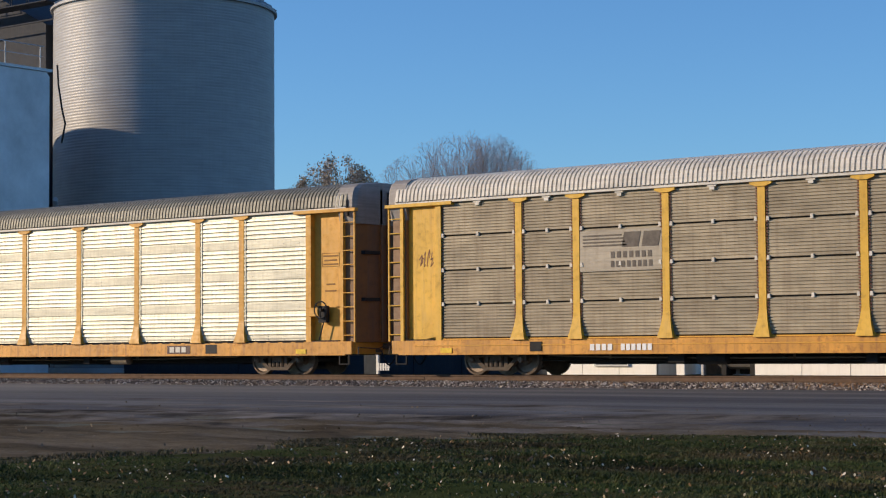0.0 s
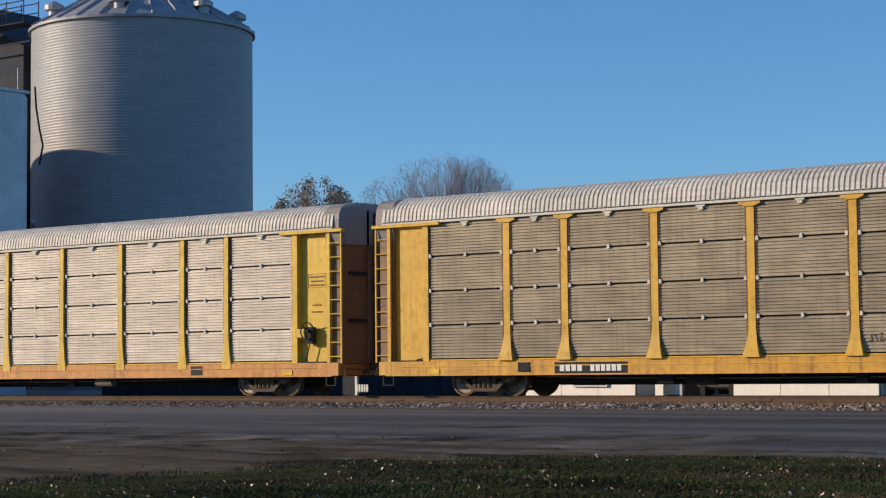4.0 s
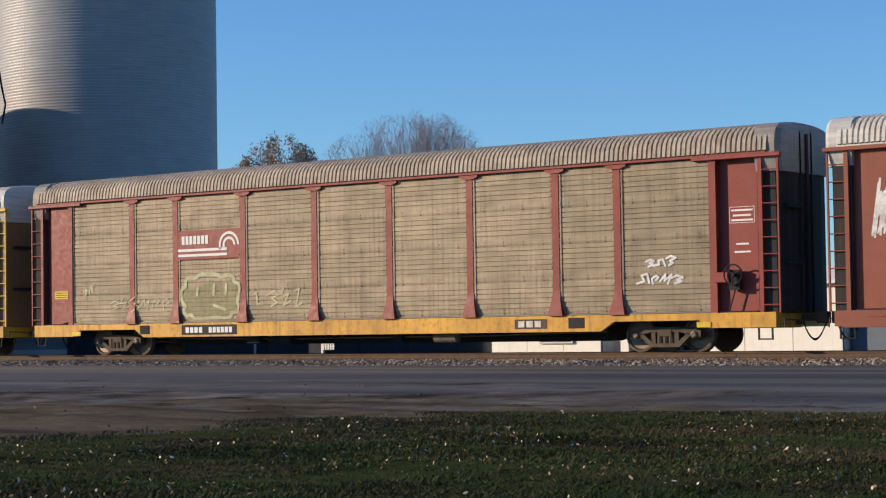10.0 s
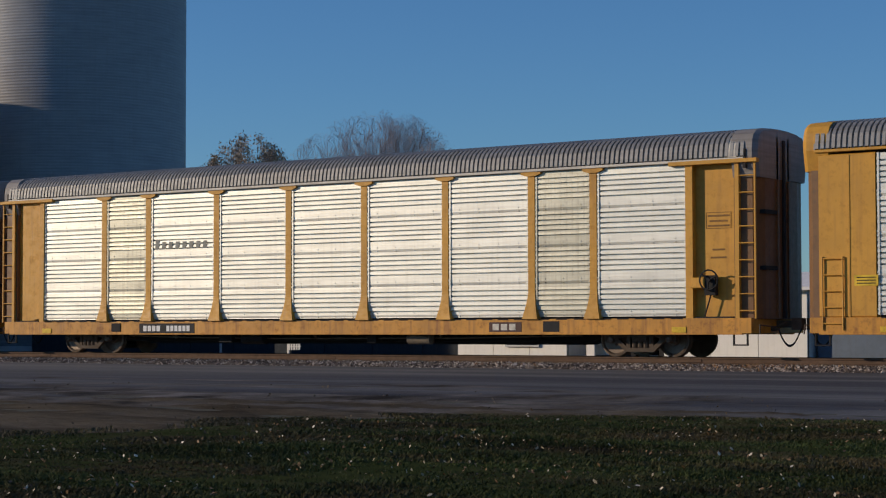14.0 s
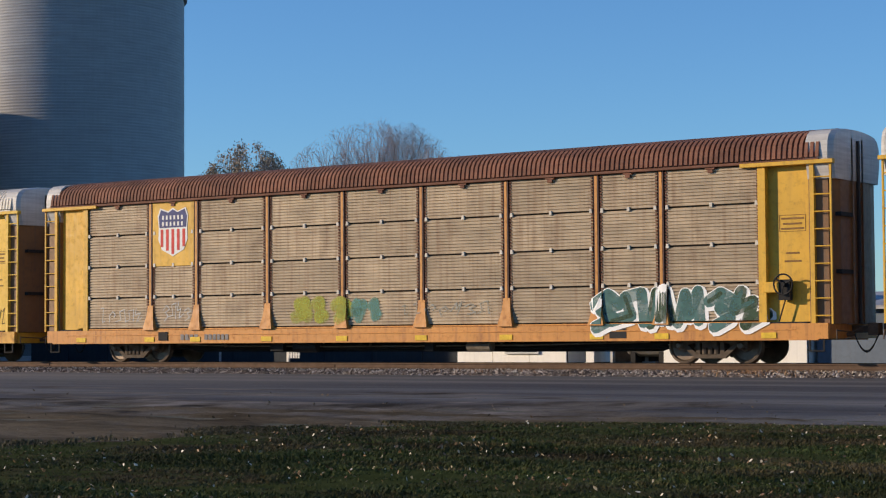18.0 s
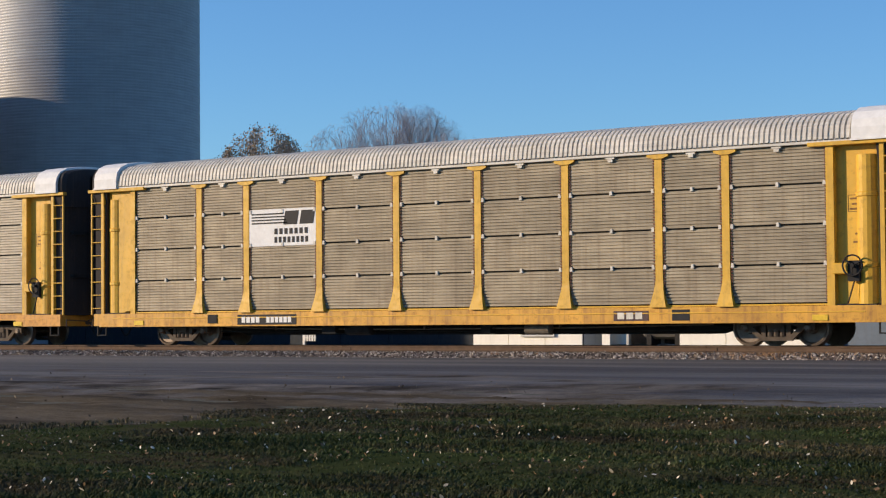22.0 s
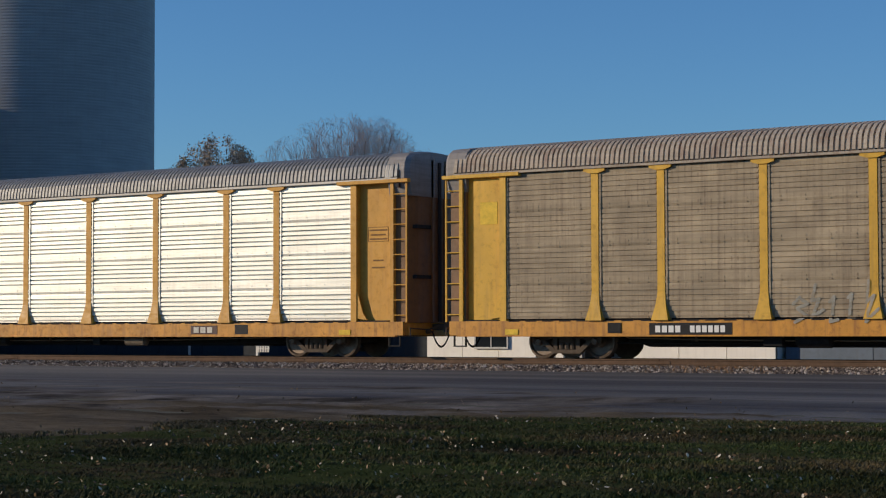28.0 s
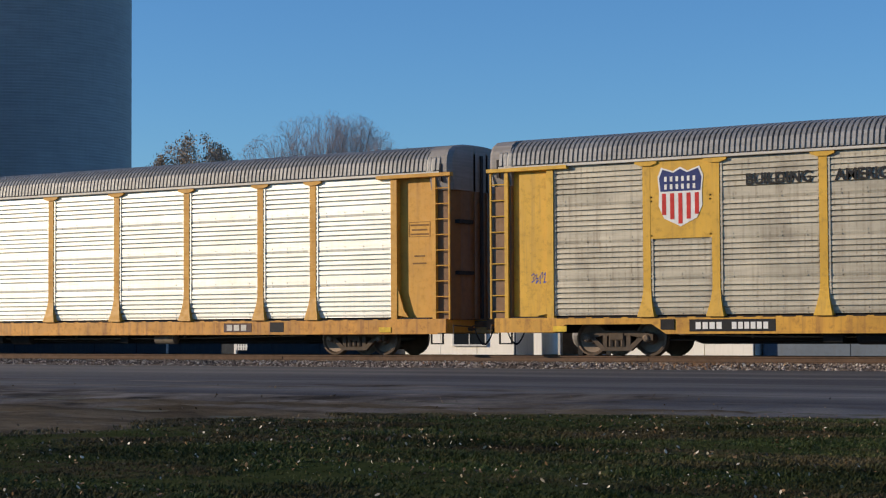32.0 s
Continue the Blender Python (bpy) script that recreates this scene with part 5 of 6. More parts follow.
def spray_fat(car, x0, x1, z0, z1, n, fill, line, seed, label, r=0.1, edge=0.045):
    """Thick strokes with an outline all round."""
    rng = random.Random(seed)
    w, polys = (x1 - x0) / n, []
    for i in range(n):
        polys.append(form(rng, x0 + i * w + r, z0 + r + edge, w - r, z1 - z0 - 2 * (r + edge), 0.05))
    e = spray_group(car, label)
    for pts in polys:
        spray_part(e, [(line, stroke(pts, r + edge)), (fill, stroke(pts, r))])


def spray_lines(car, x0, x1, z0, z1, n, mat, seed, label, r=0.016):
    """A quick scrawl of thin strokes."""
    rng = random.Random(seed)
    e, w = spray_group(car, label), (x1 - x0) / n
    pts, polys = [], []
    for i in range(n):
        polys += stroke(form(rng, x0 + i * w, z0 + rng.uniform(0, 0.15) * (z1 - z0), w * 1.1, (z1 - z0) * rng.uniform(0.6, 0.95), 0.15), r)
    spray_part(e, [(mat, polys)])


def tube(points, r, n=7):
    """A pipe along x through the points."""
    ring = [(r * math.cos(math.tau * k / n), r * math.sin(math.tau * k / n)) for k in range(n + 1)]
    return Geo().grid([[(x, y + a, z + b) for a, b in ring] for x, y, z in points])


def autorack(k, spec):
    """One covered auto carrier car; returns it and its wheelsets."""
    s = dict(side="ribbed", sheet=SILVER, post=AMBER, sill=AMBER, roof=GREY_ROOF, ends="open", end=ENDBROWN, hood=ENDGREY, brake=False, foot=None)
    s.update(spec)
    car = thing("autorack_car", s["label"], "railcar", "cars of the train")
    keyed = []
    flush = s["ends"] == "flush"
    bays = FLUSH_BAYS if s.get("cut") else BAYS
    # underframe
    part("centre_sill", kept("centre_sill", lambda: Geo().prism([(-13.2, 0.98), (-13.2, 0.6), (-8.9, 0.6), (-7.9, 0.31), (7.9, 0.31), (8.9, 0.6), (13.2, 0.6), (13.2, 0.98)], -0.42, 0.42, "y").mesh("centre_sill")), BLACK, car)
    for x in (-6.6, -4.0, -1.35, 1.35, 4.0, 6.6):
        part("cross_bearer", kept("cross_bearer", lambda: Geo().prism([(-1.38, 0.97), (-1.38, 0.72), (-0.43, 0.45), (-0.43, 0.97)], -0.09, 0.09, "x").mesh("cross_bearer")), BLACK, car, at=(x, 0, 0))
    part("deck", kept("deck", lambda: Geo().box(-13.4, 13.4, -1.38, 1.38, 0.985, 1.04).mesh("deck")), BLACK, car)
    gear = kept("gear", lambda: Geo().lathe([(-1.1, 0.1), (-1.05, 0.2), (-0.2, 0.2), (-0.15, 0.1)], (-2.5, -0.95, 0.5), "x", 12).box(-4.4, -3.9, -1.15, -0.75, 0.36, 0.66).box(1.2, 1.5, -1.1, -0.8, 0.35, 0.7)
                .rod((-9, -0.7, 0.42), (9, -0.7, 0.40), 0.025).mesh("brake_gear"))
    part("brake_gear", gear, BLACK, car)
    sill = kept("side_sill", lambda: Geo().prism([(-13.45, 0.62), (-12.9, 0.62), (-12.75, 0.6), (12.75, 0.6), (12.9, 0.62), (13.45, 0.62), (13.45, 1.0), (-13.45, 1.0)], -1.535, -1.40, "y")
                .bar(-13.2, 13.2, -1.55, -1.46, 0.585, 0.625, 0.005).mesh("side_sill"))
    if s.get("arch"):
        sill = kept("arched_sill", lambda: Geo().prism([(-13.45, 0.62), (-11.6, 0.62), (-11.3, 0.82), (-8.8, 0.82), (-8.4, 0.57), (8.4, 0.57), (8.8, 0.82), (11.3, 0.82), (11.6, 0.62), (13.45, 0.62), (13.45, 1.0), (-13.45, 1.0)], -1.535, -1.40, "y").mesh("side_sill"))
    part("side_sill", sill, SILL_PAINT.get(s["sill"], s["sill"]), car)
    o = part("side_sill", sill, s["sill"], car)
    o.rotation_euler = (0, 0, math.pi)
    if s["side"] == "fine" or s.get("lip"):
        part("sill_lip", kept("sill_lip", lambda: Geo().bar(-11.8, 11.8, -1.50, -1.42, 1.005, 1.05, 0.01).mesh("sill_lip")), s.get("lip", s["sill"]), car)
    for e in (-1, 1):
        es = part("end_sill", kept("end_sill", lambda: Geo().box(13.2, 13.45, -1.39, 1.39, 0.62, 0.97).mesh("end_sill")), s["sill"], car)
        es.rotation_euler = (0, 0, 0 if e > 0 else math.pi)
        c = part("coupler", kept("coupler", coupler_mesh), TRUCKSTEEL, car, at=(e * 13.55, 0, 0))
        c.rotation_euler = (0, 0, 0 if e > 0 else math.pi)
        hs = part("air_hose", kept("hose", hose_mesh), BLACK, car, at=(e * 13.55, 0, 0))
        hs.rotation_euler = (0, 0, 0 if e > 0 else math.pi)
        lever = part("cut_lever", kept("cut_lever", lambda: Geo().rod((0, -1.42, 0.82), (0, -0.5, 0.78), 0.018).rod((0, -0.5, 0.78), (0.18, -0.2, 0.92), 0.018).rod((0, -1.42, 0.84), (0.02, -1.44, 0.6), 0.018).mesh("cut_lever")), TRUCKSTEEL, car, at=(e * 13.62, 0, 0))
        lever.scale = (e, 1, 1)
        for x in (12.95, 13.32):
            part("stirrup_leg", kept("stirrup_leg", lambda: Geo().box(-0.02, 0.02, -1.5, -1.46, 0.34, 0.64).mesh("stirrup_leg")), BLACK, car, at=(e * x, 0, 0))
        part("stirrup_step", kept("stirrup_step", lambda: Geo().bar(-0.2, 0.2, -1.51, -1.44, 0.31, 0.345, 0.006).mesh("stirrup_step")), BLACK, car, at=(e * 13.135, 0, 0))
        part("angle_cock", kept("angle_cock", lambda: Geo().lathe([(-0.12, 0.03), (-0.1, 0.055), (0.02, 0.055), (0.05, 0.035), (0.12, 0.035)], (0, 0, 0), "x", 8).mesh("angle_cock")), TRUCKSTEEL, car, at=(e * 13.55, -0.38, 0.72))
        truck(car, e * 10.05, keyed)
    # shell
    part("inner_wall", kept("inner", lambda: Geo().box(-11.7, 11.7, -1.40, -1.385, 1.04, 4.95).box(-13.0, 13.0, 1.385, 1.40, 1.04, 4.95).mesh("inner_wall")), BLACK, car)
    part("far_wall", kept("far_wall", lambda: Geo().grid([[(-13.0, y, z), (13.0, y, z)] for i in range(26) for z, y in ((1.05 + i * 0.15, 1.44), (1.12 + i * 0.15, 1.48))]).mesh("far_wall")), s["sheet"], car)
    part("roof", kept("roof", lambda: roof_mesh(26.6)), s["roof"], car, s.get("roof_label", ""), at=(0, 0, 0.055 if flush else 0))
    part("roof_edge", kept("edge", lambda: Geo().bar(-13.28, 13.28, -1.575, -1.47, 4.93, 5.0, 0.01).bar(-13.28, 13.28, 1.47, 1.575, 4.93, 5.0, 0.01).mesh("roof_edge")), s.get("edge", s["post"] if flush else PALE_ROOF if s["roof"] in (GREY_ROOF, OLIVE_ROOF) else s["roof"]), car, at=(0, 0, 0.055 if flush else 0))
    # side panels
    rows = s.get("rows")
    for i, (a, b) in enumerate(bays):
        w, cx = b - a, (a + b) / 2
        if s["side"] == "ribbed":
            sheet_mat = s.get("odd", {}).get(i, s["sheet"])
            old = sheet_mat in (TANSHEET, TANSILVER, SCUFFED, SILVER, DULLSILVER)
            worn = sheet_mat == TANSHEET
            pn = part("panel", kept(("ribbed", round(w, 3), old, worn), lambda: ribbed_panel(w, -1.452, 0.022) if worn else ribbed_panel(w, -1.425, 0.035, 0.005) if old else ribbed_panel(w)), sheet_mat, car, at=(cx, 0, 0))
            if sheet_mat in (SCUFFED, DULLSILVER) and s.get("bands", True):
                for q in (1, 2, 3):
                    part("seam_band", kept(("band", round(w, 3)), lambda: Geo().box(-w / 2 + 0.06, w / 2 - 0.05, -1.4705, -1.46, 0.02, 0.26).mesh("seam_band")), SHADEBAND, pn, at=(0, 0, RIB_SEAMS[q]))
        else:
            for r in range(4):
                mat = rows(i, r) if rows else s["sheet"]
                z0, z1 = SEAMS[r], SEAMS[r + 1]
                part("panel", kept(("fine", round(w, 3), r), lambda: fine_panel(w, z0, z1)), mat, car, at=(cx, 0, z0))
            for x in (a + 0.02, b - 0.02):
                tagged(part("clip_column", kept("clip_column", edge_clips_mesh), RUSTCLIP, car, at=(x, 0, 0)), kind="stuff")
            for z0 in SEAMS[1:4]:
                for x in (a + 0.05, cx, b - 0.05):
                    part("seam_clip", kept("seam_clip", seam_clip_mesh), PALECLIP, car, at=(x, 0, z0))
    # black bars stand in for the shadow gap between panels and sill
    if s["side"] == "ribbed" and not s.get("lip"):
        for a, b in bays:
            n = max(2, round((b - a) / 0.52))
            for i in range(n):
                part("drain_slot", kept("drain_slot", lambda: Geo().box(-0.17, 0.17, -1.54, -1.50, 0.978, 1.006).mesh("drain_slot")), BLACK, car, at=(a + (i + 0.5) * (b - a) / n, 0, 0))
    if s["side"] == "fine" or s.get("tabs"):
        for a, b in bays:
            part("roof_tab", kept("roof_tab", lambda: Geo().box(-0.07, 0.07, -1.53, -1.44, 4.80, 4.95).box(-0.13, 0.13, -1.54, -1.44, 4.88, 4.95).mesh("roof_tab")), s["roof"], car, at=((a + b) / 2, 0, 0))
    if s["side"] == "fine":
        part("sill_ledge", kept("sill_ledge", lambda: Geo().bar(-12.6, 12.6, -1.548, -1.5, 0.835, 0.865, 0.006).mesh("sill_ledge")), s["sill"], car)
    # posts
    if s.get("cut"):
        for x in (-4.245, -1.41, 1.41, 4.245):
            part("post", kept("bare_post", lambda: add_foot(Geo().box(-0.1, 0.1, -1.506, -1.39, 1.5, 4.93)).mesh("post")), s["post"], car, at=(x, 0, 0))
        for a, b in ((-9.08, -6.95), (6.95, 9.08)):
            part("plain_panel", kept(("plain", a), lambda: dented_panel(a, b)), GLOSSAMBER, car, "plain yellow sheet with shallow dents")
            for x in (a + 0.12, b - 0.12):
                part("gusset", kept("gusset", lambda: Geo().prism([(-0.03, 1.75), (-0.2, 1.0), (0.2, 1.0), (0.03, 1.75)], -1.575, -1.515, "y").mesh("gusset")), s["post"], car, at=(x, 0, 0))
    else:
        for x in POSTS:
            shape, make = ("slim", slim_post_mesh) if s["foot"] else ("plain_post", plain_post_mesh) if s.get("plain_posts") else ("post", post_mesh)
            part("post", kept(shape, make), s["post"], car, at=(x, 0, 0))
            if s.get("strip"):
                part("post_strip", kept("post_strip", lambda: Geo().box(-0.045, 0.03, -1.506, -1.499, 1.7, 4.9).mesh("post_strip")), s["strip"], car, "worn amber strip", at=(x, 0, 0))
            if s["foot"]:
                part("post_foot", kept("post_foot", post_foot_mesh), s["foot"], car, at=(x, 0, 0))
    # ends
    end_paint = s.get("door", s["post"] if not s["foot"] else s["sill"])
    for e in (-1, 1):
        round_cap = s.get("caps", {}).get(e)
        if flush:
            part("end_panel", kept(("flush", e), lambda: Geo().bar(min(e * 11.75, e * 13.2), max(e * 11.75, e * 13.2), -1.515, -1.38, 1.0, 4.93, 0.03).mesh("end_panel")), end_paint, car)
            part("corner_seam", kept(("seam", e), lambda: Geo().box(e * 12.42 - 0.02, e * 12.42 + 0.02, -1.53, -1.515, 1.0, 4.9).mesh("corner_seam")), end_paint, car)
            part("ladder", kept("short_ladder", short_ladder_mesh), end_paint, car, at=(12.55 if e > 0 else -13.1, 0, 0))
        else:
            part("end_post", kept("end_post", lambda: Geo().prism([(-0.1, 4.93), (-0.1, 1.7), (-0.1, 1.0), (0.1, 1.0), (0.1, 4.93)], -1.525, -1.25, "y").mesh("end_post")), end_paint, car, at=(e * 11.74, 0, 0))
            if e < 0:
                part("end_panel", kept("near_panel", lambda: Geo().bar(-12.72, -11.84, -1.435, -1.36, 1.02, 4.9, 0.02).mesh("end_panel")), end_paint, car)
            part("end_panel", kept(("recess", e), lambda: Geo().box(min(e * 11.8, e * 13.1), max(e * 11.8, e * 13.1), -1.34, -1.30, 1.02, 4.93).mesh("end_panel")), end_paint, car)
            ld = part("ladder", kept("ladder", ladder_mesh), s.get("ladder", end_paint), car, at=(e * 13.02, 0, 0))
            if e < 0:
                ld.scale = (-1, 1, 1)
            part("top_bar", kept(("top_bar", e), lambda: Geo().bar(min(e * 11.2, e * 13.65), max(e * 11.2, e * 13.65), -1.60, -1.44, 4.86, 4.96, 0.01).mesh("top_bar")), end_paint, car)
            part("step", kept(("step", e), lambda: Geo().box(min(e * 11.9, e * 12.9), max(e * 11.9, e * 12.9), -1.53, -1.3, 1.0, 1.03).mesh("step")), BLACK, car)
            if not (s["brake"] and e > 0):
                part("brace", kept(("brace", e), lambda: Geo().prism([(e * 11.84, 1.9), (e * 11.84, 1.1), (e * 12.2, 1.05), (e * 12.05, 1.25)], -1.5, -1.46, "y").mesh("brace")), end_paint, car)
            if round_cap:
                part("corner_column", kept("column", lambda: Geo().lathe([(1.02, 0.3), (1.9, 0.3), (1.92, 0.33), (2.0, 0.33), (2.02, 0.3), (3.6, 0.3), (3.62, 0.33), (3.7, 0.33), (3.72, 0.3), (4.62, 0.3)], axis="z", n=18).mesh("corner_column")), end_paint, car, at=(e * 12.62, -1.2, 0))
                cap = part("corner_cap", kept("corner_cap", corner_cap_mesh), WHITEPAINT, car, "white boxy corner cap", at=(e * 12.72, 0, 0))
                cap.rotation_euler = (0, 0, 0 if e > 0 else math.pi)
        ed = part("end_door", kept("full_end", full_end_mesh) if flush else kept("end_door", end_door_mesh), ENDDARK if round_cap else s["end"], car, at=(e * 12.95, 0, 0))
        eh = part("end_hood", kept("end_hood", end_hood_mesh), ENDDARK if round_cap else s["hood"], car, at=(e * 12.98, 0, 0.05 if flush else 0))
        if s["roof"] in (GREY_ROOF, OLIVE_ROOF) and not flush:
            part("roof_flashing", kept(("flashing", e), lambda: Geo().grid([[(e * x, y, z) for x in (12.86, 13.02, 13.1 + 0.12 * (z - 5))] for y, z in ((-1.585, 5.0), (-1.575, 5.16), (-1.535, 5.33), (-1.43, 5.485), (-1.22, 5.62))]).mesh("roof_flashing")), PALECLIP, car)
            part("hood_strip", kept("hood_strip", lambda: Geo().box(-0.04, 0.04, -1.565, -1.5, 4.72, 5.2).mesh("hood_strip")), ENDDARK, car, at=(e * 13.3, 0, 0))
        part("door_gap", kept("door_gap", lambda: Geo().box(0.6, 0.725, -0.05, 0.05, 1.0, 5.5).mesh("door_gap")), ENDDARK, car, at=(e * 12.95, 0, 0)).rotation_euler = (0, 0, 0 if e > 0 else math.pi)
        for z in (2.2, 3.6):
            part("latch_bar", kept("latch_bar", lambda: Geo().box(0.55, 0.72, -1.15, -0.45, 0, 0.1).mesh("latch_bar")), BLACK, car, at=(e * 12.95, 0, z)).rotation_euler = (0, 0, 0 if e > 0 else math.pi)
        if e < 0:
            ed.rotation_euler = eh.rotation_euler = (0, 0, math.pi)
    if s["brake"]:
        part("brake_wheel", kept("brake_wheel", brake_wheel_mesh), BLACK, car, "dark hand brake wheel", at=(12.35, -1.66, 1.95))
        part("brake_box", kept("brake_box", lambda: Geo().bar(11.82, 12.2, -1.6, -1.4, 1.75, 2.02, 0.02).mesh("brake_box")), end_paint, car)
    # stencils: every number and owner's mark is plain bars
    a = s.get("number", -6.2)
    if s.get("number_plate", True):
        plate(car, "number_board", a - 1.15, a + 1.15, 0.63, 0.93, s.get("board", DECALBLACK), y=-1.542, depth=0.006)
    lettering(kept("num_a", lambda: letter_bars(0.75, 0.17, 4, 1)), s.get("ink", WHITEPAINT), car, at=(a - 0.6, -1.546, 0.69))
    lettering(kept("num_b", lambda: letter_bars(1.0, 0.17, 6, 2)), s.get("ink", WHITEPAINT), car, at=(a + 0.5, -1.546, 0.69))
    if s["sill"] in (AMBER, YELLOW, LEMON):
        plate(car, "mark_board", s.get("mark", 6.2) - 0.52, s.get("mark", 6.2) + 0.52, 0.66, 0.92, DARKPOST, y=-1.542, depth=0.006)
        lettering(kept("mark", lambda: letter_bars(0.8, 0.17, 3, 3, gap=0.25)), PALECLIP, car, at=(s.get("mark", 6.2), -1.546, 0.705))
    pipe = kept("train_pipe", lambda: tube([(-8.3, -1.0, 0.56), (-6.0, -1.0, 0.5), (-2.2, -0.95, 0.47), (4.4, -0.97, 0.49), (8.3, -1.0, 0.56)], 0.022).mesh("train_pipe"))
    part("train_pipe", pipe, PIPE, car, "dusty tan train pipe")
    for x in (-6.3, -0.8, 3.7):
        part("pipe_hanger", kept("pipe_hanger", lambda: Geo().box(-0.02, 0.02, -1.02, -0.94, 0.46, 0.72).mesh("pipe_hanger")), PIPE, car, at=(x, 0, 0))
    part("air_tank", kept("air_tank", lambda: Geo().lathe([(-0.5, 0.06), (-0.46, 0.15), (0.3, 0.15), (0.34, 0.06)], (0, 0, 0), "x", 14).mesh("air_tank")), PIPE, car, at=(3.2, -1.15, 0.46))
    plate(car, "data_board", 7.4, 7.9, 0.66, 0.94, DECALBLACK, y=-1.542, depth=0.006)
    part("tag_board", kept("tag_board", lambda: Geo().box(-0.19, 0.19, -1.56, -1.53, -0.12, 0.14).mesh("tag_board")), BLACK, car, at=(-8.35, 0, 0.8))
    spots = [p + d for p in POSTS for d in (-0.0,)] + [-11.9, 11.9] if s["foot"] else [-11.45, 11.45]
    for x in spots:
        part("reflector", kept("reflector", lambda: Geo().box(-0.2, 0.2, -1.556, -1.54, 0.64, 0.78).mesh("reflector")), DECALYELLOW, car, at=(x, 0, 0))
    if not flush:
        for z, wd in ((3.55, 0.6), (3.42, 0.5), (3.3, 0.6), (2.7, 0.35), (2.5, 0.45)):
            part("stencil_line", kept(("stencil", wd), lambda: Geo().box(-wd / 2, wd / 2, -0.004, 0, 0, 0.045).mesh("stencil_line")), DOORINK if s["post"] != MAROON and s["post"] != OXIDE else WHITEPAINT, car, at=(12.48, -1.344, z))
        part("stencil_frame", kept("stencil_frame", lambda: Geo().box(-0.35, 0.35, -0.004, 0, 0.0, 0.012).box(-0.35, 0.35, -0.004, 0, 0.4, 0.412).box(-0.35, -0.338, -0.004, 0, 0.012, 0.4).box(0.338, 0.35, -0.004, 0, 0.012, 0.4).mesh("stencil_frame")),
             DOORINK if s["post"] != MAROON else WHITEPAINT, car, at=(12.48, -1.344, 3.25))
    for nx, ny, nz in ([s["notice"]] if "notice" in s else []) + ([(-12.0, -1.524, 1.75)] if flush else []):
        nb = plate(car, "notice", nx - 0.3, nx + 0.3, nz, nz + 0.26, DECALYELLOW, "yellow notice plate with dark lines", y=ny, depth=0.008)
        for dz in (0.05, 0.12, 0.19):
            part("notice_line", kept("notice_line", lambda: Geo().box(-0.24, 0.24, -0.002, 0.0, 0, 0.022).mesh("notice_line")), DECALBLACK, nb, at=(nx, ny - 0.001, nz + dz))
    extras = s.get("extras", ())
    for extra in extras if isinstance(extras, tuple) else (extras,):
        extra(car)
    return car, keyed


def bay(i, flush=False):
    a, b = (FLUSH_BAYS if flush else BAYS)[i]
    return (a + b) / 2, b - a


def word_mark(i, z, height, n, mat, width=0.85, slant=0.0, flush=False, label="", low=0.6):
    def add(car):
        cx, w = bay(i, flush)
        lettering(letter_bars(w * width, height * 0.85, n, i + n, slant, 0.5, low), mat, car, label, at=(cx, -1.486, z))
    return add


def slogan(words, i, z, mat, height=0.27, x=None):
    def add(car):
        cx = bay(i)[0] if x is None else x
        part("lettering", kept(("text", words, height), lambda: text_mesh(words, height)), mat, car, at=(cx, -1.503 if z > 1 else -1.541, z))
    return add


def stripe_mark(z, board=None, ink=DECALBLACK):
    def add(car):
        cx, w = bay(2)
        if board:
            plate(car, "emblem_board", cx - w / 2, cx + w / 2, z - 0.55, z + 0.55, board, y=-1.494, depth=0.02)
        g = Geo()
        for j in range(4):
            g.box(-w * 0.46, w * 0.08 - j * 0.05, -0.004, 0, 0.12 + j * 0.09, 0.16 + j * 0.09)
        for j, (p, q) in enumerate(((0.02, 0.22), (0.26, 0.46))):
            g.prism([(w * p, 0.08), (w * q, 0.08), (w * q + 0.08, 0.48), (w * p + 0.08, 0.48)], -0.004, 0, "y")
        part("emblem", g, ink, car, "dark striped emblem bars", at=(cx, -1.5, z))
        for dz, n in ((-0.2, 7), (-0.45, 8)):
            lettering(kept(("small_row", n), lambda: letter_bars(1.35, 0.17, n, n, 0, 0.4)), ink, car, at=(cx + 0.38, -1.5, z + dz))
    return add


def shield_mark(slog=None, faded=False, big=True):
    def add(car):
        cx, w = bay(1)
        plate(car, "emblem_board", cx - w / 2 - 0.02, cx + w / 2 + 0.02, 2.96, 4.93, YELLOW, "yellow emblem board")
        h = 1.5 if big else 0.9
        emblem_shield(car, cx, 4.0 if big else 4.1, 1.26 if big else 0.78, h, faded)
        if slog:
            part("lettering", kept("small_slogan", lambda: text_mesh(slog, 0.118)), DARKPOST, car, at=(cx, -1.506, 3.33))
    return add


def block_mark(mat, board, z=3.45):
    def add(car):
        cx, w = bay(2)
        if board:
            plate(car, "emblem_board", cx - w / 2, cx + w / 2, z - 0.48, z + 0.48, board, y=-1.494, depth=0.02)
        g = Geo()
        for x in (-0.62, -0.02, 0.58):
            g.prism([(x - 0.24, -0.12), (x + 0.2, -0.12), (x + 0.26, 0.02), (x + 0.2, 0.36), (x - 0.2, 0.36), (x - 0.26, 0.22)], -0.004, 0, "y")
        g.box(-0.85, 0.85, -0.004, 0, -0.32, -0.2)
        part("emblem", g, mat, car, "bold block emblem over a bar", at=(cx + 0.1, -1.5, z))
    return add


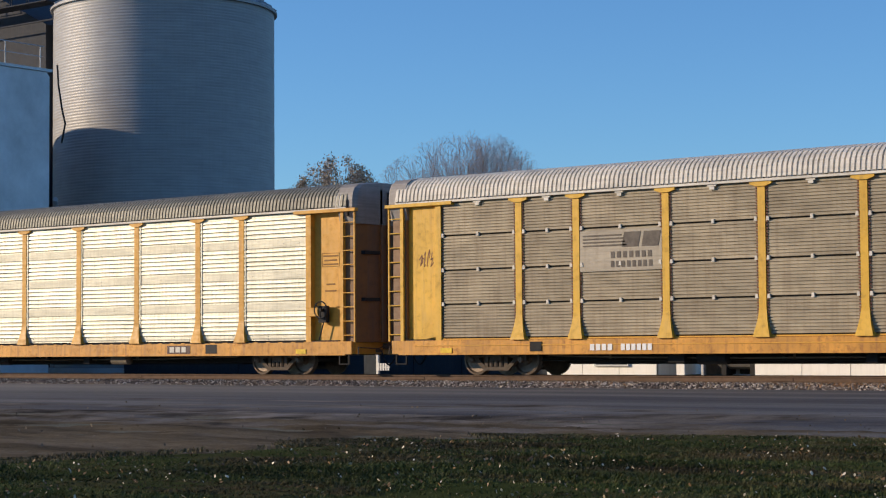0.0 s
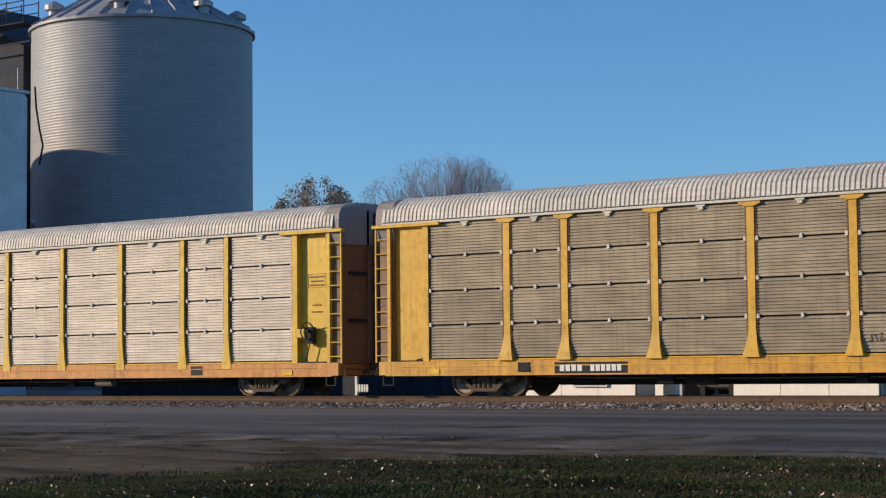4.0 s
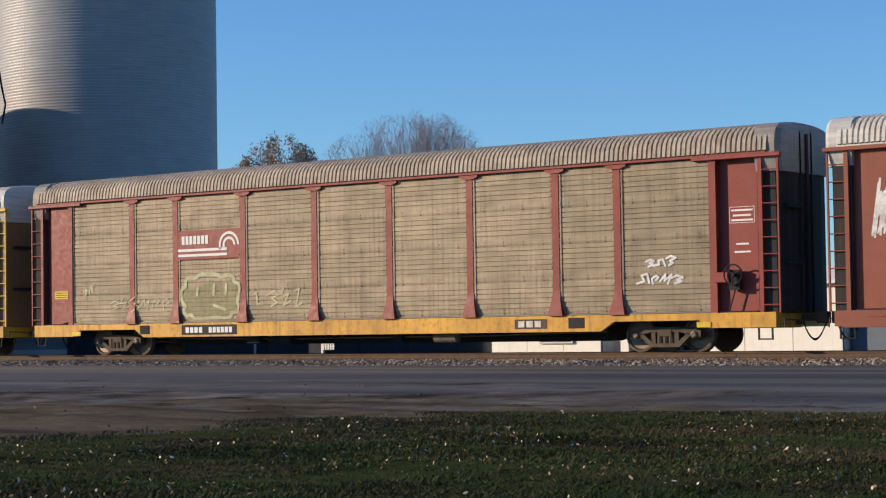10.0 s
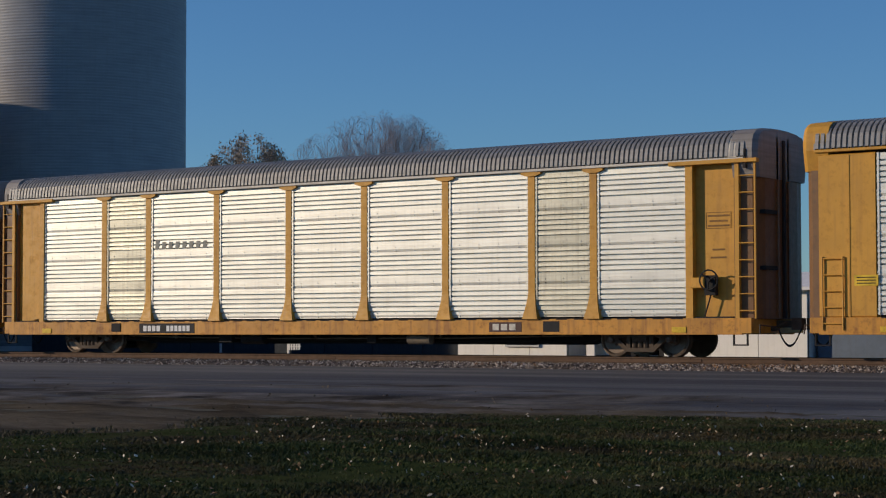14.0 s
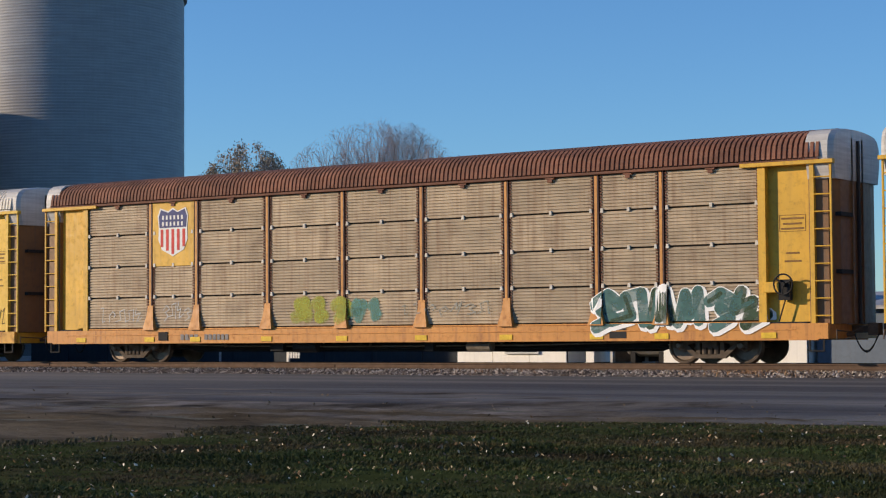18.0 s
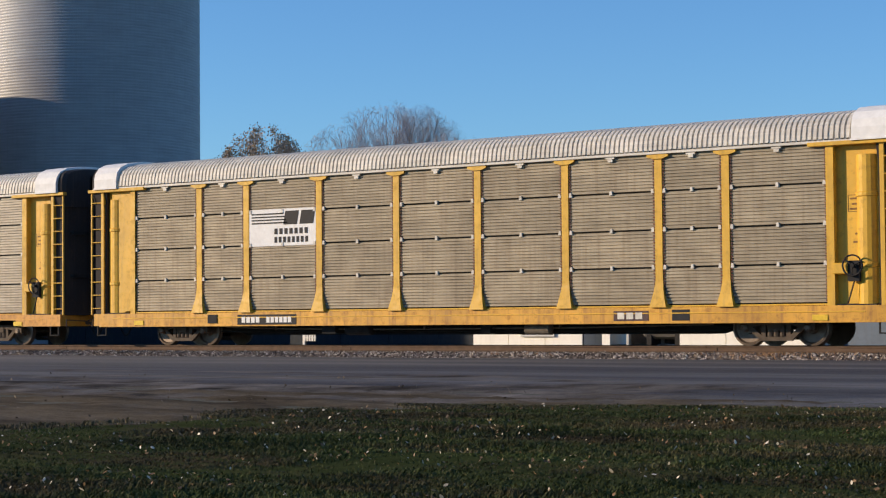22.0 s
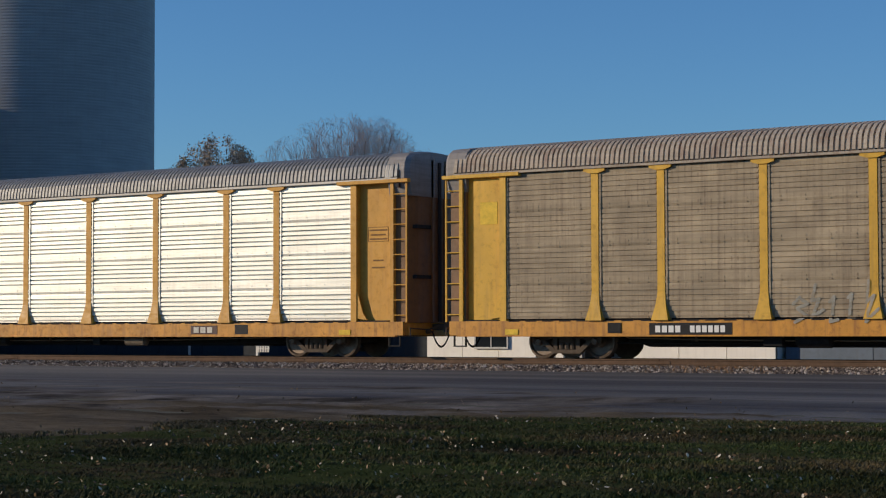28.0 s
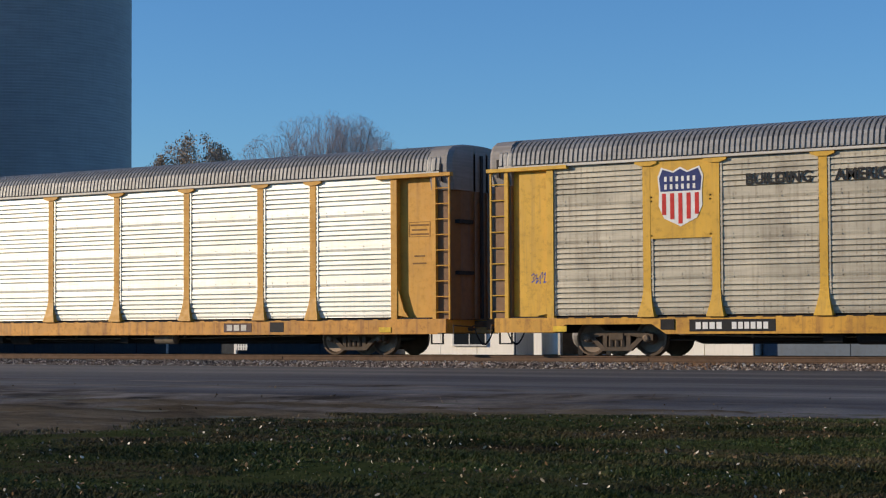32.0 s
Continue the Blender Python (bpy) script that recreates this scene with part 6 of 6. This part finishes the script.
def name_board_mark(car):
    for i in (5, 6):
        cx, w = bay(i)
        plate(car, "emblem_board", cx - w / 2, cx + w / 2, 3.93, 4.92, OXIDE, "brown name board", y=-1.52, depth=0.05)
    cx, w = bay(5)
    lettering(letter_bars(1.75, 0.26, 8, 31, 0.22, 0.2, 0.6), WHITEPAINT, car, "white slanted lettering bars", at=(cx + 0.25, -1.526, 4.45))
    plate(car, "swoosh", cx - 0.75, cx + 1.35, 4.24, 4.34, WHITEPAINT, y=-1.526, depth=0.005)
    cx, w = bay(6)
    lettering(letter_bars(2.2, 0.42, 7, 32, 0.22, 0.2, 0.85), WHITEPAINT, car, "white slanted lettering bars", at=(cx, -1.526, 4.2))


def wheel_mark(car):
    cx, w = bay(2)
    plate(car, "emblem_board", cx - w / 2 - 0.1, cx + w / 2 + 0.1, 2.95, 3.85, MAROON, "dull red emblem board", y=-1.5, depth=0.03)
    lettering(letter_bars(1.15, 0.26, 7, 33), WHITEPAINT, car, at=(cx - 0.55, -1.506, 3.42))
    g = Geo().box(-w * 0.5, w * 0.3, -0.004, 0, 0.2, 0.28).box(-w * 0.5, w * 0.3, -0.004, 0, 0.04, 0.12)
    for r0, r1 in ((0.34, 0.42), (0.18, 0.26)):
        pts = [(r1 * math.cos(a), r1 * math.sin(a)) for a in [i * math.pi * 1.1 / 12 for i in range(13)]]
        inn = [(r0 * math.cos(a), r0 * math.sin(a)) for a in [i * math.pi * 1.1 / 12 for i in range(13)]]
        for p, q, r, s2 in zip(pts, pts[1:], inn[1:], inn):
            g.prism([(0.85 + c[0], 0.35 + c[1]) for c in (p, q, r, s2)], -0.004, 0, "y")
    part("emblem", g, WHITEPAINT, car, "white wheel-and-track emblem lines", at=(cx, -1.506, 3.0))


def line_mark(car):
    g = Geo()
    for x0, x1, z0, z1 in ((-0.72, -0.62, 0.0, 0.62), (-0.62, -0.02, 0.0, 0.1), (-0.62, -0.02, 0.52, 0.62), (0.62, 0.72, 0.0, 0.62)):
        g.box(x0, x1, -0.004, 0, z0, z1)
    g.prism([(0.08, 0.62), (0.2, 0.62), (0.56, 0.0), (0.44, 0.0)], -0.004, 0, "y")
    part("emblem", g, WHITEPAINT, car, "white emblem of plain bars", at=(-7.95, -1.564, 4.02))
    lettering(letter_bars(1.3, 0.11, 9, 36, 0, 0.3), WHITEPAINT, car, at=(-8.0, -1.564, 3.7))


def slant_mark(car):
    cx, w = bay(5, True)
    lettering(letter_bars(2.1, 0.22, 4, 37, 0.5, 0.12), DECALRED, car, "red slanted lettering bars", at=(cx - 0.1, -1.486, 3.62))
    plate(car, "underline", cx - 1.2, cx + 0.8, 3.5, 3.54, DECALBLACK, y=-1.487, depth=0.006)


def pink_board_mark(car):
    cx, w = bay(2)
    plate(car, "emblem_board", cx - w / 2, cx + w / 2, 2.98, 3.92, FADEDRED, "faded pink-red name board", y=-1.487, depth=0.012)
    lettering(letter_bars(2.0, 0.2, 8, 38), WHITEPAINT, car, at=(cx, -1.49, 3.5))
    lettering(letter_bars(1.6, 0.2, 7, 39), WHITEPAINT, car, at=(cx - 0.2, -1.49, 3.1))


def faded_mark(mat=FADEDINK):
    return word_mark(2, 3.22, 0.35, 8, mat, 0.88, 0.1, False, "faded dark lettering bars", 0.9)


def two_tone_rows(two_tone):
    def pick(i, r):
        if two_tone:
            if i == 7:
                return CREAM if r == 0 else UMBERSHEET
            return CREAM if r < 2 else BROWNSHEET
        return UMBERSHEET if i == 8 and r > 1 else TANFINE
    return pick


def sprays(*calls):
    def add(car):
        for fn, *args in calls:
            fn(car, *args)
    return add


SPECS = [
    dict(label="grey-panelled yellow autorack car with a pale roof", side="fine", sheet=BROWNSHEET, post=YELLOW, sill=AMBER, roof=PALE_ROOF, number_plate=False, number=-5.6, extras=(stripe_mark(3.35, GREYSHEET, DOORGREY), sprays((spray_lines, -12.5, -12.0, 3.1, 3.6, 4, G_BROWN, 51, "brown scrawl on the end panel", 0.018)))),
    dict(label="silver-panelled amber autorack car with a grey roof", sheet=DULLSILVER, roof=OLIVE_ROOF, brake=True, extras=(faded_mark(), sprays((spray_lines, -8.6, -7.3, 1.15, 1.9, 5, G_GREY, 1, "faint grey sprayed scrawl"),))),
    dict(label="silver-panelled amber autorack car with faint scrawls", sheet=SILVER, post=YELLOW, sill=YELLOW, brake=True,
         extras=(faded_mark(), sprays((spray_lines, -12.5, -12.05, 1.6, 2.3, 4, G_BLACK, 52, "dark scrawl on the end panel", 0.018), (spray_lines, -8.6, -7.3, 1.1, 1.8, 5, G_GREY, 2, "faint grey sprayed scrawl"), (spray_lines, 5.8, 7.8, 1.2, 1.9, 8, G_GREY, 3, "grey sprayed scrawl")))),
    dict(label="grey-panelled yellow autorack car with a pale roof", side="fine", sheet=BROWNSHEET, post=YELLOW, sill=YELLOW, roof=PALE_ROOF, extras=(sprays((spray_lines, 1.7, 2.9, 1.3, 1.6, 5, G_BLACK, 4, "small dark scrawl"),))),
    dict(label="pale-grey-panelled yellow autorack car with a shield emblem", side="fine", sheet=PALESHEET, post=LEMON, sill=ORANGE, door=LEMON, roof=PALE_ROOF, brake=True, board=WHITEPAINT, ink=DECALBLACK, number=-7.05, lip=LEMON, plain_posts=True,
         extras=(shield_mark(),)),
    dict(label="scuffed silver amber autorack car with large sprayed lettering", sheet=SCUFFED, roof=GREY_ROOF, number=-5.5,
         extras=(faded_mark(), sprays((spray_wild, -3.9, 1.4, 0.62, 1.95, 5, (G_WHITE, G_WHITE, G_GREY), G_SMOKE, 5, "white and smoky grey sprayed lettering"),
                                    (spray_field, 1.7, 8.3, 0.62, 1.0, G_DEEP, 40, "rolled band of deep green paint"),
                                    (spray_wild, 1.75, 6.9, 0.66, 2.05, 5, (G_MAUVE, G_MAUVE, G_DEEP), G_WHITE, 6, "mauve-brown and green sprayed lettering outlined in white"),
                                    (spray_lines, -11.2, -9.2, 1.3, 1.8, 8, G_GREY, 7, "grey scrawl"), (spray_lines, -8.7, -7.2, 1.2, 1.8, 4, G_GREEN, 8, "green scrawl")))),
    dict(notice=(12.1, -1.524, 2.35), label="bright silver yellow autorack car with closed ends and a shield emblem", sheet=BRIGHT, post=YELLOW, sill=YELLOW, ends="flush", edge=PALE_ROOF, hood=AMBER, lip=YELLOW, tabs=True,
         extras=(shield_mark(), slogan("BUILDING", 2, 4.24, DECALBLACK, 0.25, -5.73), slogan("AMERICA", 3, 4.24, DECALBLACK, 0.25, -3.33),
                 sprays((spray_field, -1.4, 3.2, 0.62, 1.66, G_PALEGREY, 9, "patch of silver paint"), (spray_bubble, -1.4, 3.2, 0.66, 1.66, 7, G_PALEGREY, G_LILAC, 47, "silver sprayed lettering with a faded lilac outline"), (spray_lines, 6.95, 11.4, 0.62, 1.7, 7, G_BLACK, 10, "black sprayed scrawl", 0.045)))),
    dict(label="brown autorack car with two-tone cream and grey panels", side="fine", rows=two_tone_rows(True), sheet=GREYSHEET, post=OXIDE, sill=OXIDE, roof=PALE_ROOF, hood=ENDWHITE, end=ENDDARK, foot=ORANGE_RED, door=OXIDE, ladder=OXIDE,
         number_plate=False, number=3.05, extras=(name_board_mark, sprays((spray_lines, -12.5, -11.9, 2.6, 4.3, 8, G_WHITE, 12, "white scrawl on brown steel", 0.03), (spray_lines, 9.4, 11.2, 2.0, 2.25, 8, G_BLACK, 13, "black scrawl")),
                                                slogan("CUSHION CAR", 0, 0.69, DECALYELLOW, 0.2, -0.28))),
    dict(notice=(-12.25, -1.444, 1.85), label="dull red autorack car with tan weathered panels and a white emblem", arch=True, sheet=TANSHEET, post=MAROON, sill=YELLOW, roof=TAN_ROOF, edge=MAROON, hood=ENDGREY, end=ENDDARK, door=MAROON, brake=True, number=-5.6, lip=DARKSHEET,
         extras=(wheel_mark, sprays((spray_field, -6.7, -4.5, 1.2, 2.35, G_MIST, 49, "thin olive sprayed patch"), (spray_cloud, -6.82, -4.32, 1.06, 2.5, G_LIME, 14, "pale green sprayed cloud outline", 0.06), (spray_lines, -11.2, -10.7, 1.9, 2.3, 2, G_LIME, 41, "pale scrawl", 0.018), (spray_lines, -10.0, -7.3, 1.4, 1.9, 6, G_LIME, 42, "pale thin scrawl", 0.018), (spray_lines, -3.9, -1.8, 1.4, 2.0, 4, G_LIME, 15, "pale green scrawl", 0.026), (spray_lines, 9.5, 10.8, 1.75, 2.1, 4, G_WHITE, 16, "small white sprayed lettering", 0.03), (spray_lines, 9.7, 10.6, 2.2, 2.5, 3, G_WHITE, 48, "small white scrawl", 0.03)))),
    dict(notice=(12.45, -1.35, 1.9), label="grey-panelled pale yellow autorack car with maroon sprayed lettering", side="fine", sheet=GREYSHEET, post=LEMON, sill=LEMON, roof=PALE_ROOF, hood=ENDWHITE, number=-6.8,
         extras=(block_mark(DECALPLUM, LEMON), sprays((spray_lines, 3.1, 3.9, 1.06, 1.9, 4, G_RED, 34, "red scrawl"), (spray_field, 4.2, 9.4, 0.6, 0.98, G_MAROON, 43, "rolled band of maroon paint"), (spray_wild, 4.0, 9.0, 0.62, 2.0, 6, (G_WHITE, G_SMOKE, G_WHITE, G_GREY), G_ROSE, 17, "white and maroon sprayed lettering"), (spray_lines, 9.2, 11.5, 1.3, 1.75, 9, G_MAROON, 18, "maroon scrawl", 0.022)))),
    dict(notice=(12.1, -1.524, 2.35), label="bright silver amber autorack car with plain yellow side sheets", sheet=BRIGHT, post=AMBER, sill=AMBER, ends="flush", cut=True, hood=AMBER, brake=True, number=-4.0, extras=(line_mark,)),
    dict(label="bright silver amber autorack car with a grey roof", sheet=BRIGHT, brake=True, odd={7: SILVER, 1: SILVER}, extras=(faded_mark(),)),
    dict(label="silver amber autorack car with three white sprayed pieces", sheet=SILVER, brake=True,
         extras=(pink_board_mark, sprays((spray_wild, -11.4, -7.3, 0.6, 1.95, 4, (G_FRESH, G_WHITE, G_FRESH), G_BLUE, 19, "white and blue sprayed lettering"),
                                 (spray_wild, -4.2, 3.4, 0.6, 2.05, 6, (G_FRESH, G_FRESH, G_WHITE), G_ROSE, 20, "white, red and green sprayed lettering"),
                                 (spray_columns, 4.6, 9.15, 0.6, 2.12, 8, G_FRESH, G_BLACK, 21, "white bubble lettering with a black outline", G_ACID),
                                 (spray_lines, 9.3, 10.7, 1.1, 1.9, 8, G_BLACK, 22, "black scrawl")))),
    dict(label="pale silver yellow autorack car with a bold emblem", side="fine", sheet=PALESHEET, post=YELLOW, sill=YELLOW, roof=PALE_ROOF, hood=ENDWHITE, brake=True, extras=(block_mark(DECALYELLOW, WHITEPAINT, 3.5),)),
    dict(label="rusty-roofed tan and yellow autorack car with a shield emblem", side="fine", sheet=TANFINE, post=DARKPOST, strip=ORANGE, sill=ORANGE, roof=RUST_ROOF, foot=ORANGE, door=YELLOW, ladder=YELLOW, hood=ENDWHITE, brake=True, number_plate=False, number=-6.65, ink=DECALGREY,
         roof_label="rust-brown corrugated roof",
         extras=(shield_mark(), sprays((spray_wild, 6.75, 11.7, 0.8, 2.0, 6, (G_TEAL, G_TEAL, G_DEEP), G_FRESH, 23, "teal and white sprayed lettering"), (spray_bubble, -3.3, -1.1, 1.1, 1.95, 3, G_HAZE, G_HAZE, 24, "blurred lime paint"), (spray_bubble, -1.2, 0.1, 1.15, 1.85, 2, G_CYAN, G_CYAN, 46, "blurred blue-green paint"),
                                             (spray_lines, -11.2, -9.3, 1.2, 1.75, 5, G_PALEGREY, 25, "white scrawl", 0.016), (spray_lines, -8.5, -7.3, 1.25, 1.8, 4, G_PALEGREY, 36, "white scrawl", 0.016), (spray_lines, 0.6, 3.6, 1.3, 1.75, 7, G_GREY, 37, "pale scrawl", 0.02)))),
    dict(label="pale silver yellow autorack car with olive bubble lettering", arch=True, sheet=SCUFFED, bands=False, post=LEMON, sill=YELLOW, roof=PALE_ROOF, hood=ENDWHITE, lip=DARKSHEET,
         extras=(stripe_mark(3.45, WHITEPAINT), sprays((spray_columns, -4.1, -1.45, 0.9, 2.1, 8, G_PALELIME, G_BLACK, 26, "pale lime bubble lettering with a black outline"), (spray_columns, -1.2, 1.4, 0.9, 2.2, 7, G_PALELIME, G_BLACK, 44, "pale lime bubble lettering with a black outline"), (spray_lines, 1.6, 2.6, 1.3, 1.9, 3, G_BLACK, 45, "black scrawl", 0.022), (spray_lines, 11.9, 12.8, 1.2, 1.8, 4, G_BLACK, 27, "black scrawl")))),
    dict(label="silver-panelled amber autorack car with a grey roof", sheet=DULLSILVER, roof=OLIVE_ROOF, brake=True, extras=(faded_mark(DECALBLACK),)),
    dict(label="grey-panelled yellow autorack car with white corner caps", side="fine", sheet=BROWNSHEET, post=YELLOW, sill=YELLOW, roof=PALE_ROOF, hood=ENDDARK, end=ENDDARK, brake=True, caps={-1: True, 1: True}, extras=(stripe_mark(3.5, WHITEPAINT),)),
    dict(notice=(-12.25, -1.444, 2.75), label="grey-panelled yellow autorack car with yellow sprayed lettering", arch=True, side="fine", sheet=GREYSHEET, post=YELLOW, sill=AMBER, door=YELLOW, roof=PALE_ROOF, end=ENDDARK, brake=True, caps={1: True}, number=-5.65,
         extras=(shield_mark("BUILDING AMERICA", big=False), sprays((spray_lines, -12.55, -11.95, 1.15, 2.1, 4, G_BROWN, 53, "brown scrawl on the end panel", 0.026), (spray_fat, -10.7, -6.75, 0.64, 2.0, 5, G_SMOKE, G_PALEGREY, 28, "smoky grey sprayed lettering with a pale outline", 0.075, 0.035), (spray_wild, -4.9, -1.45, 0.62, 1.95, 4, (G_YELLOW, G_YELLOW, G_LIME), G_GREY, 29, "yellow sprayed lettering"), (spray_lines, 1.6, 4.1, 1.08, 1.8, 8, G_BLACK, 35, "thin black scrawl")))),
    dict(label="brown autorack car with tan panels and black sprayed lettering", arch=True, side="fine", rows=two_tone_rows(False), sheet=TANFINE, post=DARKPOST, sill=OXIDE, roof=PALE_ROOF, hood=ENDWHITE, end=ENDDARK, foot=OXIDE, door=OXIDE, ladder=OXIDE, number_plate=False, number=3.1,
         extras=(name_board_mark, slogan("CUSHION CAR", 0, 0.69, DECALYELLOW, 0.2, -2.7), sprays((spray_lines, -12.6, -11.95, 2.0, 2.25, 4, G_WHITE, 54, "white scrawl on the end panel", 0.022), (spray_lines, -12.6, -11.95, 1.65, 1.9, 4, G_WHITE, 55, "white scrawl on the end panel", 0.022), (spray_fat, -9.0, -4.9, 0.62, 1.9, 4, G_BLACK, G_FRESH, 30, "black sprayed lettering with a white outline"), (spray_lines, 11.9, 12.7, 1.9, 2.4, 4, G_WHITE, 31, "white scrawl")))),
    dict(notice=(12.1, -1.524, 2.35), label="bright silver amber autorack car with plain yellow side sheets", sheet=BRIGHT, post=AMBER, sill=AMBER, ends="flush", cut=True, hood=AMBER, brake=True, number=-4.0, extras=(line_mark,)),
    dict(label="tan-stained silver autorack car with a yellow door notice", sheet=TANSHEET, post=YELLOW, sill=AMBER, roof=TAN_ROOF,
         extras=(lambda car: plate(car, "notice", -12.5, -11.95, 3.6, 4.2, DECALYELLOW, "yellow notice board", y=-1.442, depth=0.006), sprays((spray_lines, -3.6, 1.0, 0.9, 1.9, 10, G_GREY, 32, "pale scrawl", 0.04),))),
    dict(label="bright silver amber autorack car with a grey roof", sheet=BRIGHT, extras=(faded_mark(DECALBLACK),)),
    dict(notice=(12.1, -1.524, 2.35), label="bright silver amber autorack car with red slanted lettering", sheet=BRIGHT, post=AMBER, sill=AMBER, ends="flush", cut=True, hood=AMBER, number=-4.0, extras=(slant_mark,)),
    dict(label="scuffed silver yellow autorack car with a shield emblem", arch=True, sheet=TANSILVER, post=YELLOW, sill=YELLOW, brake=True, number=-6.6,
         extras=(shield_mark(), slogan("BUILDING", 2, 4.22, DECALBLACK, 0.27, -5.35), slogan("AMERICA", 3, 4.22, DECALBLACK, 0.27, -3.1), sprays((spray_lines, -12.4, -11.9, 1.9, 2.2, 4, G_BLUE, 33, "blue scrawl"),))),
    dict(label="bright silver amber autorack car with a grey roof", sheet=BRIGHT, extras=()),
]
PITCH = 28.45
TRAIN = [autorack(k, spec) for k, spec in enumerate(SPECS)]
# seconds and the place of the first coupling along the track
RUN = [(0, -35.51), (1, -14.14), (2, 7.30), (2.5, 18.03), (4.5, 60.82), (5, 71.48), (6, 92.97), (7, 114.45), (8, 136.08), (9, 157.70), (10, 179.19), (11, 200.03),
       (12, 221.67), (13, 243.19), (14, 264.80), (15, 286.51), (15.5, 298.13), (17.5, 341.34), (18, 352.19), (19, 373.82), (20, 395.46), (21, 417.16), (22, 438.91),
       (23, 460.52), (24, 482.15), (25, 503.79), (26, 525.45), (28.5, 578.95), (29, 589.88), (30, 611.58), (31, 633.28), (32, 655.63)]


def motions():
    for k, (car, wheels) in enumerate(TRAIN):
        walk(car, [(t, pose(s - PITCH * k + PITCH / 2, TRACK_Y, 0)) for t, s in RUN])
        # the wheels turn while their car passes
        mid = 1.65 + (PITCH * k - 22.0) / 21.55
        a, b = max(0.0, mid - 1.9), min(32.0, mid + 1.9)
        first, last = round(a * FPS), round(b * FPS)
        for w, dx, x in wheels:
            rows = [(0.0, pose(dx, 0, 0.457))] if first > 0 else []
            rows += [(i / FPS, pose(dx, 0, 0.457, 0, 89.5 * (i - first), 0)) for i in range(first, last + 1)]
            if last < 32 * FPS:
                rows.append((32.0, rows[-1][1]))
            walk(w, rows)


motions()
